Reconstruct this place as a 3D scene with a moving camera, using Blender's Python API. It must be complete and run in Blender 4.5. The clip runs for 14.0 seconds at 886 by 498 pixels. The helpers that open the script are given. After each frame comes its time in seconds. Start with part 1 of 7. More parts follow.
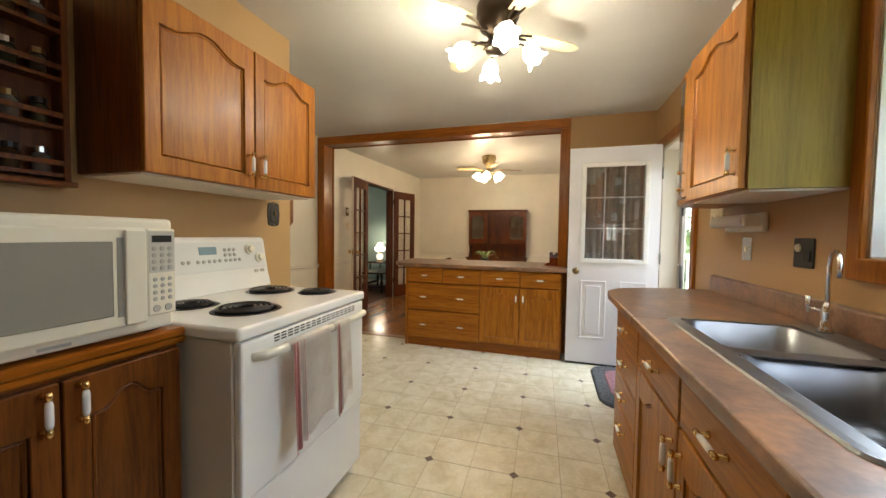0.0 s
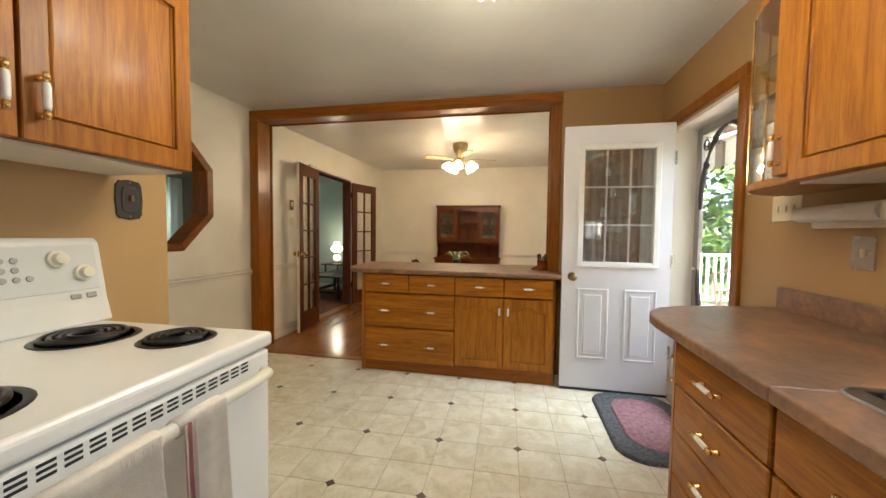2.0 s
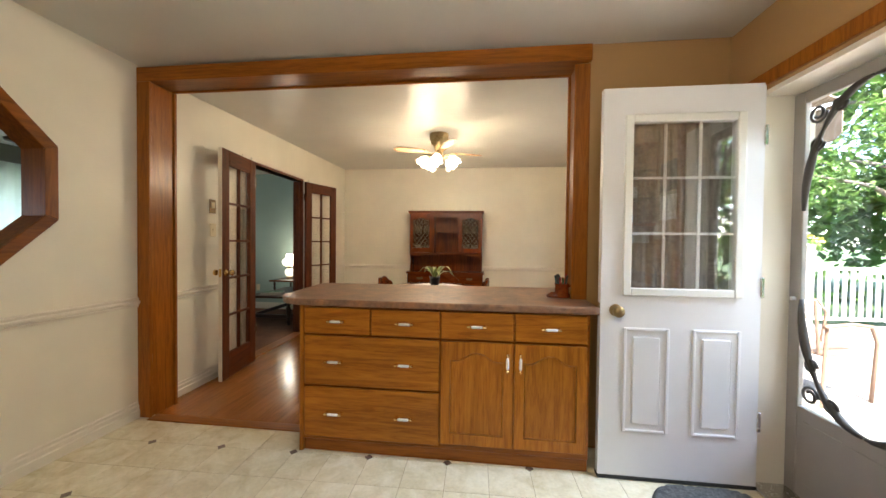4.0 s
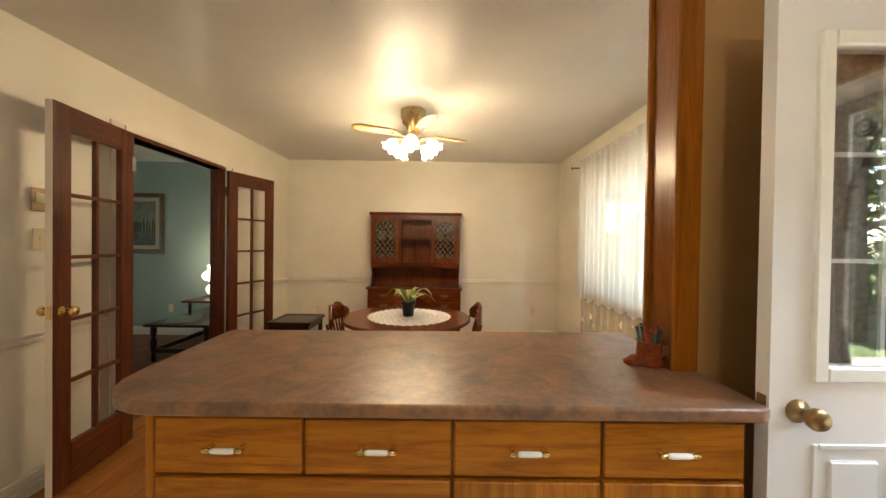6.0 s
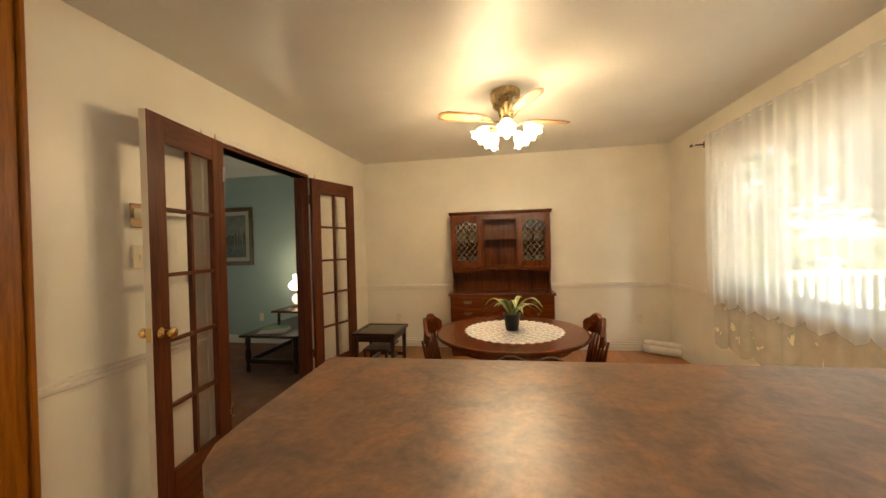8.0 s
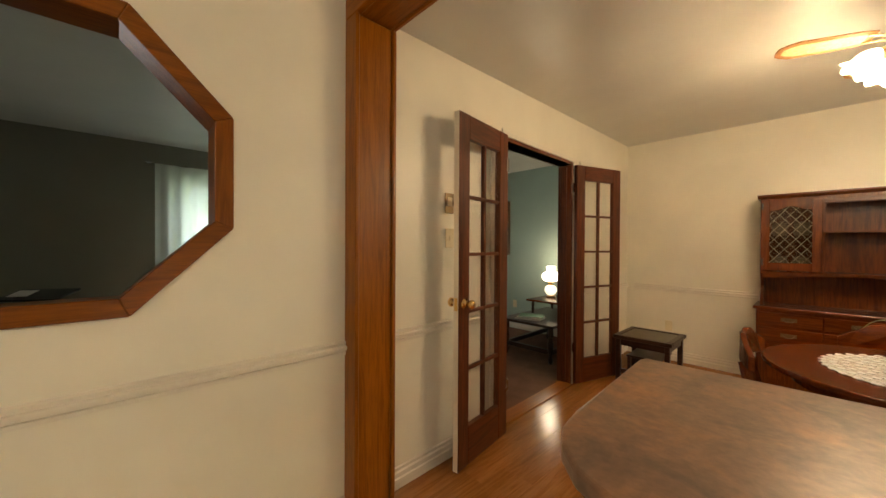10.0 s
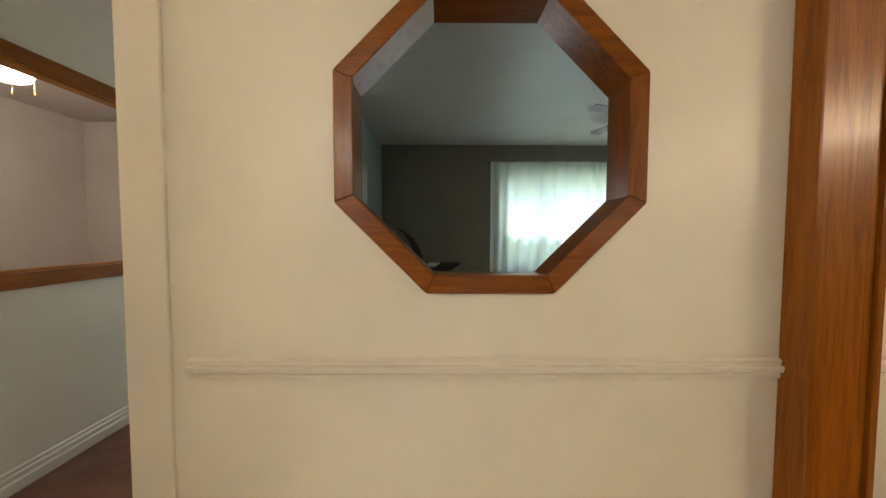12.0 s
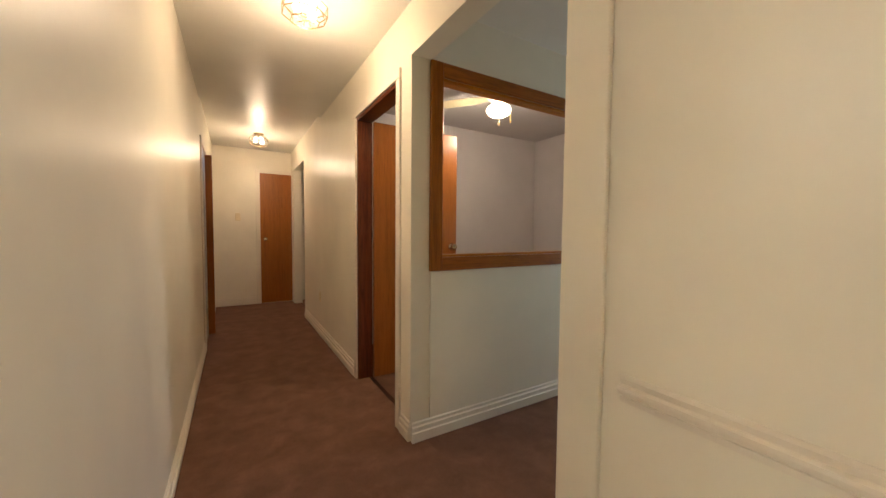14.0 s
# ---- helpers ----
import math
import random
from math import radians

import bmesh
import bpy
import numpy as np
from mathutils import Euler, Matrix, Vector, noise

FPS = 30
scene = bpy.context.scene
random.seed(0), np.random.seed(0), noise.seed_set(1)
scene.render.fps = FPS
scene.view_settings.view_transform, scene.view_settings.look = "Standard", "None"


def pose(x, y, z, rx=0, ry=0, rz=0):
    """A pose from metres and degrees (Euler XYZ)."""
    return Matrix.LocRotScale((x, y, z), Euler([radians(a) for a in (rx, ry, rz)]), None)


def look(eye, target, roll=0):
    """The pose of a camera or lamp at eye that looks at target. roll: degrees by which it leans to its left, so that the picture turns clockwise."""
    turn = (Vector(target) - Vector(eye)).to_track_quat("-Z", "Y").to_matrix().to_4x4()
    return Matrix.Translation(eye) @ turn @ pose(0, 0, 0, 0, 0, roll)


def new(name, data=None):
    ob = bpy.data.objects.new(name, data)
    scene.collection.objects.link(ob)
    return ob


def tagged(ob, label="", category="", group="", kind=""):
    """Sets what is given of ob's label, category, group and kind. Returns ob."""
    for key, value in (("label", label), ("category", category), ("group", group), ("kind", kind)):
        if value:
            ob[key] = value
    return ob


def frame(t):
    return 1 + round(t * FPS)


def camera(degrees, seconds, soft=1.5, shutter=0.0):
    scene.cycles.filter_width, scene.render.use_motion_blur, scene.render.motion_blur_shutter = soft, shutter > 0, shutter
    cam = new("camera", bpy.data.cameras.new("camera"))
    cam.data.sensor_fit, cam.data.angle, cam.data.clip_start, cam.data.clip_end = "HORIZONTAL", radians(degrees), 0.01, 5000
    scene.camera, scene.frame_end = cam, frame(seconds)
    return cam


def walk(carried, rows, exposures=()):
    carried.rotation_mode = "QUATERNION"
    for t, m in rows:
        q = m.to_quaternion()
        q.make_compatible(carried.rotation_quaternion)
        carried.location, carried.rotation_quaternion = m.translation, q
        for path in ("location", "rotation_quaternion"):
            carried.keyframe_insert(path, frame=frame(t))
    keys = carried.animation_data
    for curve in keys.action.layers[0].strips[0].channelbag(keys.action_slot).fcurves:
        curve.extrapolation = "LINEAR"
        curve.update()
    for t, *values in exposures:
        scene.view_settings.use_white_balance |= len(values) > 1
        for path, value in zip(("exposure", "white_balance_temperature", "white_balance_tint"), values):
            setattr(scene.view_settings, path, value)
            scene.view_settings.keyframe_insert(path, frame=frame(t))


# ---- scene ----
cam = camera(103.3, 14.0)
PATH = [
    (0, (0.125, 0.468, 1.216), (-0.46, 2.379, 1.136), 0.8),
    (0.5, (0.089, 0.592, 1.22), (-0.435, 2.52, 1.131), 0.9),
    (1, (0.045, 0.782, 1.235), (-0.448, 2.719, 1.154), 0.7),
    (1.5, (-0.018, 0.96, 1.217), (-0.475, 2.905, 1.132), 0.7),
    (2, (-0.09, 1.157, 1.216), (-0.483, 3.116, 1.128), 0.7),
    (2.5, (-0.144, 1.379, 1.209), (-0.444, 3.355, 1.124), 0.7),
    (3, (-0.201, 1.614, 1.234), (-0.465, 3.596, 1.163), 0.8),
    (3.2, (-0.246, 1.709, 1.226), (-0.502, 3.691, 1.164), 0.8),
    (5.3, (-0.461, 2.776, 1.309), (-0.581, 4.772, 1.282), 0.4),
    (5.5, (-0.53, 2.883, 1.321), (-0.601, 4.882, 1.291), 0.8),
    (6, (-0.596, 3.088, 1.325), (-0.588, 5.088, 1.302), 0.8),
    (6.5, (-0.727, 3.27, 1.344), (-0.693, 5.27, 1.333), 0.7),
    (7, (-0.838, 3.385, 1.336), (-0.862, 5.385, 1.336), 0.6),
    (7.2, (-0.84, 3.417, 1.341), (-0.915, 5.416, 1.335), -0.3),
    (9.5, (-1.142, 3.476, 1.298), (-2.27, 5.127, 1.275), 0.6),
    (10, (-1.202, 3.464, 1.28), (-2.656, 4.837, 1.262), 0.3),
    (10.5, (-1.27, 3.409, 1.269), (-2.993, 4.425, 1.225), 0.3),
    (10.8, (-1.325, 3.363, 1.265), (-3.15, 4.18, 1.211), 0.3),
    (11, (-1.371, 3.321, 1.261), (-3.25, 4.003, 1.201), 0.3),
    (11.5, (-1.481, 3.216, 1.254), (-3.447, 3.574, 1.169), 0.1),
    (12, (-1.574, 3.141, 1.246), (-3.571, 3.156, 1.151), 0.1),
    (12.5, (-1.664, 3.119, 1.247), (-3.599, 2.62, 1.173), 0.3),
    (13, (-1.757, 3.075, 1.232), (-3.439, 1.995, 1.152), 0.4),
    (13.5, (-1.817, 2.962, 1.214), (-3.181, 1.503, 1.109), 0.3),
    (14, (-1.859, 2.842, 1.193), (-2.883, 1.127, 1.095), 0.5),
]
EXPOSURES = ((0.0, 4.0, 6500, 10), (2.0, 4.05, 6450, 10), (3.0, 4.18, 6100, 10), (5.5, 4.15, 6500, 10), (6.5, 4.05, 7000, 11), (9.5, 4.05, 7500, 12),
             (10.5, 4.1, 7100, 11), (11.5, 4.22, 6600, 11), (12.5, 4.32, 6300, 12), (13.0, 4.3, 6400, 12), (14.0, 4.26, 6500, 14))
walk(cam, [(t, look(eye, target, roll)) for t, eye, target, roll in PATH], EXPOSURES)

# world and sun
world = bpy.data.worlds.new("sky")
scene.world = world
world.use_nodes = True
wt = world.node_tree
sky = wt.nodes.new("ShaderNodeTexSky")
sky.sky_type = "NISHITA"
sky.sun_disc = False
sky.sun_elevation, sky.sun_rotation = radians(56), radians(177)
wt.links.new(sky.outputs["Color"], wt.nodes["Background"].inputs["Color"])
wt.nodes["Background"].inputs["Strength"].default_value = 0.08


def sun_lamp():
    d = bpy.data.lights.new("sun", "SUN")
    d.energy, d.angle, d.color = 3.0, radians(0.6), (1, 0.95, 0.86)
    ob = new("sun", d)
    ob.matrix_world = look((-1, -20, 30), (0, 0, 0))


sun_lamp()


def window_light(x, y, z, w, h, watts, tilt, spread=180, color=(0.74, 0.87, 1.0), east=-1):
    """Added area lamp standing in for sky light, in or outside an opening of the east or west wall, facing in; a
    negative tilt aims it up.
    """
    d = bpy.data.lights.new("window_light", "AREA")
    d.shape, d.size, d.size_y, d.energy, d.color, d.spread = "RECTANGLE", w, h, watts, color, radians(spread)
    ob = new("window_light", d)
    ob.matrix_world = look((x, y, z), (x + east, y, z - math.tan(radians(tilt))))


window_light(1.165, 1.325, 1.64, 1.04, 0.84, 0.43, 44, 105)
# Hung unseen outside and above the back door to brighten the floor.
window_light(2.9, 3.69, 3.0, 1.5, 0.6, 15.0, 45)
window_light(1.45, 5.97, 2.42, 2.1, 0.2, 1.2, 42, 180, (0.62, 0.81, 1.0))
window_light(-7.1, 5.3, 2.75, 2.6, 0.6, 2.0, 42, 180, (0.80, 0.94, 1.0), 1)
# Aimed up from the opening to brighten the living room ceiling.
window_light(-6.48, 5.3, 1.4, 2.44, 1.16, 0.85, -25, 180, (0.80, 0.94, 1.0), 1)
window_light(-6.48, 1.72, 1.15, 0.8, 1.5, 1.6, 4, 180, (0.94, 0.93, 1.0), 1)


def bulb(x, y, z, watts, radius=0.03, color=(1, 0.84, 0.60)):
    d = bpy.data.lights.new("bulb", "POINT")
    d.energy, d.shadow_soft_size, d.color = watts, radius, color
    ob = new("bulb", d)
    ob.location = (x, y, z)
    return ob


# materials
def mat(name):
    m = bpy.data.materials.new(name)
    m.use_nodes = True
    return m, m.node_tree, m.node_tree.nodes["Principled BSDF"]


def node(nt, kind, **values):
    n = nt.nodes.new(kind)
    for k, v in values.items():
        n.inputs[k.replace("_", " ")].default_value = v
    return n


def coords(nt, scale=(1, 1, 1), space="Object", rot=(0, 0, 0)):
    tc = nt.nodes.new("ShaderNodeTexCoord")
    mp = nt.nodes.new("ShaderNodeMapping")
    mp.inputs["Scale"].default_value = scale
    mp.inputs["Rotation"].default_value = rot
    nt.links.new(tc.outputs[space], mp.inputs["Vector"])
    return mp


def ramp(nt, fac, stops):
    r = nt.nodes.new("ShaderNodeValToRGB")
    el = r.color_ramp.elements
    while len(el) < len(stops):
        el.new(0.5)
    for e, (p, c) in zip(el, stops):
        e.position, e.color = p, (*c, 1)
    nt.links.new(fac, r.inputs["Fac"])
    return r


def bump(nt, height, strength, bsdf, distance=0.01):
    b = node(nt, "ShaderNodeBump", Strength=strength, Distance=distance)
    nt.links.new(height, b.inputs["Height"])
    nt.links.new(b.outputs["Normal"], bsdf.inputs["Normal"])


def paint(name, color, rough=0.5, vary=0.05, grain=220.0, relief=0.08, space="Object"):
    m, nt, b = mat(name)
    mp = coords(nt, space=space)
    big = node(nt, "ShaderNodeTexNoise", Scale=2.2, Detail=5.0)
    fine = node(nt, "ShaderNodeTexNoise", Scale=grain, Detail=2.0)
    for n in (big, fine):
        nt.links.new(mp.outputs[0], n.inputs["Vector"])
    lo = tuple(max(0, c * (1 - vary)) for c in color)
    hi = tuple(min(1, c * (1 + vary)) for c in color)
    r = ramp(nt, big.outputs["Fac"], [(0.3, lo), (0.7, hi)])
    nt.links.new(r.outputs["Color"], b.inputs["Base Color"])
    rr = nt.nodes.new("ShaderNodeMapRange")
    rr.inputs["To Min"].default_value, rr.inputs["To Max"].default_value = rough * 0.85, min(1, rough * 1.15)
    nt.links.new(big.outputs["Fac"], rr.inputs["Value"])
    nt.links.new(rr.outputs[0], b.inputs["Roughness"])
    bump(nt, fine.outputs["Fac"], relief, b, 0.002)
    return m


def wood(name, dark, light, axis="z", rough=0.42, scale=1.0, coat=0.08, figure=0.35):
    """Oak-like wood with its grain along one axis of the object."""
    m, nt, b = mat(name)
    k = {"x": (0.07, 1, 1), "y": (1, 0.07, 1), "z": (1, 1, 0.07)}[axis]
    oi = nt.nodes.new("ShaderNodeObjectInfo")
    tc = nt.nodes.new("ShaderNodeTexCoord")
    add = nt.nodes.new("ShaderNodeVectorMath")
    sc = nt.nodes.new("ShaderNodeVectorMath")
    sc.operation = "SCALE"
    sc.inputs[0].default_value = (7.3, 5.1, 9.7)
    nt.links.new(oi.outputs["Random"], sc.inputs["Scale"])
    nt.links.new(tc.outputs["Object"], add.inputs[0])
    nt.links.new(sc.outputs[0], add.inputs[1])
    mp = nt.nodes.new("ShaderNodeMapping")
    mp.inputs["Scale"].default_value = tuple(c * scale for c in k)
    nt.links.new(add.outputs[0], mp.inputs["Vector"])
    warp = node(nt, "ShaderNodeTexNoise", Scale=5.0, Detail=3.0, Distortion=0.6)
    rings = node(nt, "ShaderNodeTexNoise", Scale=26.0, Detail=5.0, Distortion=1.6, Roughness=0.6)
    pores = node(nt, "ShaderNodeTexNoise", Scale=170.0, Detail=3.0, Roughness=0.7)
    bands = node(nt, "ShaderNodeTexWave", Scale=3.4, Distortion=9.0, Detail=3.0, Detail_Scale=0.9)
    bands.wave_type = "RINGS"
    bands.rings_direction = axis.upper()
    for n in (warp, rings, pores, bands):
        nt.links.new(mp.outputs[0], n.inputs["Vector"])
    mix = nt.nodes.new("ShaderNodeMath")
    mix.operation = "MULTIPLY_ADD"
    mix.inputs[1].default_value = 0.36
    nt.links.new(pores.outputs["Fac"], mix.inputs[0])
    half = nt.nodes.new("ShaderNodeMath")
    half.operation = "MULTIPLY"
    half.inputs[1].default_value = 0.64
    nt.links.new(rings.outputs["Fac"], half.inputs[0])
    nt.links.new(half.outputs[0], mix.inputs[2])
    mid = tuple((a + c) / 2 for a, c in zip(dark, light))
    r = ramp(nt, mix.outputs[0], [(0.36, tuple(c * 0.86 for c in dark)), (0.43, dark), (0.51, mid), (0.63, light)])
    tone = ramp(nt, warp.outputs["Fac"], [(0.3, (0.84, 0.84, 0.84)), (0.7, (1.1, 1.1, 1.1))])
    year = ramp(nt, bands.outputs["Fac"], [(0.0, (0.80, 0.75, 0.70)), (0.16, (0.97, 0.96, 0.95)), (0.6, (1.03, 1.03, 1.03))])
    mul = nt.nodes.new("ShaderNodeMixRGB")
    mul.blend_type = "MULTIPLY"
    mul.inputs["Fac"].default_value = 1.0
    nt.links.new(r.outputs["Color"], mul.inputs["Color1"])
    nt.links.new(tone.outputs["Color"], mul.inputs["Color2"])
    mul2 = nt.nodes.new("ShaderNodeMixRGB")
    mul2.blend_type = "MULTIPLY"
    mul2.inputs["Fac"].default_value = figure
    nt.links.new(mul.outputs["Color"], mul2.inputs["Color1"])
    nt.links.new(year.outputs["Color"], mul2.inputs["Color2"])
    nt.links.new(mul2.outputs["Color"], b.inputs["Base Color"])
    b.inputs["Roughness"].default_value = rough
    b.inputs["Specular IOR Level"].default_value = 0.3
    b.inputs["Coat Weight"].default_value = coat
    b.inputs["Coat Roughness"].default_value = 0.18
    bump(nt, pores.outputs["Fac"], 0.12, b, 0.002)
    return m


def metal(name, color, rough=0.25, scratch=60.0):
    m, nt, b = mat(name)
    mp = coords(nt, (1, 1, 1))
    n = node(nt, "ShaderNodeTexNoise", Scale=scratch, Detail=4.0)
    nt.links.new(mp.outputs[0], n.inputs["Vector"])
    rr = nt.nodes.new("ShaderNodeMapRange")
    rr.inputs["To Min"].default_value, rr.inputs["To Max"].default_value = rough * 0.7, rough * 1.4
    nt.links.new(n.outputs["Fac"], rr.inputs["Value"])
    nt.links.new(rr.outputs[0], b.inputs["Roughness"])
    b.inputs["Base Color"].default_value = (*color, 1)
    b.inputs["Metallic"].default_value = 1
    return m


def plain(name, color, rough=0.5, vary=0.08):
    return paint(name, color, rough, vary, 300.0, 0.03)


def glass(name, color=(1, 1, 1), rough=0.0):
    m, nt, b = mat(name)
    b.inputs["Base Color"].default_value = (*color, 1)
    b.inputs["Transmission Weight"].default_value = 1
    b.inputs["Roughness"].default_value = rough
    b.inputs["IOR"].default_value = 1.45
    return m


def pane(name, least=0.04, power=4.2):
    """Thin window glass: clear, with a faint mirror sheen."""
    m, nt, b = mat(name)
    out = nt.nodes["Material Output"]
    tr = nt.nodes.new("ShaderNodeBsdfTransparent")
    gl = nt.nodes.new("ShaderNodeBsdfGlossy")
    gl.inputs["Roughness"].default_value = 0.0
    lw = nt.nodes.new("ShaderNodeLayerWeight")
    lw.inputs["Blend"].default_value = 0.5
    fr = nt.nodes.new("ShaderNodeMath")
    fr.operation = "POWER"
    fr.inputs[1].default_value = power
    nt.links.new(lw.outputs["Facing"], fr.inputs[0])
    mr = nt.nodes.new("ShaderNodeMapRange")
    mr.inputs["To Min"].default_value, mr.inputs["To Max"].default_value = least, 0.9
    nt.links.new(fr.outputs[0], mr.inputs["Value"])
    mx = nt.nodes.new("ShaderNodeMixShader")
    nt.links.new(mr.outputs[0], mx.inputs[0])
    nt.links.new(tr.outputs[0], mx.inputs[1])
    nt.links.new(gl.outputs[0], mx.inputs[2])
    nt.links.new(mx.outputs[0], out.inputs["Surface"])
    return m


def glow(name, color, strength):
    m, nt, b = mat(name)
    b.inputs["Base Color"].default_value = (0.9, 0.88, 0.82, 1)
    b.inputs["Emission Color"].default_value = (*color, 1)
    b.inputs["Emission Strength"].default_value = strength
    b.inputs["Roughness"].default_value = 0.3
    return m


def sheer(name, color, clear):
    m, nt, b = mat(name)
    out = nt.nodes["Material Output"]
    mp = coords(nt)
    weave = node(nt, "ShaderNodeTexNoise", Scale=9.0, Detail=6.0)
    nt.links.new(mp.outputs[0], weave.inputs["Vector"])
    tr = nt.nodes.new("ShaderNodeBsdfTransparent")
    tl = nt.nodes.new("ShaderNodeBsdfTranslucent")
    df = nt.nodes.new("ShaderNodeBsdfDiffuse")
    tl.inputs["Color"].default_value = df.inputs["Color"].default_value = (*color, 1)
    cloth = nt.nodes.new("ShaderNodeMixShader")
    cloth.inputs[0].default_value = 0.5
    nt.links.new(tl.outputs[0], cloth.inputs[1])
    nt.links.new(df.outputs[0], cloth.inputs[2])
    rr = nt.nodes.new("ShaderNodeMapRange")
    rr.inputs["From Min"].default_value, rr.inputs["From Max"].default_value = 0.3, 0.7
    rr.inputs["To Min"].default_value, rr.inputs["To Max"].default_value = 1 - clear * 1.06, 1 - clear * 0.94
    nt.links.new(weave.outputs["Fac"], rr.inputs["Value"])
    mx = nt.nodes.new("ShaderNodeMixShader")
    nt.links.new(rr.outputs[0], mx.inputs[0])
    nt.links.new(tr.outputs[0], mx.inputs[1])
    nt.links.new(cloth.outputs[0], mx.inputs[2])
    nt.links.new(mx.outputs[0], out.inputs["Surface"])
    return m


def mottled(name, colors, scales=(9.0, 60.0), rough=0.3, coat=0.0, distortion=0.8, relief=0.03, grain=(0.8, 1.15)):
    """Blotches of three colours at two sizes, for laminate, vinyl, carpet and cloth."""
    m, nt, b = mat(name)
    mp = coords(nt)
    oi = nt.nodes.new("ShaderNodeObjectInfo")
    add = nt.nodes.new("ShaderNodeVectorMath")
    sc = nt.nodes.new("ShaderNodeVectorMath")
    sc.operation = "SCALE"
    sc.inputs[0].default_value = (13.0, 17.0, 11.0)
    nt.links.new(oi.outputs["Random"], sc.inputs["Scale"])
    nt.links.new(mp.outputs[0], add.inputs[0])
    nt.links.new(sc.outputs[0], add.inputs[1])
    a = node(nt, "ShaderNodeTexNoise", Scale=scales[0], Detail=6.0, Distortion=distortion, Roughness=0.6)
    c = node(nt, "ShaderNodeTexNoise", Scale=scales[1], Detail=4.0)
    for n in (a, c):
        nt.links.new(add.outputs[0], n.inputs["Vector"])
    r = ramp(nt, a.outputs["Fac"], [(0.33, colors[0]), (0.5, colors[1]), (0.66, colors[2])])
    t = ramp(nt, c.outputs["Fac"], [(0.3, (grain[0],) * 3), (0.7, (grain[1],) * 3)])
    mul = nt.nodes.new("ShaderNodeMixRGB")
    mul.blend_type = "MULTIPLY"
    mul.inputs["Fac"].default_value = 1.0
    nt.links.new(r.outputs["Color"], mul.inputs["Color1"])
    nt.links.new(t.outputs["Color"], mul.inputs["Color2"])
    nt.links.new(mul.outputs["Color"], b.inputs["Base Color"])
    b.inputs["Roughness"].default_value = rough
    b.inputs["Coat Weight"].default_value = coat
    bump(nt, c.outputs["Fac"], relief, b, 0.004)
    return m


HONEY = ((0.295, 0.094, 0.006), (0.455, 0.171, 0.012))
OAK_X = wood("oak grain x", *HONEY, "x")
OAK_Y = wood("oak grain y", *HONEY, "y")
OAK_Z = wood("oak grain z", *HONEY, "z")
POST = ((0.235, 0.068, 0.004), (0.35, 0.112, 0.009))
TRIM_X = wood("stained trim x", *POST, "x", 0.3)
TRIM_Y = wood("stained trim y", *POST, "y", 0.3)
TRIM_Z = wood("stained trim z", *POST, "z", 0.3)
CHERRY = ((0.075, 0.018, 0.006), (0.15, 0.038, 0.012))
OCT_TONES = ((0.165, 0.046, 0.004), (0.265, 0.082, 0.008))
OCT_Y_WOOD = wood("octagon oak y", *OCT_TONES, "y", 0.3)
OCT_Z_WOOD = wood("octagon oak z", *OCT_TONES, "z", 0.3)
FRENCH_Z = wood("french door stain z", *CHERRY, "z", 0.35)
FRENCH_X = wood("french door stain x", *CHERRY, "x", 0.35)
MAPLE = ((0.082, 0.0160, 0.002), (0.150, 0.032, 0.004))
DARK_X = wood("dark maple x", *MAPLE, "x", 0.26, coat=0.1, figure=0.2)
DARK_Y = wood("dark maple y", *MAPLE, "y", 0.26, coat=0.1, figure=0.2)
DARK_Z = wood("dark maple z", *MAPLE, "z", 0.26, coat=0.1, figure=0.2)
SLAB = wood("slab door veneer", (0.28, 0.090, 0.014), (0.34, 0.112, 0.019), "z", 0.35, figure=0.12)
ENDGRAIN = wood("greenish end panel", (0.26, 0.175, 0.022), (0.33, 0.225, 0.032), "z", 0.45)
LAMINATE_FLOOR = wood("laminate plank", (0.29, 0.108, 0.026), (0.38, 0.155, 0.042), "y", 0.2, coat=0.3)
TAN = paint("tan wall paint", (0.42, 0.246, 0.098), 0.42)
OCHRE = paint("ochre wall paint", (0.50, 0.32, 0.14), 0.5)
CREAM = paint("cream wall paint", (0.785, 0.735, 0.615), 0.38)
TEAL = paint("sage teal wall paint", (0.33, 0.42, 0.385), 0.55)
LILAC = paint("pale lilac wall paint", (0.60, 0.56, 0.57), 0.55)
CEIL = paint("ceiling paint", (0.67, 0.655, 0.60), 0.38)
OLIVE = paint("olive grey wall paint", (0.235, 0.235, 0.195), 0.55)
WHITE = paint("white gloss paint", (0.78, 0.77, 0.74), 0.35)
TRIMWHITE = paint("cream trim paint", (0.76, 0.70, 0.60), 0.35)
DOORWHITE = paint("white steel door paint", (0.74, 0.73, 0.75), 0.4)
ENAMEL = plain("white enamel", (0.82, 0.81, 0.78), 0.18, 0.02)
PLASTIC = plain("white plastic", (0.80, 0.76, 0.64), 0.3, 0.03)
GREYPLASTIC = plain("grey plastic", (0.42, 0.41, 0.38), 0.35, 0.05)
BLACK = plain("black enamel", (0.012, 0.011, 0.011), 0.35)
RUBBER = plain("black rubber", (0.02, 0.02, 0.02), 0.7)
IVORY = plain("ivory plastic", (0.72, 0.62, 0.42), 0.35)
DARKBRONZE = metal("dark bronze plate", (0.16, 0.11, 0.06), 0.4)
BRASS = metal("polished brass", (0.83, 0.58, 0.25), 0.18)
OLDBRASS = metal("antique brass", (0.33, 0.23, 0.11), 0.35)
STEEL = metal("brushed steel", (0.62, 0.61, 0.59), 0.24)
CHROME = metal("chrome", (0.8, 0.8, 0.8), 0.08)
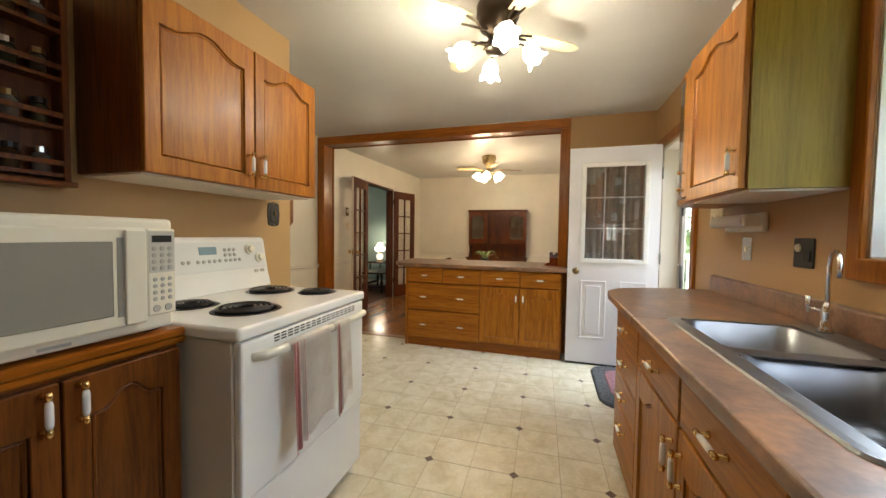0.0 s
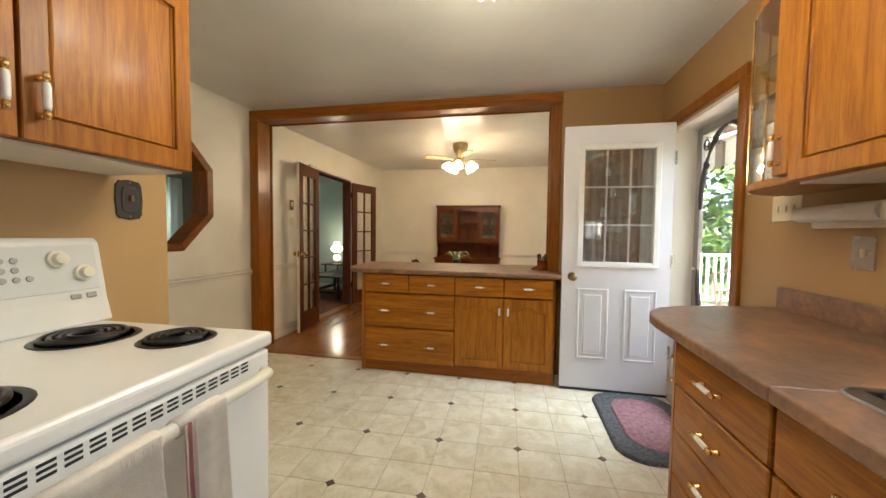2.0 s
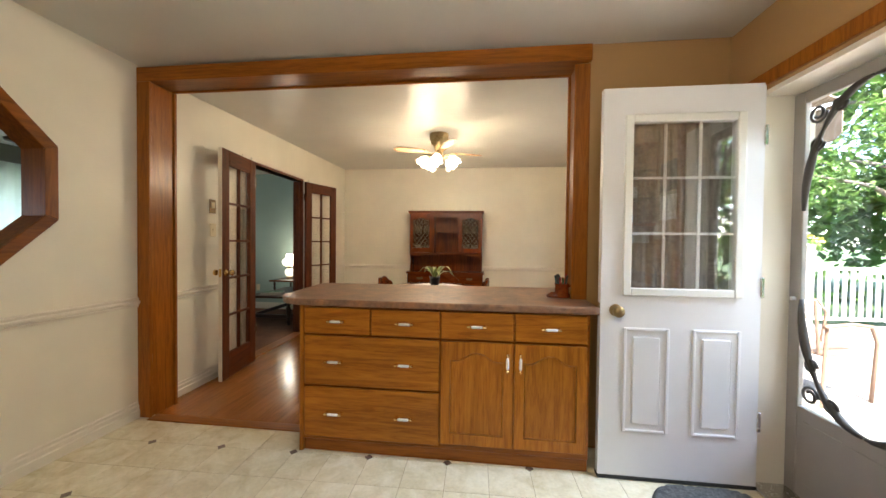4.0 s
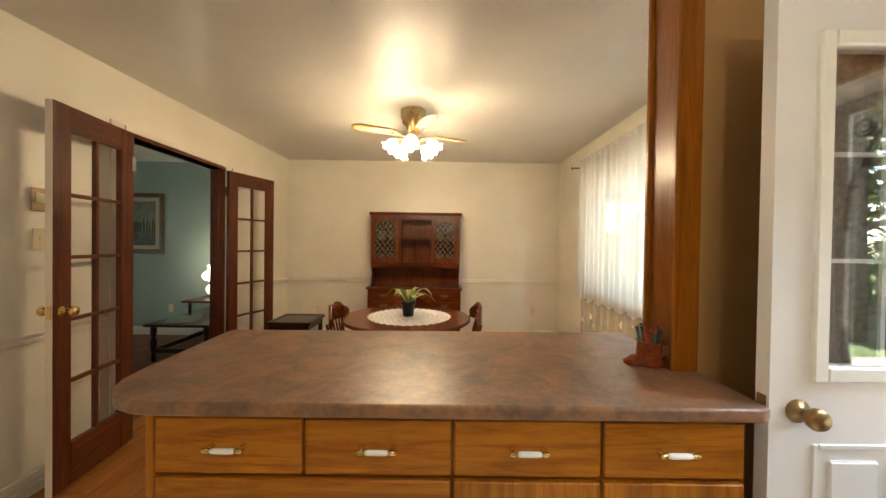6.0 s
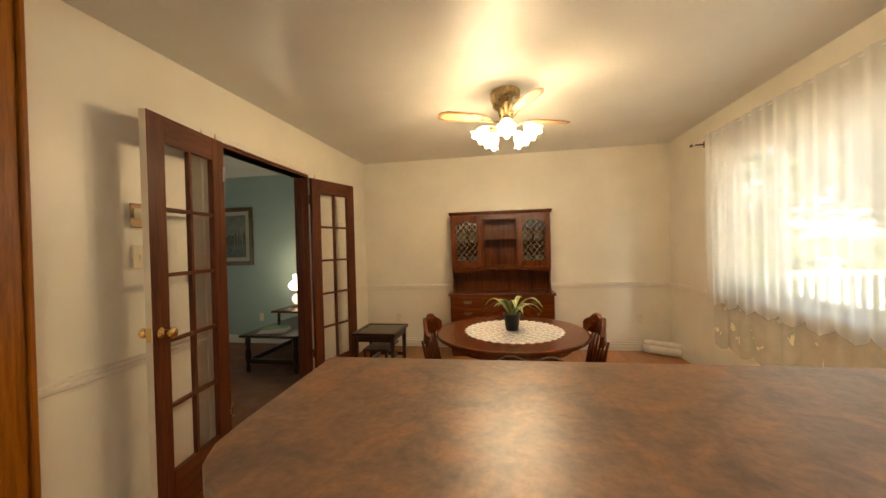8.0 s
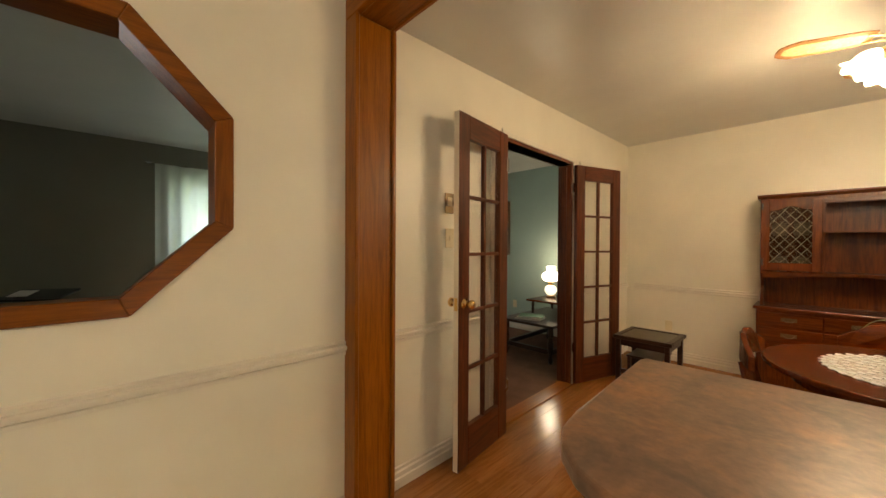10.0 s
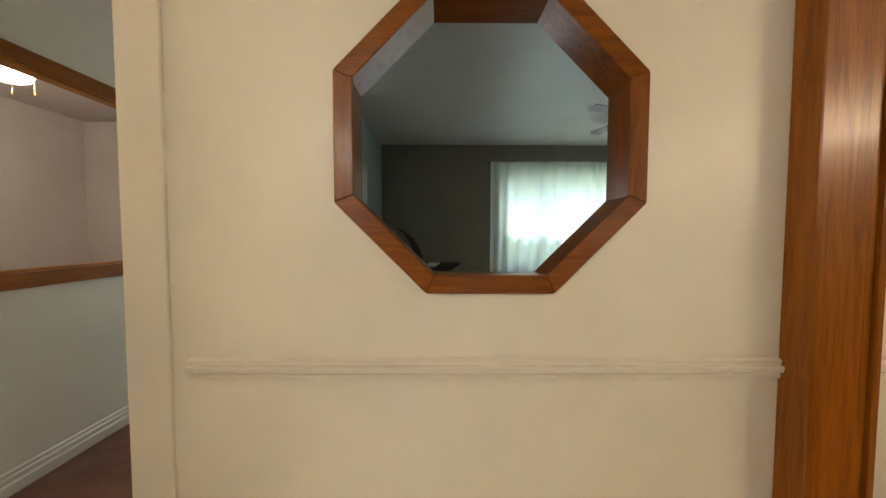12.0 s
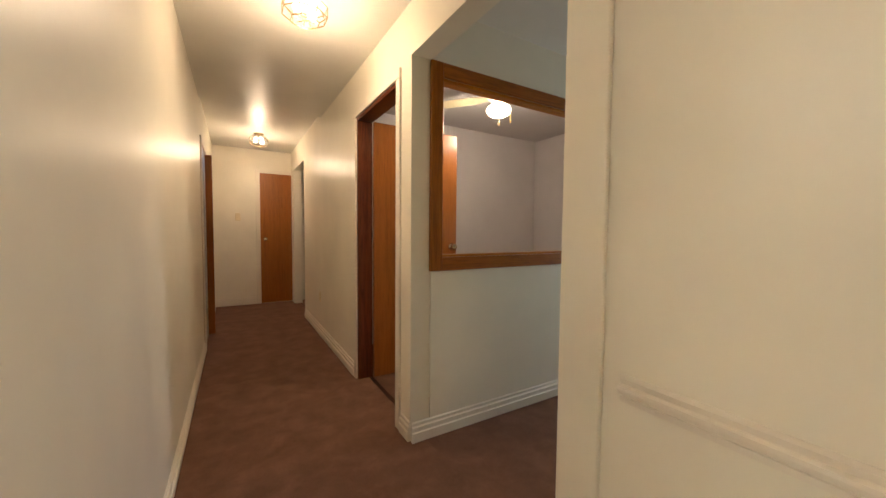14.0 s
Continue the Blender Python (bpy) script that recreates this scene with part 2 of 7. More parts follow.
CERAMIC = plain("white ceramic", (0.85, 0.84, 0.82), 0.12, 0.02)
PANE = pane("window glass")
DOUBLE = pane("double glazing", 0.20, 2.6)
SINKSTEEL = metal("worn sink steel", (0.25, 0.25, 0.255), 0.36, 25.0)
COUNTER = mottled("mauve laminate", ((0.15, 0.088, 0.062), (0.24, 0.132, 0.082), (0.345, 0.165, 0.080)), (7.0, 55.0), 0.35, 0.0)
VINYL = mottled("cream vinyl tile", ((0.63, 0.55, 0.37), (0.73, 0.66, 0.49), (0.80, 0.74, 0.59)), (8.0, 60.0), 0.24, 0.1, grain=(0.93, 1.04))
DIAMOND = mottled("brown vinyl inset", ((0.06, 0.03, 0.018), (0.10, 0.05, 0.03), (0.14, 0.075, 0.045)), (30.0, 120.0), 0.3)
GROUT = plain("tile joint", (0.40, 0.32, 0.20), 0.5)
CARPET = mottled("mauve brown carpet", ((0.135, 0.060, 0.034), (0.165, 0.076, 0.045), (0.20, 0.095, 0.058)), (7.0, 380.0), 0.95, 0, 0.3, 0.3)
BULBGLASS = glow("lit frosted glass", (1.0, 0.84, 0.60), 0.5)


# building helpers
def thing(name, x=0, y=0, z=0, rz=0, label="", category="", group="", kind=""):
    ob = new(name)
    ob.empty_display_size = 0.1
    ob.matrix_world = pose(x, y, z, 0, 0, rz)
    return tagged(ob, label, category, group, kind)


def part(name, bm, material, parent=None, label="", smooth=False):
    me = bpy.data.meshes.new(name)
    bm.to_mesh(me)
    bm.free()
    if smooth:
        for p in me.polygons:
            p.use_smooth = True
    me.materials.append(material)
    ob = new(name, me)
    if parent is not None:
        ob.parent = parent
    return tagged(ob, label)


def boxes(*list_of_boxes, bevel=0.0, segments=1):
    """One bmesh of boxes, each (x0, x1, y0, y1, z0, z1)."""
    bm = bmesh.new()
    for x0, x1, y0, y1, z0, z1 in list_of_boxes:
        m = Matrix.Translation(((x0 + x1) / 2, (y0 + y1) / 2, (z0 + z1) / 2)) @ Matrix.Diagonal((abs(x1 - x0), abs(y1 - y0), abs(z1 - z0), 1))
        bmesh.ops.create_cube(bm, size=1, matrix=m)
    if bevel:
        bmesh.ops.bevel(bm, geom=bm.edges[:], offset=bevel, segments=segments, affect="EDGES", profile=0.5)
    return bm


def prism(points, axis, a, b, bevel=0.0, segments=2):
    """A flat outline swept along an axis from a to b. The outline's two numbers are the other two axes in order."""
    bm = bmesh.new()

    def at(p, w):
        return {"x": (w, p[0], p[1]), "y": (p[0], w, p[1]), "z": (p[0], p[1], w)}[axis]

    low = [bm.verts.new(at(p, a)) for p in points]
    top = [bm.verts.new(at(p, b)) for p in points]
    bm.faces.new(low), bm.faces.new(top)
    n = len(points)
    for i in range(n):
        bm.faces.new((low[i], low[(i + 1) % n], top[(i + 1) % n], top[i]))
    bmesh.ops.recalc_face_normals(bm, faces=bm.faces)
    if bevel:
        bmesh.ops.bevel(bm, geom=bm.edges[:], offset=bevel, segments=segments, affect="EDGES", profile=0.5)
    return bm


def lathe(profile, segments=20, m=Matrix()):
    """A turned shape from (radius, height) pairs about z."""
    bm = bmesh.new()
    rings = []
    for r, h in profile:
        if r < 1e-5:
            rings.append([bm.verts.new(m @ Vector((0, 0, h)))])
        else:
            rings.append([bm.verts.new(m @ Vector((r * math.cos(2 * math.pi * i / segments), r * math.sin(2 * math.pi * i / segments), h))) for i in range(segments)])
    for p, q in zip(rings, rings[1:]):
        for i in range(segments):
            k = (i + 1) % segments
            if len(p) == 1 and len(q) == 1:
                continue
            if len(p) == 1:
                bm.faces.new((p[0], q[k], q[i]))
            elif len(q) == 1:
                bm.faces.new((p[i], p[k], q[0]))
            else:
                bm.faces.new((p[i], p[k], q[k], q[i]))
    for ring in (rings[0], rings[-1]):
        if len(ring) > 2:
            bm.faces.new(ring)
    bmesh.ops.recalc_face_normals(bm, faces=bm.faces)
    return bm


def tube(points, radius, segments=8, closed=False):
    """A round bar along points; radius may be one number or one for each point."""
    bm = bmesh.new()
    pts = [Vector(p) for p in points]
    n = len(pts)
    rings = []
    side = None
    for i, p in enumerate(pts):
        a = pts[(i - 1) % n] if (closed or i) else p
        b = pts[(i + 1) % n] if (closed or i < n - 1) else p
        d = (b - a).normalized()
        if side is None:
            side = d.orthogonal().normalized()
        side = (side - d * side.dot(d)).normalized()
        up = d.cross(side)
        r = radius[i] if isinstance(radius, (list, tuple)) else radius
        rings.append([bm.verts.new(p + (side * math.cos(t) + up * math.sin(t)) * r) for t in (2 * math.pi * k / segments for k in range(segments))])
    pairs = list(zip(rings, rings[1:])) + ([(rings[-1], rings[0])] if closed else [])
    for p, q in pairs:
        for k in range(segments):
            bm.faces.new((p[k], p[(k + 1) % segments], q[(k + 1) % segments], q[k]))
    if not closed:
        bm.faces.new(rings[0]), bm.faces.new(rings[-1])
    bmesh.ops.recalc_face_normals(bm, faces=bm.faces)
    return bm


def join(*bms):
    out = bmesh.new()
    for b in bms:
        me = bpy.data.meshes.new("tmp")
        b.to_mesh(me)
        b.free()
        out.from_mesh(me)
        bpy.data.meshes.remove(me)
    return out


def moved(bm, m):
    bm.transform(m)
    return bm


def setting(name, bm, material, label, category):
    return tagged(part(name, bm, material), label, category, kind="structure")


def wall_run(axis, a0, a1, b0, b1, z0, z1, holes=()):
    """A wall along an axis from a0 to a1, b0 to b1 thick, with holes (start, end, sill, head)."""
    rows = []
    cuts = sorted(holes)
    at = a0
    for s, e, lo, hi in cuts:
        if s > at:
            rows.append((at, s, z0, z1))
        if lo > z0:
            rows.append((s, e, z0, lo))
        if hi < z1:
            rows.append((s, e, hi, z1))
        at = e
    if at < a1:
        rows.append((at, a1, z0, z1))
    if axis == "x":
        return boxes(*[(s, e, b0, b1, lo, hi) for s, e, lo, hi in rows])
    return boxes(*[(b0, b1, s, e, lo, hi) for s, e, lo, hi in rows])


# ---- the setting ----
KC, DC, HC = 2.43, 2.505, 2.48          # ceilings of kitchen, dining room and hall
XL, XR = -2.70, 1.07                     # west and east faces of kitchen and dining room
YS, YN = -1.2, 8.07                      # south kitchen wall, north wall

setting("wall_east_kitchen", wall_run("y", YS - 0.12, 4.47, XR, XR + 0.2, 0, 2.62, [(0.75, 1.90, 1.16, 2.12), (3.30, 4.09, 0, 2.02)]), TAN,
        "tan painted kitchen wall with a window and the back door", "wall")
setting("wall_east_dining", wall_run("y", 4.47, YN + 0.12, XR, XR + 0.2, 0, 2.62, [(4.85, 7.10, 0.86, 2.10)]), CREAM,
        "cream painted dining room wall with a wide window", "wall")
setting("wall_south_kitchen", boxes((-1.48, XR, YS - 0.12, YS, 0, 2.62)), TAN, "tan painted wall closing the kitchen", "wall")
setting("wall_stove", boxes((-1.594, -1.484, YS, 2.345, 0, 2.6)), OCHRE, "ochre painted wall behind the stove", "wall")
setting("wall_hall_east", wall_run("y", -3.7, 2.345, -1.598, -1.5945, 0, 2.6, [(-1.95, -1.22, 0, 2.03), (-3.2, -2.5, 0, 2.03)]), CREAM,
        "glossy cream hall wall with two doorways", "wall")
setting("wall_hall_south", wall_run("x", -3.6, -1.48, -3.70, -3.563, 0, 2.6), CREAM, "cream wall at the end of the hall", "wall")
setting("wall_opening_east", boxes((0.29, XR, 4.31, 4.45, 0, 2.62)), TAN, "tan painted wall beside the wide opening", "wall")
setting("wall_opening_top", boxes((-2.70, 0.29, 4.29, 4.44, 2.40, 2.62)), CREAM, "cream wall strip over the wide opening", "wall")
def skew(bm):
    """The dining room's west side leans a little out of square."""
    for v in bm.verts:
        v.co.x -= 0.0225 * max(0, v.co.y - 4.36)
    return bm


setting("wall_west_dining", skew(wall_run("y", 4.36, YN, -2.82, XL, 0, 2.62, [(5.385, 6.565, 0, 2.035)])), CREAM,
        "cream dining room wall with the french doors", "wall")


def octagon(cy, cz, half):
    k = half * math.tan(math.pi / 8)
    return [(cy + a, cz + b) for a, b in ((-k, half), (k, half), (half, k), (half, -k), (k, -half), (-k, -half), (-half, -k), (-half, k))]


OCT_Y, OCT_Z, OCT_R = 3.300, 1.543, 0.490


def wall_with_octagon():
    """The wall between kitchen corner and living room, with an eight-sided hole through it."""
    hole = octagon(OCT_Y, OCT_Z, OCT_R - 0.035)
    y0, y1, z0, z1 = 2.14, 4.36, 0.0, 2.62
    bm = bmesh.new()
    fronts = []
    for x in (-2.82, XL):
        o = [bm.verts.new((x, *p)) for p in hole]
        c = {k: bm.verts.new((x, *p)) for k, p in dict(tl=(y0, z1), tr=(y1, z1), br=(y1, z0), bl=(y0, z0)).items()}
        e = {k: bm.verts.new((x, *p)) for k, p in dict(t0=(hole[0][0], z1), t1=(hole[1][0], z1), r0=(y1, hole[2][1]), r1=(y1, hole[3][1]), b0=(hole[4][0], z0), b1=(hole[5][0], z0), l0=(y0, hole[6][1]), l1=(y0, hole[7][1])).items()}
        for f in ((o[0], o[1], e["t1"], e["t0"]), (o[1], o[2], e["r0"], c["tr"], e["t1"]), (o[2], o[3], e["r1"], e["r0"]),
                  (o[3], o[4], e["b0"], c["br"], e["r1"]), (o[4], o[5], e["b1"], e["b0"]), (o[5], o[6], e["l0"], c["bl"], e["b1"]),
                  (o[6], o[7], e["l1"], e["l0"]), (o[7], o[0], e["t0"], c["tl"], e["l1"])):
            bm.faces.new(f)
        fronts.append(o)
    for i in range(8):
        k = (i + 1) % 8
        bm.faces.new((fronts[0][i], fronts[0][k], fronts[1][k], fronts[1][i]))
    bmesh.ops.recalc_face_normals(bm, faces=bm.faces)
    end = boxes((-2.82, XL, 2.136, 2.14, 0, 2.62))
    return join(bm, end)


setting("wall_west_kitchen", wall_with_octagon(), CREAM, "cream wall with an eight-sided opening", "wall")
setting("wall_hall_west", wall_run("y", -3.57, 2.136, -2.82, XL, 0, 2.62, [(1.087, 2.136, 0, 2.146), (0.10, 0.90, 0, 2.075), (-3.3, -2.31, 0, 2.16)]), CREAM,
        "cream hall wall with an open doorway and a side opening", "wall")
setting("wall_north", boxes((-7.0, XR + 0.2, YN, YN + 0.12, 0, 2.7)), CREAM, "cream dining room wall behind the hutch", "wall")
setting("ceiling_kitchen", boxes((-2.70, XR, YS, 4.30, KC, KC + 0.1)), CEIL, "satin white kitchen ceiling", "ceiling")
def dining_ceiling():
    """The ceiling sags a little towards its south-west corner."""
    bm = boxes((-2.80, XR, 4.42, YN, DC, DC + 0.1))
    for v in bm.verts:
        if v.co.x < 0 and v.co.y < 5:
            v.co.z -= 0.10
    return bm


setting("ceiling_dining", dining_ceiling(), CEIL, "satin white dining room ceiling", "ceiling")
setting("ceiling_hall", boxes((-2.70, -1.594, -3.57, 2.30, HC, HC + 0.04)), CEIL, "cream hall ceiling", "ceiling")

# living room, foyer and the small room behind the inner window
setting("wall_north_living", boxes((-6.43, -2.82, YN - 0.006, YN - 0.002, 0, 2.5)), TEAL, "sage teal living room wall with a painting", "wall")
setting("wall_east_living", skew(wall_run("y", 2.34, YN - 0.01, -2.828, -2.8225, 0, 2.5, [(2.80, 3.80, 1.04, 2.045), (4.36, 4.3601, 0, 2.5), (5.385, 6.565, 0, 2.035)])), TEAL,
        "sage teal back of the wall with the french doors", "wall")
setting("wall_west_living", wall_run("y", 2.28, YN, -6.60, -6.43, 0, 2.5, [(4.00, 6.6, 0.75, 2.05)]), OLIVE,
        "olive grey living room wall with a wide window", "wall")
setting("wall_west_foyer", wall_run("y", 0.9, 2.28, -6.60, -6.43, 0, 2.5, [(1.5, 2.15, 0.0, 2.03), (1.15, 1.44, 0.15, 2.03)]), LILAC,
        "pale lilac foyer wall round the front door", "wall")
setting("wall_south_living", wall_run("x", -6.43, -2.82, 2.22, 2.335, 0, 2.5, [(-5.47, -4.62, 0, 2.05)]), TEAL, "sage teal wall with an opening to the foyer", "wall")
setting("ceiling_living", boxes((-6.43, -2.82, 0.9, YN - 0.01, 2.44, 2.5)), CEIL, "white living room and foyer ceiling", "ceiling")
setting("wall_foyer_south", wall_run("x", -6.43, -2.82, 1.045, 1.10, 0, 2.5, [(-4.45, -2.875, 1.045, 2.06)]), CREAM, "cream foyer wall with an inner window", "wall")
setting("wall_room_south", boxes((-5.5, -2.82, -0.80, -0.67, 0, 2.5)), LILAC, "pale lilac wall of the small room", "wall")
setting("wall_room_west", boxes((-5.52, -5.40, -0.67, 1.045, 0, 2.5)), LILAC, "pale lilac end wall of the small room", "wall")
setting("ceiling_room", boxes((-5.4, -2.82, -0.67, 1.045, 2.42, 2.5)), LILAC, "white ceiling of the small room", "ceiling")
setting("carpet_living", boxes((-6.43, -2.79, 1.10, YN, -0.05, 0.0), (-5.4, -2.82, -0.67, 1.10, -0.05, 0)), CARPET, "mauve brown carpet in living room and foyer", "carpet")
setting("carpet_hall", boxes((-2.79, -1.594, -3.57, 2.30, -0.05, 0.0)), CARPET, "mauve brown carpet in the hall", "carpet")
setting("wall_side_rooms", boxes((-1.49, -1.40, -3.7, YS - 0.125, 0, 2.6), (-3.7, -3.6, -3.7, -0.8, 0, 2.6)), LILAC, "plain walls closing the side rooms", "wall")
setting("ceiling_side", boxes((-3.6, -2.82, -3.57, -0.8, 2.4, 2.5)), CEIL, "white ceiling of the side room", "ceiling")
setting("carpet_side", boxes((-3.6, -2.82, -3.57, -0.8, -0.05, 0.0)), CARPET, "mauve brown carpet in the side room", "carpet")
# ---- trim, doors and floors ----
def wpart(name, bm, material, top, label="", smooth=False):
    """A part given in world places under a thing (or under a part of one)."""
    bm.transform(top.matrix_world.inverted() if top.parent is None else (top.parent.matrix_world @ top.matrix_basis).inverted())
    return part(name, bm, material, top, label, smooth)


def two_mat(bm_a, bm_b):
    for f in bm_a.faces:
        f.material_index = 0
    for f in bm_b.faces:
        f.material_index = 1
    return join(bm_a, bm_b)


def step_profile(kind):
    """Outlines (out from the wall, height) of skirting and chair rail."""
    if kind == "base":
        return [(0, 0), (0.016, 0), (0.020, 0.055), (0.013, 0.060), (0.015, 0.085), (0.007, 0.092), (0.008, 0.108), (0, 0.114)]
    return [(0, 0.772), (0.012, 0.772), (0.014, 0.786), (0.008, 0.790), (0.022, 0.794), (0.026, 0.806), (0.026, 0.814), (0.012, 0.817), (0.016, 0.832), (0.006, 0.838), (0, 0.838)]


def molding(kind, axis, a, b, wall, out):
    pts = [(wall + out * p, q) for p, q in step_profile(kind)]
    bm = prism(pts, axis, a, b)
    return skew(bm) if wall == XL and axis == "y" else bm


def skirt(*runs):
    for kind, axis, a, b, wall, out in runs:
        base = kind == "base"
        setting("baseboard" if base else "chair_rail", molding(kind, axis, a, b, wall, out), TRIMWHITE,
                "cream painted stepped baseboard" if base else "cream painted chair rail along the wall", "baseboard" if base else "chair rail")


skirt(("base", "y", 2.28, 4.25, XL, 1), ("rail", "y", 2.33, 4.25, XL, 1),
      ("base", "y", 4.47, 5.32, XL, 1), ("rail", "y", 4.47, 5.32, XL, 1),
      ("base", "y", 6.63, YN, XL, 1), ("rail", "y", 6.63, YN, XL, 1),
      ("base", "x", XL, XR, YN, -1), ("rail", "x", XL, XR, YN, -1),
      ("base", "y", 4.47, YN, XR, -1), ("rail", "y", 7.20, YN, XR, -1),
      ("base", "y", -1.22, 2.345, -1.594, -1), ("base", "y", -2.25, 0.035, XL, 1), ("base", "y", 0.965, 1.087, XL, 1),
      ("base", "x", -3.9, XL, 1.10, 1), ("base", "x", -2.17, -1.594, -3.563, 1), ("base", "x", -6.43, -2.83, YN - 0.006, -1),
      ("base", "x", -6.43, -5.45, 2.335, 1), ("base", "y", 2.34, 5.3, -2.828, -1))
setting("trim_1", boxes((XL, -2.60, 4.25, 4.27, 0, 2.315), (XL, -2.615, 4.27, 4.45, 0, 2.32), (XL, -2.60, 4.45, 4.47, 0, 2.315), bevel=0.004), TRIM_Z,
        "stained oak post of the wide opening", "trim")
setting("trim_2", boxes((0.202, 0.293, 4.285, 4.305, 0, 2.315), (0.217, 0.29, 4.305, 4.45, 0, 2.32), (0.202, 0.293, 4.45, 4.47, 0, 2.315), bevel=0.004), TRIM_Z,
        "stained oak post of the wide opening", "trim")
setting("trim_3", boxes((XL, 0.293, 4.25, 4.28, 2.315, 2.412), (XL + 0.01, 0.29, 4.28, 4.45, 2.325, 2.40), (XL, 0.293, 4.45, 4.47, 2.315, 2.412), bevel=0.004), TRIM_X,
        "stained oak beam over the wide opening", "trim")
# octagon frame: eight mitred boards lining the hole and lying on the wall


def octagon_frame():
    top = thing("octagon_frame", XL, OCT_Y, OCT_Z - OCT_R, label="eight-sided oak frame lining an opening in the wall", category="frame")
    outer, inner, hole = (octagon(OCT_Y, OCT_Z, r) for r in (OCT_R + 0.002, OCT_R - 0.058, OCT_R - 0.050))
    for i in range(8):
        k = (i + 1) % 8
        face = prism([outer[i], outer[k], inner[k], inner[i]], "x", XL + 0.001, XL + 0.022, 0.003, 1)
        ii, kk = [(Vector(p) * 0.001 + Vector(q) * 0.999) for p, q in ((outer[i], inner[i]), (outer[k], inner[k]))]
        hole2 = octagon(OCT_Y, OCT_Z, OCT_R - 0.0355)
        lining = prism([tuple(hole2[i]), tuple(hole2[k]), tuple(hole[k]), tuple(hole[i])], "x", -2.845, XL + 0.0005)
        wpart("board", join(face, lining), OCT_Z_WOOD if i in (2, 6) else OCT_Y_WOOD, top)


octagon_frame()
setting("casing_1", boxes((XL, XL + 0.018, 2.138, 2.275, 0, 2.62), bevel=0.003), CREAM, "cream painted casing board at the wall's end", "trim")
setting("jamb_1", boxes((-2.818, XL - 0.001, 0.10, 0.124, 0, 2.075), (-2.818, XL - 0.001, 0.876, 0.90, 0, 2.075), (-2.818, XL - 0.001, 0.124, 0.876, 2.05, 2.075), bevel=0.002), FRENCH_Z,
        "dark brown wooden jamb of the hall doorway", "trim")
setting("casing_2", boxes((XL, XL + 0.014, 0.045, 0.10, 0, 2.075), (XL, XL + 0.014, 0.90, 0.955, 0, 2.075), (XL, XL + 0.014, 0.045, 0.955, 2.075, 2.13), bevel=0.003), TRIMWHITE,
        "cream casing of the hall doorway", "trim")
setting("jamb_2", boxes((-1.66, -1.5935, -1.95, -1.93, 0, 2.03), (-1.60, -1.5935, -1.24, -1.22, 0, 2.03), bevel=0.002), SLAB, "orange stained jamb in the hall", "trim")
setting("casing_3", boxes((-1.612, -1.594, -1.285, -1.222, 0, 2.09), (-1.612, -1.594, -2.01, -1.95, 0, 2.09), (-1.612, -1.594, -2.01, -1.222, 2.03, 2.09), (-1.612, -1.594, -2.5, -2.44, 0, 2.09), (-1.612, -1.594, -3.26, -3.2, 0, 2.09), bevel=0.003), TRIMWHITE,
        "cream casings of two hall doorways", "trim")
setting("casing_4", boxes((-2.79, -2.735, -3.563, -3.545, 0, 2.165), (-2.232, -2.172, -3.563, -3.545, 0, 2.165), (-2.735, -2.232, -3.563, -3.545, 2.11, 2.165), bevel=0.003), TRIMWHITE,
        "cream casing round the door at the hall's end", "trim")


def door_knob(top, m, material=BRASS, name="knob"):
    prof = [(0.0, 0), (0.030, 0), (0.032, 0.006), (0.014, 0.012), (0.011, 0.026), (0.018, 0.034), (0.027, 0.045), (0.029, 0.056), (0.024, 0.066), (0.0, 0.070)]
    return wpart(name, lathe(prof, 18, m), material, top, smooth=True)


def slab_door(name, x0, x1, y0, y1, z1, knob_m, label):
    top = thing(name, (x0 + x1) / 2, (y0 + y1) / 2, 0.0, label=label, category="door")
    wpart("leaf", boxes((x0, x1, y0, y1, 0.008, z1), bevel=0.003), SLAB, top)
    for m in knob_m:
        door_knob(top, m, metal_knob)
    return top


metal_knob = metal("satin nickel brass", (0.66, 0.56, 0.40), 0.2)
slab_door("closet_door", -2.735, -2.232, -3.558, -3.532, 2.11, [pose(-2.30, -3.532, 1.05, -90)], "orange stained slab door closed at the hall's end")
slab_door("bedroom_door", -3.60, -2.8225, 0.125, 0.16, 2.05, [pose(-3.545, 0.16, 1.06, -90), pose(-3.545, 0.125, 1.06, 90)], "orange stained slab door standing open into the small room")
slab_door("bathroom_door", -1.575, -1.540, -1.93, -1.24, 2.02, [], "orange stained slab door in the hall wall")

# window casing into the small room
def inner_window():
    top = thing("inner_window", -3.65, 1.10, 0.97, label="wide oak-framed window opening into the small room", category="window")
    x0, x1, z0, z1 = -4.52, -2.805, 0.969, 2.137
    w = 0.078
    for nm, b, m in (("side_board", (x0, x0 + w, 1.10, 1.122, z0, z1), TRIM_Z), ("side_board", (x1 - w, x1, 1.10, 1.122, z0, z1), TRIM_Z),
                     ("head_board", (x0 + w, x1 - w, 1.10, 1.121, z1 - w, z1), TRIM_X), ("sill_board", (x0 + w, x1 - w, 1.10, 1.121, z0, z0 + w), TRIM_X)):
        wpart(nm, boxes(b, bevel=0.003), m, top)
    wpart("lining", boxes((-4.45, -4.43, 1.035, 1.10, 1.045, 2.06), (-2.893, -2.877, 1.035, 1.10, 1.045, 2.06), (-4.43, -2.893, 1.035, 1.10, 2.042, 2.06), (-4.43, -2.893, 1.035, 1.10, 1.045, 1.06)), OAK_X, top)


inner_window()


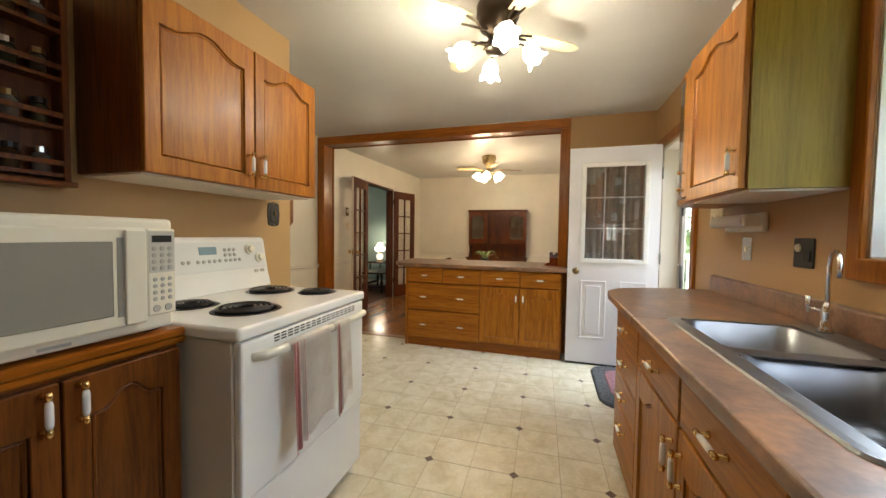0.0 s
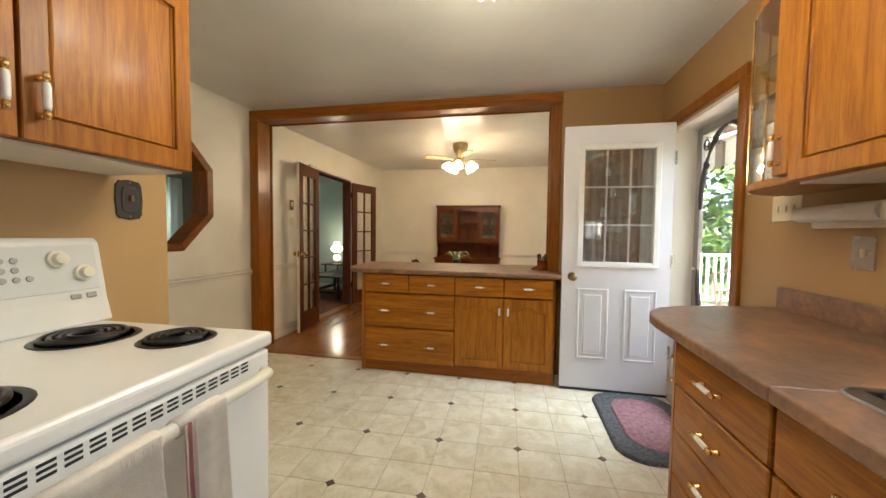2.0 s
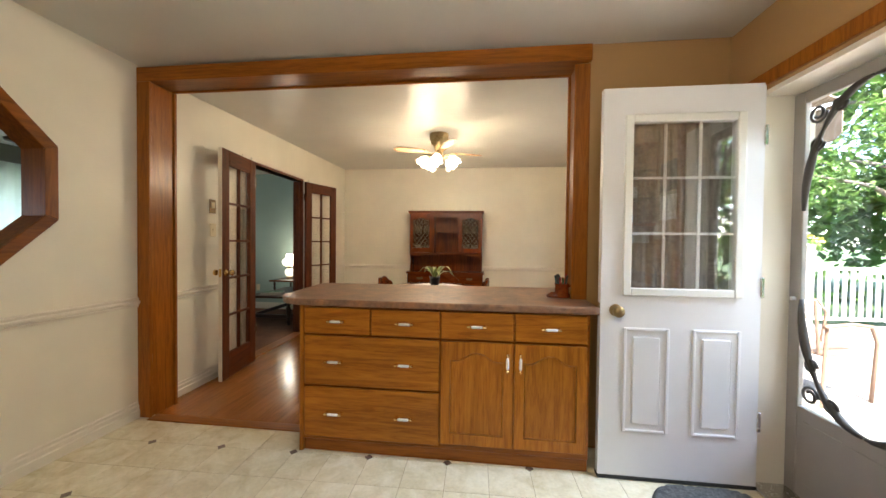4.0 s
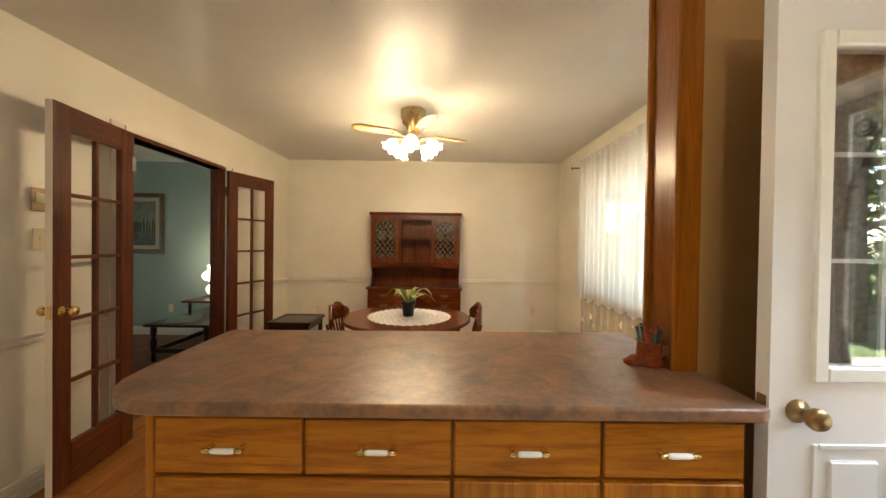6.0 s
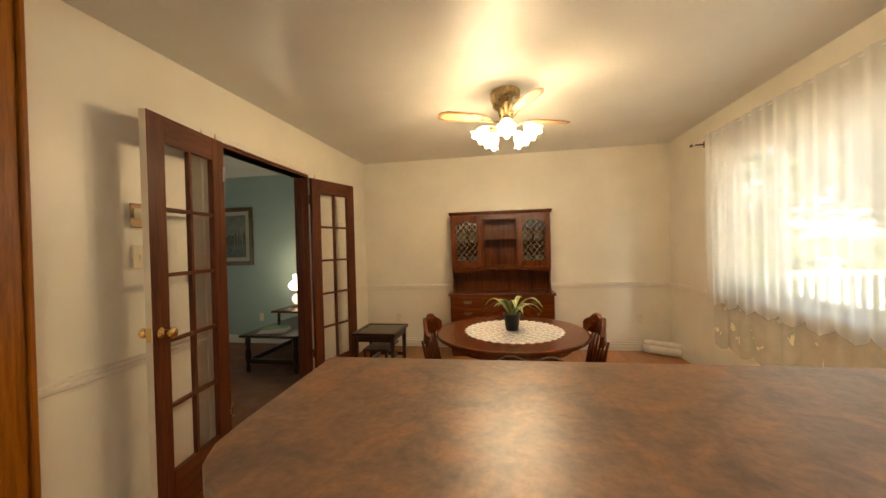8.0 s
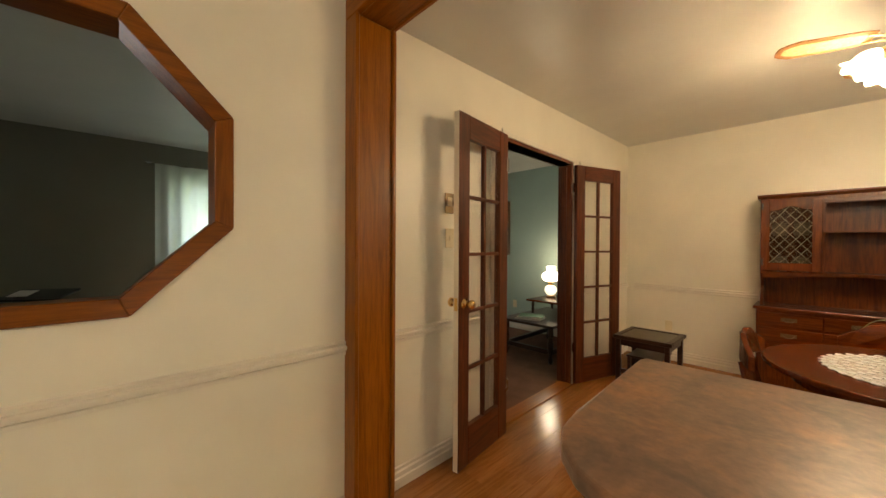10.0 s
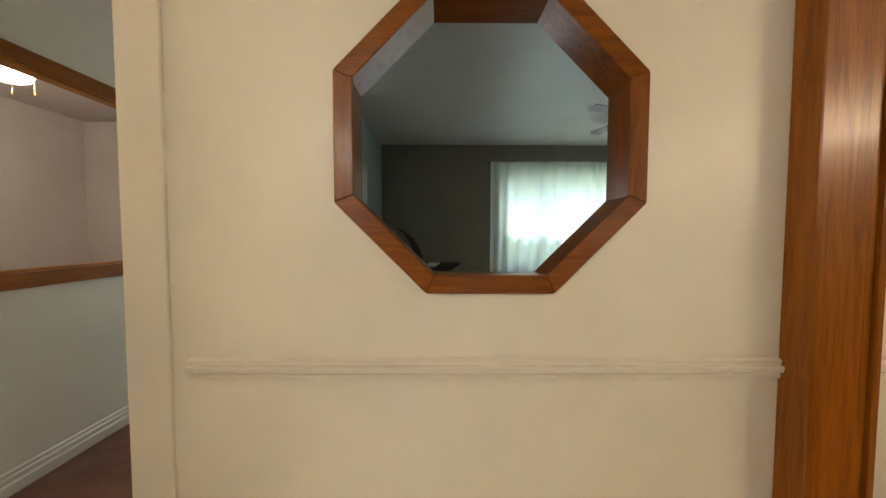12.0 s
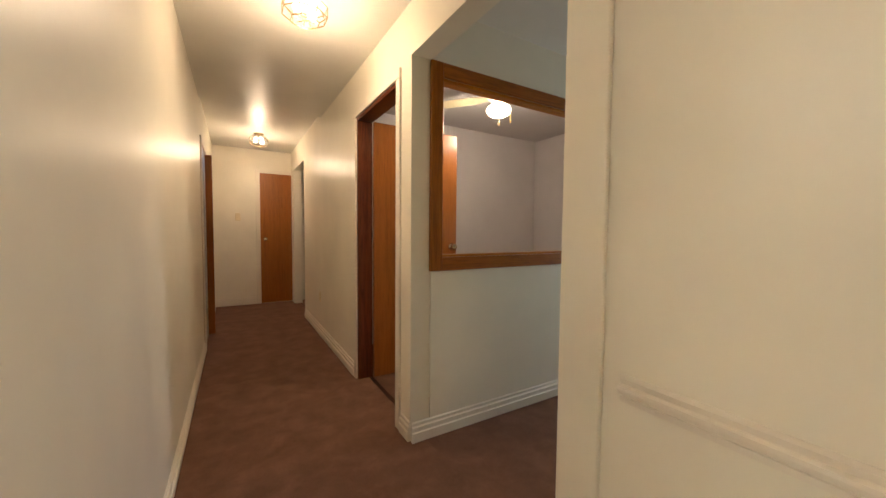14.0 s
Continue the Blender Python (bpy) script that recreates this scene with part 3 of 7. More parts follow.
# french doors
def french_door(hinge, free, hinge_knob):
    hx, hy = hinge
    fx, fy = free
    w = math.hypot(fx - hx, fy - hy)
    top = thing("french_door", hx, hy, 0.0, math.degrees(math.atan2(fy - hy, fx - hx)),
                "reddish-brown french door with ten panes, standing open", "door", "pair of french doors")
    t, H = 0.036, 2.028
    st, tr, br = 0.103, 0.135, 0.24
    part("stile", boxes((0, st, 0, t, 0.018, H), bevel=0.003), FRENCH_Z, top)
    part("stile", boxes((w - st, w, 0, t, 0.018, H), bevel=0.003), FRENCH_Z, top)
    part("rail", boxes((st, w - st, 0.001, t - 0.001, H - tr, H), bevel=0.003), FRENCH_X, top)
    part("rail", boxes((st, w - st, 0.001, t - 0.001, 0.018, br), bevel=0.003), FRENCH_X, top)
    pw, ph = (w - 2 * st) / 2, (H - tr - br) / 5
    part("muntin", boxes((st + pw - 0.010, st + pw + 0.010, 0.004, t - 0.004, br, H - tr), bevel=0.003), FRENCH_Z, top)
    for i in range(1, 5):
        part("muntin", boxes((st, w - st, 0.005, t - 0.005, br + i * ph - 0.010, br + i * ph + 0.010), bevel=0.003), FRENCH_X, top)
    for i in range(5):
        for k in range(2):
            p = part("pane", boxes((st + k * pw + 0.010, st + (k + 1) * pw - 0.010, t / 2 - 0.0015, t / 2 + 0.0015, br + i * ph + 0.010, br + (i + 1) * ph - 0.010)), PANE, top)
            p.visible_shadow = False
    part("painted_edge", boxes((w + 0.0005, w + 0.002, 0.002, t - 0.002, 0.02, H - 0.002)), TRIMWHITE, top, "cream painted free edge")
    part("top_pin", tube([(0.05, t / 2, H - 0.002), (0.05, t / 2, H + 0.035)], 0.004, 8), STEEL, top)
    for z in (0.3, 1.78):
        part("hinge", boxes((-0.012, 0.02, t, t + 0.004, z, z + 0.09), bevel=0.001), STEEL, top)
    if hinge_knob:
        part("latch_plate", boxes((w + 0.0022, w + 0.004, 0.007, t - 0.007, 0.92, 0.99), bevel=0.0005), BRASS, top)
        for side in (0, 1):
            m = pose(w - 0.05, t if side else 0, 0.955, -90 if side else 90)
            prof = [(0.0, 0), (0.030, 0), (0.032, 0.006), (0.014, 0.012), (0.010, 0.028), (0.018, 0.036), (0.026, 0.046), (0.027, 0.056), (0.020, 0.066), (0.0, 0.069)]
            part("knob", lathe(prof, 18, m), BRASS, top, "round brass door knob", True)
    return top


french_door((-2.655, 5.395), (-2.58, 4.848), True)
french_door((-2.694, 6.556), (-2.517, 7.105), False)
setting("jamb_3", skew(boxes((-2.83, XL + 0.004, 5.375, 5.400, 0, 2.035), (-2.83, XL + 0.004, 6.550, 6.575, 0, 2.035), (-2.83, XL + 0.004, 5.375, 6.575, 2.035, 2.062), (-2.80, -2.74, 5.40, 5.415, 0, 2.02), (-2.80, -2.74, 6.535, 6.55, 0, 2.02), bevel=0.002)), FRENCH_Z,
        "reddish-brown jamb of the french doors", "trim")
setting("casing_5", skew(boxes((XL, XL + 0.014, 5.335, 5.375, 0, 2.062), (XL, XL + 0.014, 6.575, 6.63, 0, 2.062), (XL, XL + 0.014, 5.335, 6.63, 2.062, 2.10), bevel=0.003)), TRIMWHITE,
        "cream casing round the french doors", "trim")
setting("threshold", skew(boxes((-2.80, XL + 0.03, 5.40, 6.55, 0, 0.012), bevel=0.004)), TRIM_Y, "stained wooden threshold under the french doors", "trim")


# back door, its storm door and casing
def back_door():
    top = thing("back_door", 1.05, 4.042, 0.0, label="white steel door with nine panes, swung open flat to the wall", category="door")
    x0, x1, y0, y1, z0, z1 = 0.288, 1.055, 4.020, 4.062, 0.022, 2.046
    wx0, wx1, wz0, wz1 = 0.43, 0.93, 1.01, 1.87
    wpart("leaf", boxes((x0, wx0, y0, y1, z0, z1), (wx1, x1, y0, y1, z0, z1), (wx0, wx1, y0, y1, wz1, z1), (wx0, wx1, y0, y1, z0, wz0)), DOORWHITE, top)
    f = 0.036
    wpart("window_frame", boxes((wx0 - f, wx0 + 0.004, y0 - 0.014, y0 + 0.004, wz0 - f, wz1 + f), (wx1 - 0.004, wx1 + f, y0 - 0.014, y0 + 0.004, wz0 - f, wz1 + f),
                               (wx0 + 0.004, wx1 - 0.004, y0 - 0.013, y0 + 0.004, wz1 - 0.004, wz1 + f), (wx0 + 0.004, wx1 - 0.004, y0 - 0.013, y0 + 0.004, wz0 - f, wz0 + 0.004), bevel=0.004), WHITE, top)
    pw, ph = (wx1 - wx0) / 3, (wz1 - wz0) / 3
    for i in (1, 2):
        wpart("muntin", boxes((wx0 + i * pw - 0.006, wx0 + i * pw + 0.006, y0 + 0.006, y0 + 0.014, wz0, wz1)), WHITE, top)
        wpart("muntin", boxes((wx0, wx1, y0 + 0.0065, y0 + 0.0135, wz0 + i * ph - 0.006, wz0 + i * ph + 0.006)), WHITE, top)
    g = wpart("pane", boxes((wx0, wx1, y0 + 0.001, y0 + 0.004, wz0, wz1)), DOUBLE, top)
    g.visible_shadow = False
    for px0, px1 in ((0.404, 0.630), (0.740, 0.966)):
        pz0, pz1 = 0.257, 0.806
        e = 0.016
        wpart("panel", join(boxes((px0, px0 + e, y0 - 0.006, y0 + 0.001, pz0, pz1), (px1 - e, px1, y0 - 0.006, y0 + 0.001, pz0, pz1), (px0 + e, px1 - e, y0 - 0.0055, y0 + 0.001, pz0, pz0 + e), (px0 + e, px1 - e, y0 - 0.0055, y0 + 0.001, pz1 - e, pz1), bevel=0.003),
                            boxes((px0 + 0.045, px1 - 0.045, y0 - 0.007, y0 + 0.001, pz0 + 0.045, pz1 - 0.045), bevel=0.006)), DOORWHITE, top)
    wpart("sweep", boxes((x0, x1, y0 - 0.004, y1 + 0.004, 0.004, 0.022)), RUBBER, top, "black rubber sweep")
    door_knob(top, pose(0.362, y0, 0.895, 90), OLDBRASS)
    for z in (0.30, 0.98, 1.74):
        wpart("hinge", boxes((x1 - 0.004, x1 + 0.012, y0 - 0.006, y0 + 0.02, z, z + 0.10), bevel=0.002), STEEL, top)
    wpart("latch", boxes((x0 - 0.003, x0 + 0.001, y0 + 0.008, y1 - 0.008, 0.86, 0.93)), OLDBRASS, top)
    # drape tied to the far side of the door
    bm = bmesh.new()
    nx, nz = 90, 6
    grid = [[bm.verts.new((0.40 + 0.56 * i / nx, 4.085 + 0.012 * math.sin(i * 0.62) + 0.006 * math.sin(i * 0.23 + k), 0.95 + 0.98 * k / nz)) for i in range(nx + 1)] for k in range(nz + 1)]
    for k in range(nz):
        for i in range(nx):
            bm.faces.new((grid[k][i], grid[k][i + 1], grid[k + 1][i + 1], grid[k + 1][i]))
    wpart("drape", bm, DRAPE, top, "grey-beige patterned drape with deep folds", True)
    return top


DRAPE = mottled("patterned drape", ((0.17, 0.155, 0.13), (0.26, 0.24, 0.205), (0.34, 0.31, 0.27)), (22.0, 200.0), 0.85, 0, 2.5)
back_door()
setting("casing_6", boxes((XR - 0.012, XR + 0.002, 4.068, 4.20, 0, 2.035), (XR - 0.02, XR + 0.002, 3.232, 3.297, 0, 2.035), (XR - 0.02, XR + 0.002, 3.232, 4.20, 2.035, 2.105), bevel=0.004), TRIM_Z,
        "stained oak casing round the back door", "trim")
setting("jamb_4", boxes((XR + 0.0025, XR + 0.20, 4.065, 4.09, 0, 2.02), (XR + 0.0025, XR + 0.20, 3.30, 3.322, 0, 2.02), (XR + 0.0025, XR + 0.20, 3.322, 4.065, 1.995, 2.02), bevel=0.002), TRIMWHITE,
        "cream painted jamb of the back door", "trim")
setting("threshold_back", boxes((XR - 0.02, XR + 0.24, 3.322, 4.065, 0, 0.02), bevel=0.004), STEEL, "metal threshold of the back door", "trim")


def storm_door():
    top = thing("storm_door", 1.24, 3.70, 0.02, label="taupe storm door with dark scrolled corner brackets", category="door")
    x0, x1 = 1.212, 1.240
    y0, y1 = 3.325, 4.062
    f = 0.065
    wpart("frame", boxes((x0, x1, y0, y0 + f, 0.02, 1.99), (x0, x1, y1 - f, y1, 0.02, 1.99), (x0, x1, y0 + f, y1 - f, 1.93, 1.99), (x0, x1, y0 + f, y1 - f, 0.02, 0.46), bevel=0.004), TAUPE, top)
    wpart("kick_panel", boxes((x0 - 0.006, x0 + 0.001, y0 + 0.10, y1 - 0.10, 0.10, 0.40), bevel=0.004), TAUPE, top)
    g = wpart("pane", boxes((1.224, 1.227, y0 + f, y1 - f, 0.46, 1.93)), PANE, top)
    g.visible_shadow = False
    ya, yb, za, zb = y0 + f, y1 - f, 0.46, 1.93

    def bracket(yc, zc, sy, sz):
        arc = [(x0 + 0.006, yc + sy * (0.30 - 0.30 * math.sin(a)), zc + sz * (0.52 - 0.52 * math.cos(a))) for a in (i * math.pi / 2 / 14 for i in range(15))]
        bits = [tube(arc, [0.008 + 0.010 * abs(math.sin(i * math.pi / 7)) for i in range(15)], 6)]
        for cy, cz, r, turns in ((0.06, 0.07, 0.045, 1.4), (0.06, 0.21, 0.035, 1.3), (0.16, 0.06, 0.035, 1.3)):
            sp = [(x0 + 0.006, yc + sy * (cy + r * (1 - 0.6 * i / 16) * math.cos(i * turns * 2 * math.pi / 16)), zc + sz * (cz + r * (1 - 0.6 * i / 16) * math.sin(i * turns * 2 * math.pi / 16))) for i in range(17)]
            bits.append(tube(sp, 0.007, 6))
        wpart("bracket", join(*bits), IRON, top, "dark scrolled corner bracket", True)

    for yc, sy in ((ya, 1), (yb, -1)):
        bracket(yc, za, sy, 1)
        bracket(yc, zb, sy, -1)
    wpart("push_button", lathe([(0.0, 0), (0.010, 0), (0.010, 0.015), (0.0, 0.018)], 12, pose(x0, y1 - 0.035, 0.98, 0, -90)), CERAMIC, top)


TAUPE = plain("taupe aluminium paint", (0.30, 0.27, 0.24), 0.4)
IRON = plain("dark cast brackets", (0.05, 0.042, 0.036), 0.5)
storm_door()
# ---- kitchen ----
def handle(w, m):
    """A brass pull with a white ceramic grip, w wide, along local x."""
    brass = join(*[lathe([(0.0, 0), (0.008, 0), (0.008, 0.004), (0.0045, 0.008), (0.0045, 0.022), (0.0, 0.022)], 10, pose(s * w / 2, 0, 0, 90)) for s in (-1, 1)],
                 *[lathe([(0.0, -0.010), (0.0065, -0.010), (0.0075, 0), (0.0065, 0.008), (0.0, 0.010)], 10, pose(s * w / 2, -0.024, 0, 0, 90)) for s in (-1, 1)])
    grip = lathe([(0.0, -w / 2 + 0.012), (0.006, -w / 2 + 0.012), (0.0078, -w / 4), (0.0078, w / 4), (0.006, w / 2 - 0.012), (0.0, w / 2 - 0.012)], 10, pose(0, -0.024, 0, 0, 90))
    bm = two_mat(brass, grip)
    bm.transform(m)
    return bm


def fit_handle(parent, w, m):
    h = part("handle", handle(w, m), BRASS, parent, "brass pull with a white ceramic grip", True)
    h.data.materials.append(CERAMIC)
    return h


def arch(x, w, rise):
    """Height of a cathedral arch over its shoulder."""
    u = abs(2 * x / w - 1)
    return rise * (0.5 + 0.5 * math.cos(math.pi * min(1, max(0, (u - 0.05) / 0.72))))


def framed(inside, outside, t):
    """One closed frame between two outlines of as many points, t thick."""
    bm = bmesh.new()
    fi, fo, bi, bo = [[bm.verts.new((px, y, pz)) for px, pz in line] for line, y in ((inside, -t), (outside, -t), (inside, 0), (outside, 0))]
    n = len(inside)
    for i in range(n):
        j = (i + 1) % n
        for a, b in ((fi, fo), (bo, bi), (fo, bo), (bi, fi)):
            bm.faces.new((a[i], a[j], b[j], b[i]))
    bmesh.ops.recalc_face_normals(bm, faces=bm.faces)
    sharp = [e for e in bm.edges if len(e.link_faces) == 2 and e.calc_face_angle() > 0.9]
    bmesh.ops.bevel(bm, geom=sharp, offset=0.0025, segments=1, affect="EDGES", profile=0.5)
    return bm


def cabinet_door(parent, x, z, w, h, handle_side, woods, arched=True, handle_at="top"):
    """A frame-and-panel door in the parent's local frame, facing -y, its lower left corner at x, z."""
    z_mat, x_mat = woods
    st, rise = 0.052, (0.045 if arched else 0.0)
    t = 0.021
    inner = w - 2 * st
    n = 14
    top_pts = [(x + st + inner * i / n, z + h - 0.058 - rise + arch(inner * i / n, inner, rise)) for i in range(n + 1)]
    inside = top_pts + [(x + w - st, z + 0.06), (x + st, z + 0.06)]
    outside = [(x, z + h)] + [(px, z + h) for px, pz in top_pts[1:-1]] + [(x + w, z + h), (x + w, z), (x, z)]
    door = part("door", framed(inside, outside, t), z_mat, parent)
    ins = 0.007
    pts = [(x + st + ins + (inner - 2 * ins) * i / n, z + h - 0.058 - rise - ins + arch((inner - 2 * ins) * i / n, inner - 2 * ins, rise)) for i in range(n + 1)]
    field = prism(pts + [(x + w - st - ins, z + 0.06 + ins), (x + st + ins, z + 0.06 + ins)], "y", -0.0125, -0.002)
    mould = tube([(px, -0.0125, pz) for px, pz in pts] + [(x + w - st - ins, -0.0125, z + 0.06 + ins), (x + st + ins, -0.0125, z + 0.06 + ins)], 0.005, 6, True)
    back = boxes((x + st - 0.004, x + w - st + 0.004, -0.005, -0.001, z + 0.055, z + h - 0.062))
    part("panel", join(back, field, mould), z_mat, door)
    hz = {"top": z + h - 0.10, "high": z + h - 0.06, "bottom": z + 0.10}[handle_at]
    hx = x + 0.030 if handle_side == "l" else x + w - 0.030
    if handle_side:
        fit_handle(door, 0.085, Matrix.Translation((hx, -t, hz)) @ pose(0, 0, 0, 0, 90))
    return door


def drawer_front(parent, x, z, w, h, woods, handles=(0.5,), hw=0.085, lift=0.0):
    d = part("drawer_front", boxes((x, x + w, -0.019, 0, z, z + h), bevel=0.004), woods[1], parent)
    for u in handles:
        fit_handle(d, hw, Matrix.Translation((x + w * u, -0.019, z + h / 2 + lift)))
    return d


WX = (OAK_Z, OAK_X)


def peninsula():
    x0, x1 = -1.382, 0.245
    top = thing("peninsula_cabinet", x0, 4.04, 0, label="honey oak peninsula cabinet with drawers and two doors", category="cabinet")
    W = x1 - x0
    # Shadow in the gaps between fronts is put into the body's darker stain.
    part("body", boxes((0, W, 0.001, 0.58, 0.075, 0.866), bevel=0.002), TRIM_X, top)
    part("toe_kick", boxes((0, W, 0.02, 0.57, 0.0, 0.075)), TRIM_X, top)
    part("end_post", boxes((-0.012, 0.012, -0.004, 0.58, 0.0, 0.866), bevel=0.003), OAK_Z, top)
    g = 0.0045
    cols = [0.022, 0.422, 0.823, 1.226, W - 0.014]
    for a, b in zip(cols, cols[1:]):
        drawer_front(top, a + g, 0.704, b - a - 2 * g, 0.152, WX)
    for z, h in ((0.405, 0.285), (0.10, 0.292)):
        drawer_front(top, cols[0] + g, z, cols[2] - cols[0] - 2 * g, h, WX, (0.23, 0.75))
    cabinet_door(top, cols[2] + g, 0.115, cols[3] - cols[2] - 2 * g, 0.575, "r", WX)
    cabinet_door(top, cols[3] + g, 0.115, cols[4] - cols[3] - 2 * g, 0.575, "l", WX)
    ct = thing("peninsula_countertop", -0.6, 4.4, 0.866, label="mauve-brown laminate countertop lying on the peninsula cabinet", category="countertop")
    left = [(-1.34, 3.995), (-1.41, 4.002), (-1.475, 4.03), (-1.53, 4.085), (-1.562, 4.15), (-1.575, 4.24), (-1.60, 4.74), (-1.59, 4.775)]
    pts = left + [(0.295, 4.815), (0.295, 4.475), (0.198, 4.475), (0.198, 4.28), (0.285, 4.28), (0.285, 4.01), (0.26, 3.995)]
    wpart("slab", prism(pts, "z", 0.868, 0.906, 0.009, 3), COUNTER, ct)


peninsula()


def on_wall(name, facing, x, y, **tags):
    """A thing whose parts face -y in its own frame, turned to face +x (west wall) or -x (east wall)."""
    return thing(name, x, y, 0, {"+x": 90, "-x": -90, "-y": 0}[facing], **tags)


def base_units_east():
    woods = WX
    # local x runs towards -y of the world; local x = 0 is the northern end
    def unit(name, y_north, w, label, build, high=0.866):
        top = on_wall(name, "-x", 0.492, y_north, label=label, category="cabinet", group="base cabinets along the east wall")
        part("body", boxes((0, w, 0.022, 0.57, 0.09, high)), OAK_Z, top)
        part("face_frame", boxes((0, w, 0.001, 0.0215, 0.09, 0.866), bevel=0.002), OAK_Z, top)
        part("toe_kick", boxes((0, w, 0.05, 0.56, 0, 0.09)), TRIM_X, top)
        build(top, w)

    def stack(top, w):
        for z, h, lift in ((0.706, 0.150, 0.0), (0.548, 0.152, 0.0), (0.390, 0.152, 0.0), (0.11, 0.274, 0.062)):
            drawer_front(top, 0.006, z, w - 0.012, h, woods, lift=lift)

    def single(side):
        def build(top, w):
            drawer_front(top, 0.006, 0.706, w - 0.012, 0.150, woods)
            cabinet_door(top, 0.006, 0.11, w - 0.012, 0.588, side, woods)
        return build

    def double(top, w):
        drawer_front(top, 0.006, 0.706, w / 2 - 0.009, 0.150, woods)
        drawer_front(top, w / 2 + 0.003, 0.706, w / 2 - 0.009, 0.150, woods)
        cabinet_door(top, 0.006, 0.11, w / 2 - 0.009, 0.588, "r", woods)
        cabinet_door(top, w / 2 + 0.003, 0.11, w / 2 - 0.009, 0.588, "l", woods)

    unit("drawer_cabinet", 2.503, 0.470, "honey oak base cabinet with four drawers", stack)
    unit("base_cabinet", 2.032, 0.474, "honey oak base cabinet with a drawer over a door", single("r"), 0.735)
    unit("sink_cabinet", 1.557, 0.458, "honey oak cabinet under the sink with a drawer over a door", single("l"), 0.735)
    unit("base_cabinet", 1.098, 0.90, "honey oak base cabinet beyond the sink", double)
    # rounded end cabinet
    top = thing("corner_cabinet", 0.80, 2.66, 0, label="rounded honey oak end cabinet with one curved door", category="cabinet", group="base cabinets along the east wall")
    n = 10
    arc = [(0.492 + 0.02 + 0.50 * (1 - math.cos(a)), 2.507 + 0.40 * math.sin(a)) for a in (i * math.pi / 2 / n for i in range(n + 1))]
    wpart("body", prism([(0.512, 2.505)] + arc + [(1.065, 2.907), (1.065, 2.505)], "z", 0.09, 0.866), OAK_Z, top)
    out = [(px - 0.015 * math.cos(i * math.pi / 2 / n), py + 0.015 * math.sin(i * math.pi / 2 / n)) for i, (px, py) in enumerate(arc)]
    d = wpart("curved_door", prism(out[1:9] + arc[8:0:-1], "z", 0.12, 0.85), OAK_Z, top)
    bm = handle(0.085, pose(0.553, 2.665, 0.70, 0, 90, -68))
    h = wpart("handle", bm, BRASS, top, "brass pull with a white ceramic grip", True)
    h.data.materials.append(CERAMIC)


base_units_east()
SX0, SX1, SY0, SY1 = 0.575, 0.985, 1.10, 2.0     # sink cut-out


def countertop_east():
    top = thing("countertop", 0.76, 1.2, 0.866, label="mauve-brown laminate countertop with a rounded end, on the base cabinets", category="countertop")
    nose = [(0.44, SY1), (0.44, 2.60), (0.448, 2.68), (0.474, 2.75), (0.53, 2.83), (0.64, 2.90), (0.82, 2.955), (1.065, 2.975), (1.065, SY1)]
    front = [(0.44, -0.15), (0.44, SY1 + 0.002), (SX0, SY1 + 0.002), (SX0, -0.15)]
    a = prism(nose, "z", 0.868, 0.906, 0.008, 3)
    b = prism(front, "z", 0.868, 0.906, 0.008, 3)
    wpart("slab", join(a, b, boxes((SX0 - 0.01, 1.065, -0.15, SY0, 0.87, 0.9058), (SX1, 1.065, SY0 - 0.01, SY1 + 0.012, 0.87, 0.9058))), COUNTER, top)
    prof = [(1.067, 0.9065), (1.046, 0.9065), (1.046, 0.992), (1.052, 1.0), (1.067, 1.002)]
    wpart("backsplash", prism([(p, q) for p, q in prof], "y", -0.15, 2.945, 0.003, 1), COUNTER, top)


countertop_east()


def rrect(x0, x1, y0, y1, r, z, n=5):
    pts = []
    for cx, cy, a0 in ((x1 - r, y1 - r, 0), (x0 + r, y1 - r, 90), (x0 + r, y0 + r, 180), (x1 - r, y0 + r, 270)):
        for i in range(n + 1):
            a = radians(a0 + 90 * i / n)
            pts.append((cx + r * math.cos(a), cy + r * math.sin(a), z))
    return pts


def loft(rings, cap_last=True):
    bm = bmesh.new()
    vr = [[bm.verts.new(p) for p in ring] for ring in rings]
    n = len(vr[0])
    for a, b in zip(vr, vr[1:]):
        for i in range(n):
            bm.faces.new((a[i], a[(i + 1) % n], b[(i + 1) % n], b[i]))
    if cap_last:
        bm.faces.new(vr[-1])
    bmesh.ops.recalc_face_normals(bm, faces=bm.faces)
    return bm


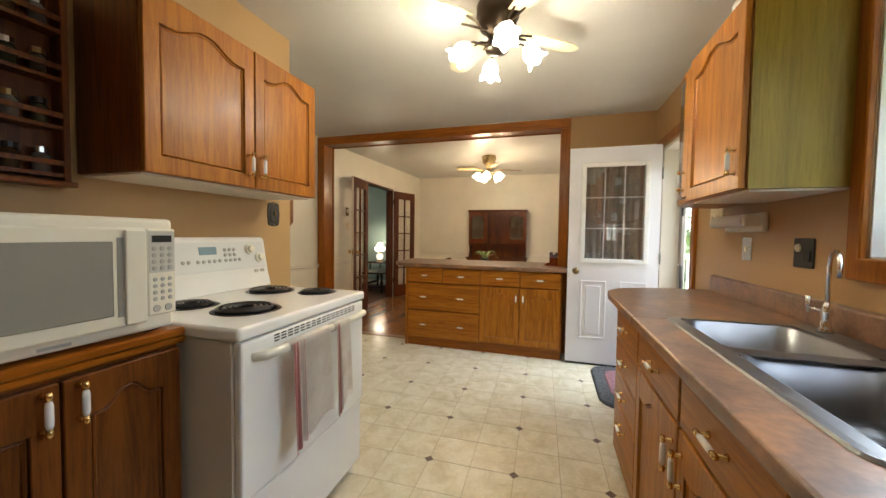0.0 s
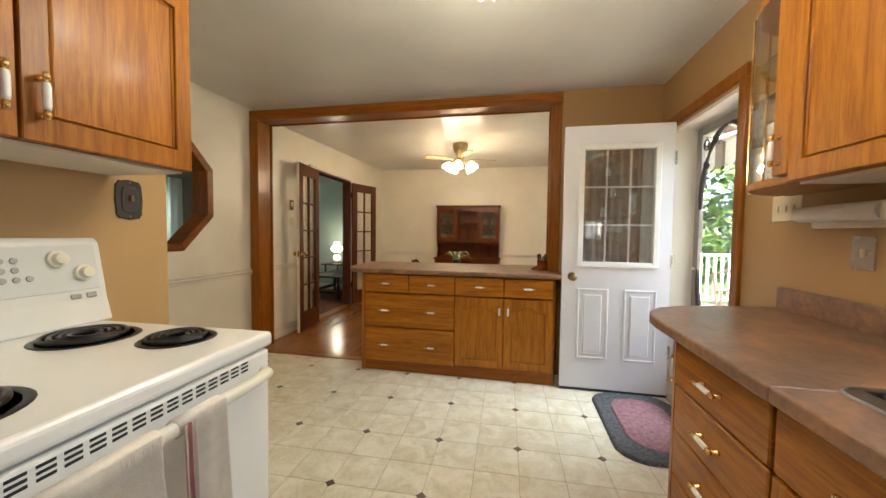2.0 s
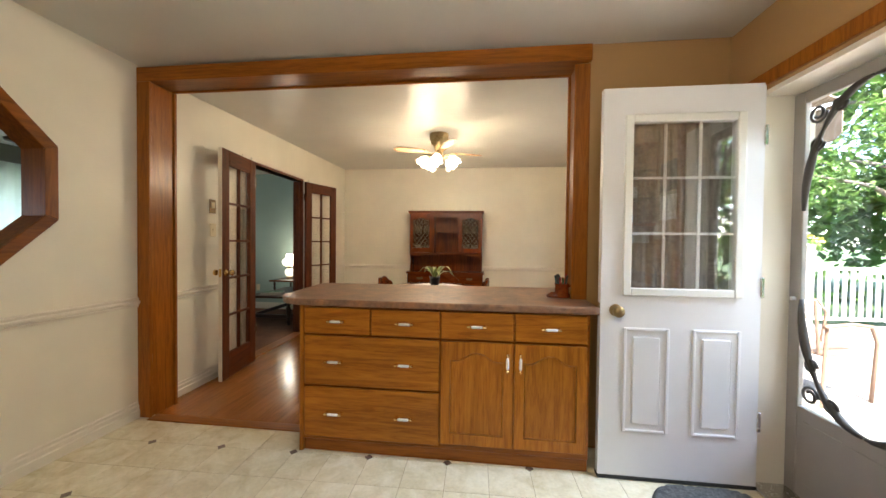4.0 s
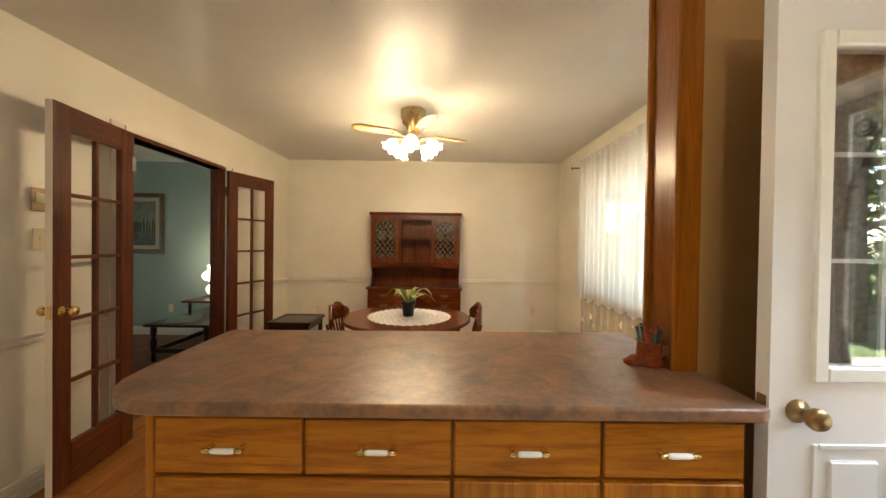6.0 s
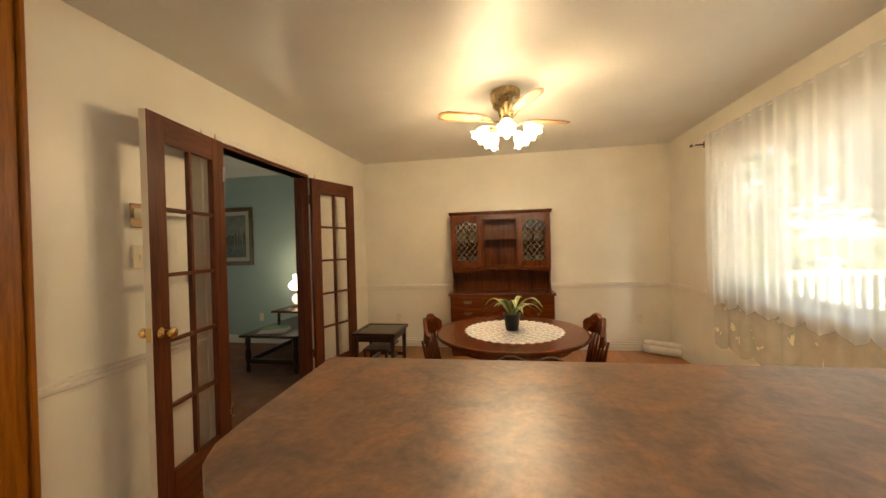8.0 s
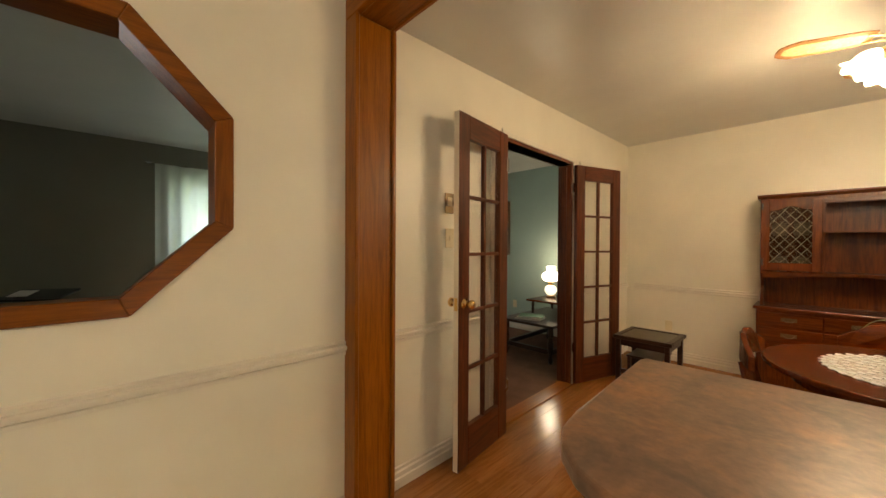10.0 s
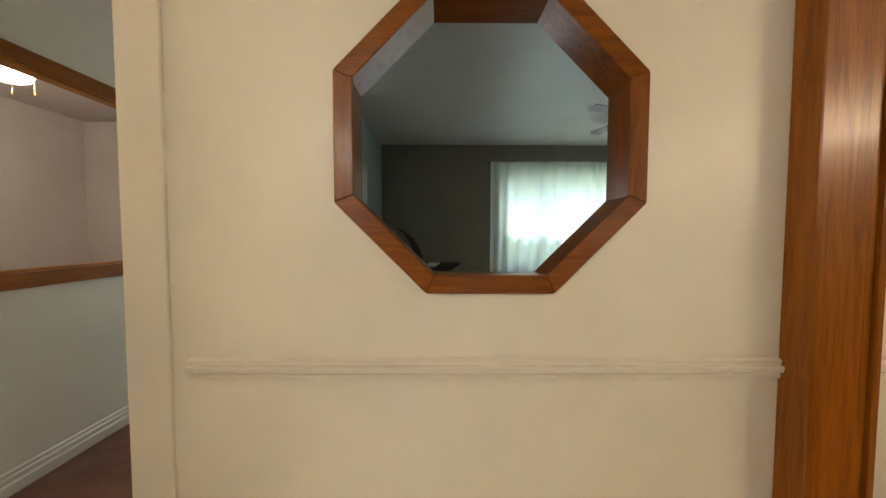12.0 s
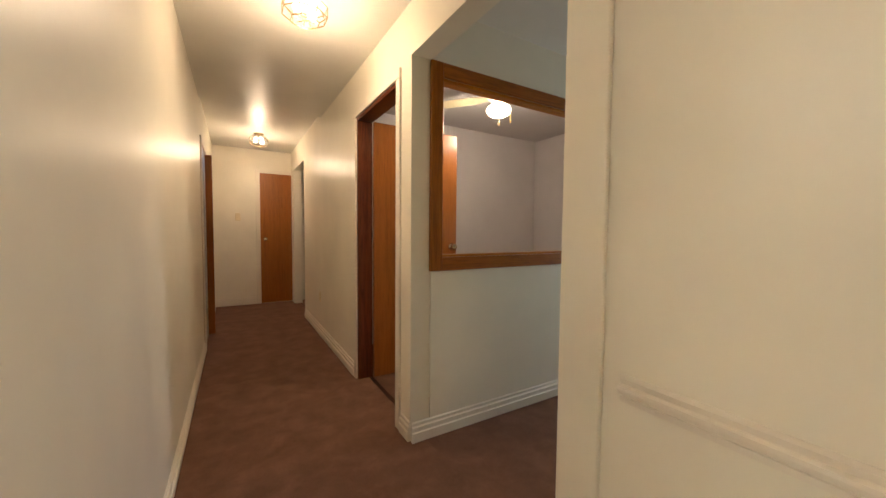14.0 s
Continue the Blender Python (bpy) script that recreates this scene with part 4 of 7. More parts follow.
def sink():
    top = thing("sink", 0.78, 1.57, 0.906, label="double-bowl stainless steel sink set in the countertop", category="sink")
    ym = 1.60
    bowls = ((0.610, 0.935, ym + 0.018, SY1 - 0.012), (0.610, 0.935, SY0 + 0.012, ym - 0.018))
    for x0, x1, y0, y1 in bowls:
        rings = [rrect(x0 - 0.012, x1 + 0.012, y0 - 0.012, y1 + 0.012, 0.07, 0.913), rrect(x0, x1, y0, y1, 0.065, 0.908), rrect(x0 + 0.008, x1 - 0.008, y0 + 0.008, y1 - 0.008, 0.06, 0.78),
                 rrect(x0 + 0.02, x1 - 0.02, y0 + 0.02, y1 - 0.02, 0.05, 0.752), rrect(x0 + 0.05, x1 - 0.05, y0 + 0.05, y1 - 0.05, 0.04, 0.745)]
        wpart("bowl", loft(rings), SINKSTEEL, top, smooth=True)
        cx, cy = (x0 + x1) / 2, (y0 + y1) / 2
        wpart("drain", lathe([(0.0, 0.747), (0.045, 0.747), (0.045, 0.750), (0.030, 0.748), (0.0, 0.7475)], 16, pose(cx, cy, 0)), CHROME, top)
    x0, x1, y0, y1 = 0.555, 1.03, SY0 - 0.02, SY1 + 0.022
    rim = loft([rrect(x0, x1, y0, y1, 0.05, 0.907), rrect(x0 + 0.004, x1 - 0.004, y0 + 0.004, y1 - 0.004, 0.048, 0.9125), rrect(x0 + 0.018, x1 - 0.018, y0 + 0.018, y1 - 0.018, 0.04, 0.9135)], False)
    deck = boxes((x0 + 0.018, 0.600, y0 + 0.02, y1 - 0.02, 0.909, 0.9132), (0.946, x1 - 0.018, y0 + 0.02, y1 - 0.02, 0.909, 0.9132),
                 (0.600, 0.946, ym - 0.03, ym + 0.03, 0.909, 0.9132), (0.600, 0.946, y1 - 0.030, y1 - 0.018, 0.909, 0.9131), (0.600, 0.946, y0 + 0.018, y0 + 0.030, 0.909, 0.9131))
    wpart("rim", join(rim, deck), SINKSTEEL, top)
    f = thing("water_tap", 0.995, 1.925, 0.913, label="slim chrome gooseneck water tap behind the sink", category="tap")
    part("base", lathe([(0.0, 0), (0.020, 0), (0.022, 0.006), (0.014, 0.016), (0.012, 0.05), (0.016, 0.065), (0.012, 0.085), (0.008, 0.10), (0.0, 0.10)], 14), CHROME, f, smooth=True)
    neck = [(0, 0, 0.09), (0, 0, 0.215)] + [(-0.02 * (1 - math.cos(a)), -0.055 * (1 - math.cos(a)), 0.215 + 0.055 * math.sin(a)) for a in (i * math.pi / 10 for i in range(1, 11))] + [(-0.041, -0.112, 0.19)]
    part("spout", tube(neck, 0.0065, 10), CHROME, f, smooth=True)
    part("lever", join(tube([(0, 0, 0.07), (-0.03, 0.035, 0.075)], 0.005, 8), tube([(-0.03, 0.035, 0.06), (-0.03, 0.035, 0.115)], [0.005, 0.009], 8)), CHROME, f, smooth=True)


sink()


def wall_cabinets():
    # west: over the stove
    top = on_wall("wall_cabinet", "+x", -1.165, 1.280, label="honey oak two-door wall cabinet over the stove", category="cabinet")
    W = 0.872
    # The body's missing light is put into its dark wood colour.
    part("body", boxes((0, W, 0.001, 0.312, 1.412, 2.018), bevel=0.002), CABSIDE, top)
    part("underside", boxes((0.012, W - 0.012, 0.012, 0.305, 1.404, 1.4115)), TRIMWHITE, top, "cream underside board")
    cabinet_door(top, 0.004, 1.412, 0.445, 0.604, "r", WX, True, "bottom")
    cabinet_door(top, 0.455, 1.412, W - 0.459, 0.604, "l", WX, True, "bottom")
    # east: beside the window
    top = on_wall("wall_cabinet", "-x", 0.775, 2.472, label="honey oak wall cabinet with an arched door and greenish end panel", category="cabinet")
    part("body", boxes((0, 0.510, 0.001, 0.29, 1.392, 2.075), bevel=0.002), OAK_Z, top)
    part("end_panel", boxes((0.5105, 0.515, 0.004, 0.29, 1.392, 2.075)), ENDGRAIN, top, "greenish oak end panel")
    part("underside", boxes((0.01, 0.503, 0.012, 0.285, 1.384, 1.3915)), TRIMWHITE, top)
    cabinet_door(top, 0.004, 1.395, 0.503, 0.672, "r", WX, True, "bottom")
    # rounded glass display end
    top = thing("display_shelf", 0.95, 2.60, 1.39, label="rounded display cabinet end with curved glass and brass strips", category="cabinet")
    n = 10
    arc = [(0.776, 2.475)] + [(1.064 - 0.288 * math.cos(a), 2.62 + 0.29 * math.sin(a)) for a in (i * math.pi / 2 / n for i in range(n + 1))]
    for z in (1.392, 2.047):
        wpart("board", prism([(1.064, 2.475)] + arc, "z", z, z + 0.028, 0.006, 2), OAK_Y, top)
    for z in (1.62, 1.85):
        wpart("shelf", prism([(1.062, 2.477)] + [(1.064 + (p - 1.064) * 0.94, 2.475 + (q - 2.475) * 0.94) for p, q in arc], "z", z, z + 0.005), SHELFGLASS, top)
    inner = [(1.064 + (p - 1.064) * 0.985, 2.475 + (q - 2.475) * 0.985) for p, q in arc]
    g = wpart("curved_glass", prism(arc + inner[::-1], "z", 1.42, 2.047), PANE, top)
    g.visible_shadow = False
    stile = wpart("stile", boxes((0.757, 0.792, 2.4755, 2.545, 1.421, 2.046), bevel=0.004), OAK_Z, top)
    h = wpart("handle", handle(0.085, pose(0.757, 2.512, 1.50, 0, 0, -90) @ pose(0, 0, 0, 0, 90)), BRASS, stile, "brass pull with a white ceramic grip", True)
    h.data.materials.append(CERAMIC)
    for i in (4, 8, 11):
        p, q = arc[i]
        wpart("brass_strip", boxes((p - 0.004, p + 0.004, q - 0.004, q + 0.004, 1.42, 2.047)), BRASS, top)
    for k, (px, py) in enumerate(((0.90, 2.62), (0.98, 2.68), (0.93, 2.66))):
        j = thing("glass_jar", px, py, (1.42, 1.625, 1.855)[k], label="small clear glass jar on the display shelf", category="jar", group="jars in the display shelf")
        part("jar", lathe([(0.0, 0), (0.03, 0), (0.034, 0.02), (0.034, 0.08), (0.02, 0.10), (0.022, 0.115), (0.0, 0.115)], 14), CERAMIC, j, smooth=True)
    d = thing("casserole_dish", 0.95, 2.22, 2.075, label="white ceramic casserole dish on the wall cabinet", category="dish")
    part("bowl", lathe([(0.0, 0), (0.07, 0), (0.11, 0.06), (0.125, 0.10), (0.13, 0.105), (0.12, 0.105), (0.0, 0.10)], 24), CERAMIC, d, smooth=True)
    part("lid", lathe([(0.128, 0.106), (0.10, 0.13), (0.03, 0.145), (0.02, 0.16), (0.0, 0.165)], 24), CERAMIC, d, smooth=True)


# Dark wood tone, also carrying shade on the west cabinets' oak.
CABSIDE = wood("dark wood and shaded oak", (0.11, 0.030, 0.004), (0.20, 0.060, 0.008), "z", 0.4)
SHELFGLASS = glass("shelf glass", (0.85, 0.95, 0.9))
wall_cabinets()


STOVE_TURN = 1.6      # the range stands a little askew


def range_stove():
    top = thing("stove", -1.12, 1.65, 0, label="white electric range with four black coil burners", category="stove")
    x0, x1, y0, y1 = -1.44, -0.80, 1.275, 2.035
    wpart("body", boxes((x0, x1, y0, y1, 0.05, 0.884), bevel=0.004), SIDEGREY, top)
    for xa in (x0 + 0.03, x1 - 0.07):
        for ya in (y0 + 0.02, y1 - 0.06):
            wpart("foot", boxes((xa, xa + 0.05, ya, ya + 0.04, 0.0, 0.05), bevel=0.004), GREYPLASTIC, top)
    wpart("cooktop", boxes((x0, x1 + 0.035, y0 - 0.008, y1 + 0.012, 0.884, 0.926), bevel=0.012, segments=3), ENAMEL, top)
    drawer = wpart("drawer", boxes((x1, x1 + 0.02, y0 + 0.003, y1 - 0.003, 0.06, 0.362), bevel=0.006, segments=2), ENAMEL, top)
    door = wpart("oven_door", boxes((x1, x1 + 0.032, y0 + 0.003, y1 - 0.003, 0.372, 0.879), bevel=0.008, segments=2), ENAMEL, top)
    hy0, hy1 = y0 + 0.05, y1 - 0.03
    bar = [(x1 + 0.03, hy0, 0.822), (x1 + 0.060, hy0 + 0.02, 0.826), (x1 + 0.072, hy0 + 0.10, 0.828), (x1 + 0.072, hy1 - 0.10, 0.828), (x1 + 0.060, hy1 - 0.02, 0.826), (x1 + 0.03, hy1, 0.822)]
    wpart("handle", tube(bar, [0.014, 0.016, 0.015, 0.015, 0.016, 0.014], 10), PLASTIC, door, "white bar handle", True)
    n = 16
    for i in range(n):
        ya = y0 + 0.14 + (y1 - y0 - 0.22) * i / n
        wpart("vent_slot", boxes((x1 + 0.0325, x1 + 0.0335, ya, ya + 0.024, 0.846, 0.851), (x1 + 0.0325, x1 + 0.0335, ya, ya + 0.024, 0.856, 0.861), (x1 + 0.0325, x1 + 0.0335, ya, ya + 0.024, 0.866, 0.871)), BLACK, door)
    # control panel
    cp = prism([(x0 - 0.03, 0.926), (x0 + 0.085, 0.926), (x0 + 0.075, 0.965), (x0 + 0.065, 1.00), (x0 + 0.035, 1.175), (x0 + 0.02, 1.19), (x0 - 0.03, 1.19)], "y", y0 - 0.004, y1 + 0.03, 0.006, 2)
    panel = wpart("control_panel", cp, ENAMEL, top)
    face = Matrix.Translation((x0 + 0.066, 0, 1.0)) @ pose(0, 0, 0, 0, -9.7, 0)   # x: out of the face, z: up the face

    def on_face(bm):
        bm.transform(face)
        return bm

    wpart("display", on_face(boxes((-0.001, 0.0035, 1.665, 1.755, 0.110, 0.146), bevel=0.001)), LCD, panel, "pale blue clock display")
    wpart("face_plate", on_face(boxes((-0.001, 0.0015, 1.42, 2.045, 0.03, 0.168), bevel=0.001)), PANELWHITE, panel)
    knob = [(0.0, 0), (0.0085, 0), (0.0075, 0.004), (0.0, 0.0045)]
    spots = [(1.655 + 0.028 * k, 0.078) for k in range(5)] + [(1.585 + 0.026 * k, 0.080) for k in range(2)]
    spots += [(1.800 + 0.027 * k, 0.078 + 0.026 * r) for r in range(3) for k in range(3 if r else 4)]
    for y, z in spots:
        wpart("button", on_face(lathe(knob, 12, pose(0.0015, y, z, 0, 90))), GREYPLASTIC, panel)
    for y, z in ((1.495, 0.105), (1.945, 0.128), (2.005, 0.082)):
        wpart("dial", on_face(lathe([(0.0, 0), (0.026, 0), (0.025, 0.012), (0.018, 0.014), (0.016, 0.03), (0.0, 0.031)], 18, pose(0, y, z, 0, 90))), PLASTIC, panel, smooth=False)
    for k in range(2):
        wpart("rocker", on_face(boxes((0, 0.004, 1.965 + k * 0.04, 1.993 + k * 0.04, 0.004, 0.020), bevel=0.002)), GREYPLASTIC, panel)
    for cx, cy, r in ((-0.965, 1.50, 0.108), (-1.215, 1.485, 0.082), (-1.20, 1.885, 0.100), (-0.96, 1.925, 0.078)):
        pan = lathe([(r * 0.25, 0.9265), (r * 0.96, 0.9265), (r + 0.006, 0.9295), (r + 0.010, 0.928), (r + 0.012, 0.9265)], 32, pose(cx, cy, 0))
        coil = []
        turns = 4
        for i in range(24 * turns + 1):
            a = 2 * math.pi * i / 24
            rr = r * (0.25 + 0.70 * i / (24 * turns))
            coil.append((cx + rr * math.cos(a), cy + rr * math.sin(a), 0.935))
        b = wpart("burner", tube(coil, r * 0.062, 6), BLACK, top, "black coil burner", True)
        wpart("drip_pan", pan, BLACK, b, smooth=True)
    top.matrix_world = top.matrix_world @ pose(0, 0, 0, 0, 0, STOVE_TURN)


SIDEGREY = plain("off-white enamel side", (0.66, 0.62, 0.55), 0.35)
PANELWHITE = plain("glossy control panel", (0.74, 0.75, 0.74), 0.12, 0.02)
LCD = plain("blue-grey display", (0.22, 0.32, 0.38), 0.15)
range_stove()


def towel(y0, y1, drop, striped, label):
    top = thing("dish_towel", -0.722, (y0 + y1) / 2, 0.45, label=label, category="towel", group="towels on the oven handle")
    n, k = 40, 12

    def sheet(ya, yb, amp, waves, xo, zt, zb):
        bm = bmesh.new()
        g = []
        for j in range(k + 1):
            row = []
            for i in range(n + 1):
                u = i / n
                v = j / k
                pinch = 0.86 + 0.14 * v
                y = (ya + yb) / 2 + (u - 0.5) * (yb - ya) * pinch
                x = xo + amp * (0.4 + 0.6 * v) * math.sin(u * waves + 0.7 * v) + 0.010 * v
                row.append(bm.verts.new((x, y, zt + (zb - zt) * v - 0.012 * math.sin(u * 5 + 1) * v)))
            g.append(row)
        for j in range(k):
            for i in range(n):
                bm.faces.new((g[j][i], g[j][i + 1], g[j + 1][i + 1], g[j + 1][i]))
        bmesh.ops.solidify(bm, geom=bm.faces[:], thickness=0.002)
        return bm

    fold = sheet(y0, y0 + (y1 - y0) * 0.28, 0.007, 16, -0.701, 0.842, drop - 0.03)
    body = sheet(y0 + (y1 - y0) * 0.22, y1, 0.005, 6, -0.706, 0.845, drop)
    over = tube([(-0.728, y0 + 0.005, 0.829), (-0.728, y1 - 0.005, 0.829)], 0.0195, 10)
    wpart("striped_fold" if striped else "side_fold", fold, STRIPE if striped else TOWEL, top, "red and white striped edge" if striped else "", True)
    wpart("cloth", body, TOWEL, top, smooth=True)
    wpart("fold_over_bar", over, TOWEL, top, smooth=True)
    top.matrix_world = pose(-1.12, 1.65, 0, 0, 0, STOVE_TURN) @ pose(1.12, -1.65, 0) @ top.matrix_world
    return top


def striped_cloth():
    m, nt, b = mat("red striped cotton")
    mp = coords(nt, (1, 1, 1))
    w = nt.nodes.new("ShaderNodeTexWave")
    w.bands_direction = "Y"
    w.inputs["Scale"].default_value = 18.0
    w.inputs["Distortion"].default_value = 0.4
    nt.links.new(mp.outputs[0], w.inputs["Vector"])
    r = ramp(nt, w.outputs["Fac"], [(0.45, (0.76, 0.69, 0.62)), (0.62, (0.62, 0.32, 0.28)), (0.9, (0.55, 0.22, 0.20))])
    nt.links.new(r.outputs["Color"], b.inputs["Base Color"])
    b.inputs["Roughness"].default_value = 0.9
    return m


STRIPE = striped_cloth()
TOWEL = mottled("cream cotton", ((0.66, 0.59, 0.52), (0.74, 0.68, 0.61), (0.79, 0.74, 0.68)), (10.0, 260.0), 0.9, 0, 0.5, 0.08, (0.95, 1.04))
towel(1.425, 1.665, 0.50, True, "cream dish towel with a red striped edge over the oven handle")
towel(1.69, 1.81, 0.50, True, "folded cream dish towel with striped edge hanging on the oven handle")


def microwave_side():
    top = on_wall("base_cabinet", "+x", -0.988, 0.50, label="shallow oak base cabinet under the microwave", category="cabinet")
    W = 0.765
    part("body", boxes((0, W, 0.001, 0.478, 0.08, 0.866), bevel=0.002), CABSIDE, top)
    part("toe_kick", boxes((0, W, 0.04, 0.40, 0, 0.08)), TRIM_X, top)
    # These doors take the dark tone in place of shade.
    wd = (CABSIDE, CABSIDE)
    cabinet_door(top, 0.006, 0.10, 0.473, 0.757, "r", wd, True, "high")
    cabinet_door(top, 0.485, 0.10, W - 0.491, 0.757, "l", wd, True, "high")
    part("top_board", prism([(-0.012, 0.867), (-0.022, 0.875), (-0.022, 0.888), (-0.015, 0.892), (-0.026, 0.897), (-0.026, 0.912), (-0.018, 0.917), (0.486, 0.917), (0.486, 0.867)], "x", -0.01, W + 0.01), TRIM_X, top, "moulded oak top board")
    m = thing("microwave", -1.18, 0.98, 0.917, label="white countertop microwave oven on the oak cabinet", category="microwave")
    x0, x1, y0, y1, z0, z1 = -1.37, -0.985, 0.66, 1.255, 0.925, 1.252
    wpart("case", boxes((x0, x1, y0, y1, z0, z1), bevel=0.012, segments=3), PLASTIC, m)
    wpart("foot", boxes((x1 - 0.06, x1 - 0.03, y0 + 0.03, y0 + 0.06, 0.917, 0.926), (x1 - 0.06, x1 - 0.03, y1 - 0.06, y1 - 0.03, 0.917, 0.926), (x0 + 0.03, x0 + 0.06, y0 + 0.03, y1 - 0.03, 0.917, 0.926)), RUBBER, m)
    door = wpart("door", boxes((x1, x1 + 0.018, y0 + 0.004, 1.170, z0 + 0.03, z1 - 0.028), bevel=0.006, segments=2), PLASTIC, m)
    wpart("door_window", boxes((x1 + 0.0185, x1 + 0.0205, y0 + 0.03, 1.088, z0 + 0.065, z1 - 0.065), bevel=0.002), MWGLASS, door, "grey mesh window")
    # Flat grey strip paints the shade of a grip recess on the door.
    wpart("recess_shade", boxes((x1 + 0.0183, x1 + 0.0195, 1.098, 1.112, z0 + 0.06, z1 - 0.055)), MWGLASS, door, "flat grey strip for the shade of a grip recess")
    wpart("handle", boxes((x1 + 0.017, x1 + 0.026, 1.114, 1.166, z0 + 0.035, z1 - 0.034), bevel=0.004, segments=2), PLASTIC, door)
    kp = wpart("keypad", boxes((x1, x1 + 0.016, 1.173, 1.251, z0 + 0.045, z1 - 0.03), bevel=0.004), PLASTIC, m)
    wpart("key_panel", boxes((x1 + 0.016, x1 + 0.0172, 1.177, 1.247, 1.095, 1.215)), SILVER, kp, "silver upper key panel")
    wpart("display", boxes((x1 + 0.0172, x1 + 0.0185, 1.184, 1.238, 1.183, 1.203)), BLACK, kp)
    for r in range(4):
        for k in range(3):
            wpart("key", lathe([(0.0, 0), (0.0068, 0), (0.006, 0.002), (0.0, 0.002)], 10, pose(x1 + 0.0172, 1.190 + k * 0.0215, 1.108 + r * 0.019, 0, 90)), GREYPLASTIC, kp)
    for r in range(4):
        for k in range(3):
            wpart("key", lathe([(0.0, 0), (0.0062, 0), (0.0055, 0.002), (0.0, 0.002)], 10, pose(x1 + 0.016, 1.192 + k * 0.0205, 1.018 + r * 0.019, 0, 90)), GREYPLASTIC, kp)
    for k in range(2):
        wpart("key", lathe([(0.0, 0), (0.011, 0), (0.010, 0.002), (0.0, 0.002)], 12, pose(x1 + 0.016, 1.196 + k * 0.032, 0.990, 0, 90)), GREYPLASTIC, kp)
    wpart("badge", boxes((x1 + 0.0005, x1 + 0.002, 0.95, 1.01, z0 + 0.010, z0 + 0.018)), GREYPLASTIC, m)
    # boards standing between cabinet and stove
    b = thing("cutting_board", -1.15, 1.268, 0.0, label="dark cutting board standing beside the stove", category="board")
    wpart("board", boxes((-1.35, -1.0, 1.2668, 1.2742, 0.0, 0.42)), CABSIDE, b)


SILVER = plain("silver key panel", (0.55, 0.54, 0.50), 0.3)
MWGLASS = plain("grey window and grip shade", (0.30, 0.29, 0.26), 0.15)
microwave_side()


def spice_rack():
    x0, x1, y0, y1, z0, z1 = -1.482, -1.415, 0.78, 1.235, 1.345, 1.985
    top = thing("spice_rack", -1.45, 1.0, z0, label="dark wooden spice rack full of glass jars on the wall", category="rack")
    wpart("side", boxes((x0, x1, y1 - 0.018, y1, z0 + 0.03, z1), bevel=0.002), CABSIDE, top)
    wpart("side", boxes((x0, x1, y0, y0 + 0.018, z0 + 0.03, z1), bevel=0.002), CABSIDE, top)
    wpart("back", boxes((x0, x0 + 0.006, y0 + 0.018, y1 - 0.018, z0 + 0.03, z1)), CABSIDE, top)
    wpart("base_board", boxes((x0, x1 + 0.012, y0 - 0.01, y1 + 0.012, z0 + 0.012, z0 + 0.03), bevel=0.003), CABSIDE, top)
    for k in range(4):
        z = z0 + 0.055 + k * 0.155
        wpart("shelf", boxes((x0 + 0.006, x1 - 0.003, y0 + 0.018, y1 - 0.018, z - 0.012, z)), CABSIDE, top)
        wpart("guard", boxes((x1 - 0.006, x1, y0 + 0.018, y1 - 0.018, z + 0.025, z + 0.042), bevel=0.001), CABSIDE, top)
        for i in range(6):
            y = y0 + 0.055 + i * 0.068
            j = thing("spice_jar", -1.447, y, z, label="small glass spice jar with a dark lid", category="jar", group="jars in the spice rack")
            part("glass", lathe([(0.0, 0), (0.021, 0), (0.022, 0.05), (0.015, 0.062), (0.0, 0.062)], 12), SPICE[(i + k) % 3], j, smooth=True)
            part("lid", lathe([(0.0, 0.062), (0.018, 0.062), (0.018, 0.08), (0.0, 0.082)], 12), (OLDBRASS, STEEL, BLACK)[(i * 2 + k) % 3], j)


SPICE = [plain("spice " + n, c, 0.15, 0.3) for n, c in (("green", (0.05, 0.055, 0.03)), ("brown", (0.07, 0.04, 0.02)), ("grey", (0.16, 0.15, 0.13)))]
spice_rack()


def wall_plate(name, m, w, h, material, label, slots=(), slot_mat=None, kind="switch"):
    """A switch or socket plate in local x (along the wall), z, facing -y."""
    top = thing(name, label=label, category=kind)
    top.matrix_world = m
    part("plate", boxes((-w / 2, w / 2, -0.006, 0, -h / 2, h / 2), bevel=0.003), material, top)
    for sx, sz, sw, sh in slots:
        part("toggle", boxes((sx - sw / 2, sx + sw / 2, -0.011, -0.005, sz - sh / 2, sz + sh / 2), bevel=0.001), slot_mat or material, top)
    return top


E_WALL, W_WALL, N_WALL = (lambda y, z: pose(XR, y, z, 0, 0, -90)), (lambda y, z, x=XL: pose(x, y, z, 0, 0, 90)), (lambda x, z: pose(x, YN, z))
wall_plate("light_switch", E_WALL(2.945, 1.342), 0.165, 0.115, IVORY, "ivory triple light switch on the tan wall", [(-0.045, 0, 0.012, 0.026), (0, 0, 0.012, 0.026), (0.045, 0, 0.012, 0.026)])
wall_plate("light_switch", E_WALL(2.592, 1.167), 0.085, 0.115, STEEL, "brushed steel switch plate over the counter", [(0, 0, 0.012, 0.03)], IVORY)
wall_plate("power_outlet", E_WALL(2.178, 1.165), 0.115, 0.115, BLACK, "dark brown double outlet plate over the counter", [(0.026, -0.012, 0.034, 0.04)], RUBBER, "outlet")
d = thing("outlet_dial", XR - 0.006, 2.205, 1.185, label="small cream round dial on the dark outlet plate", category="dial")
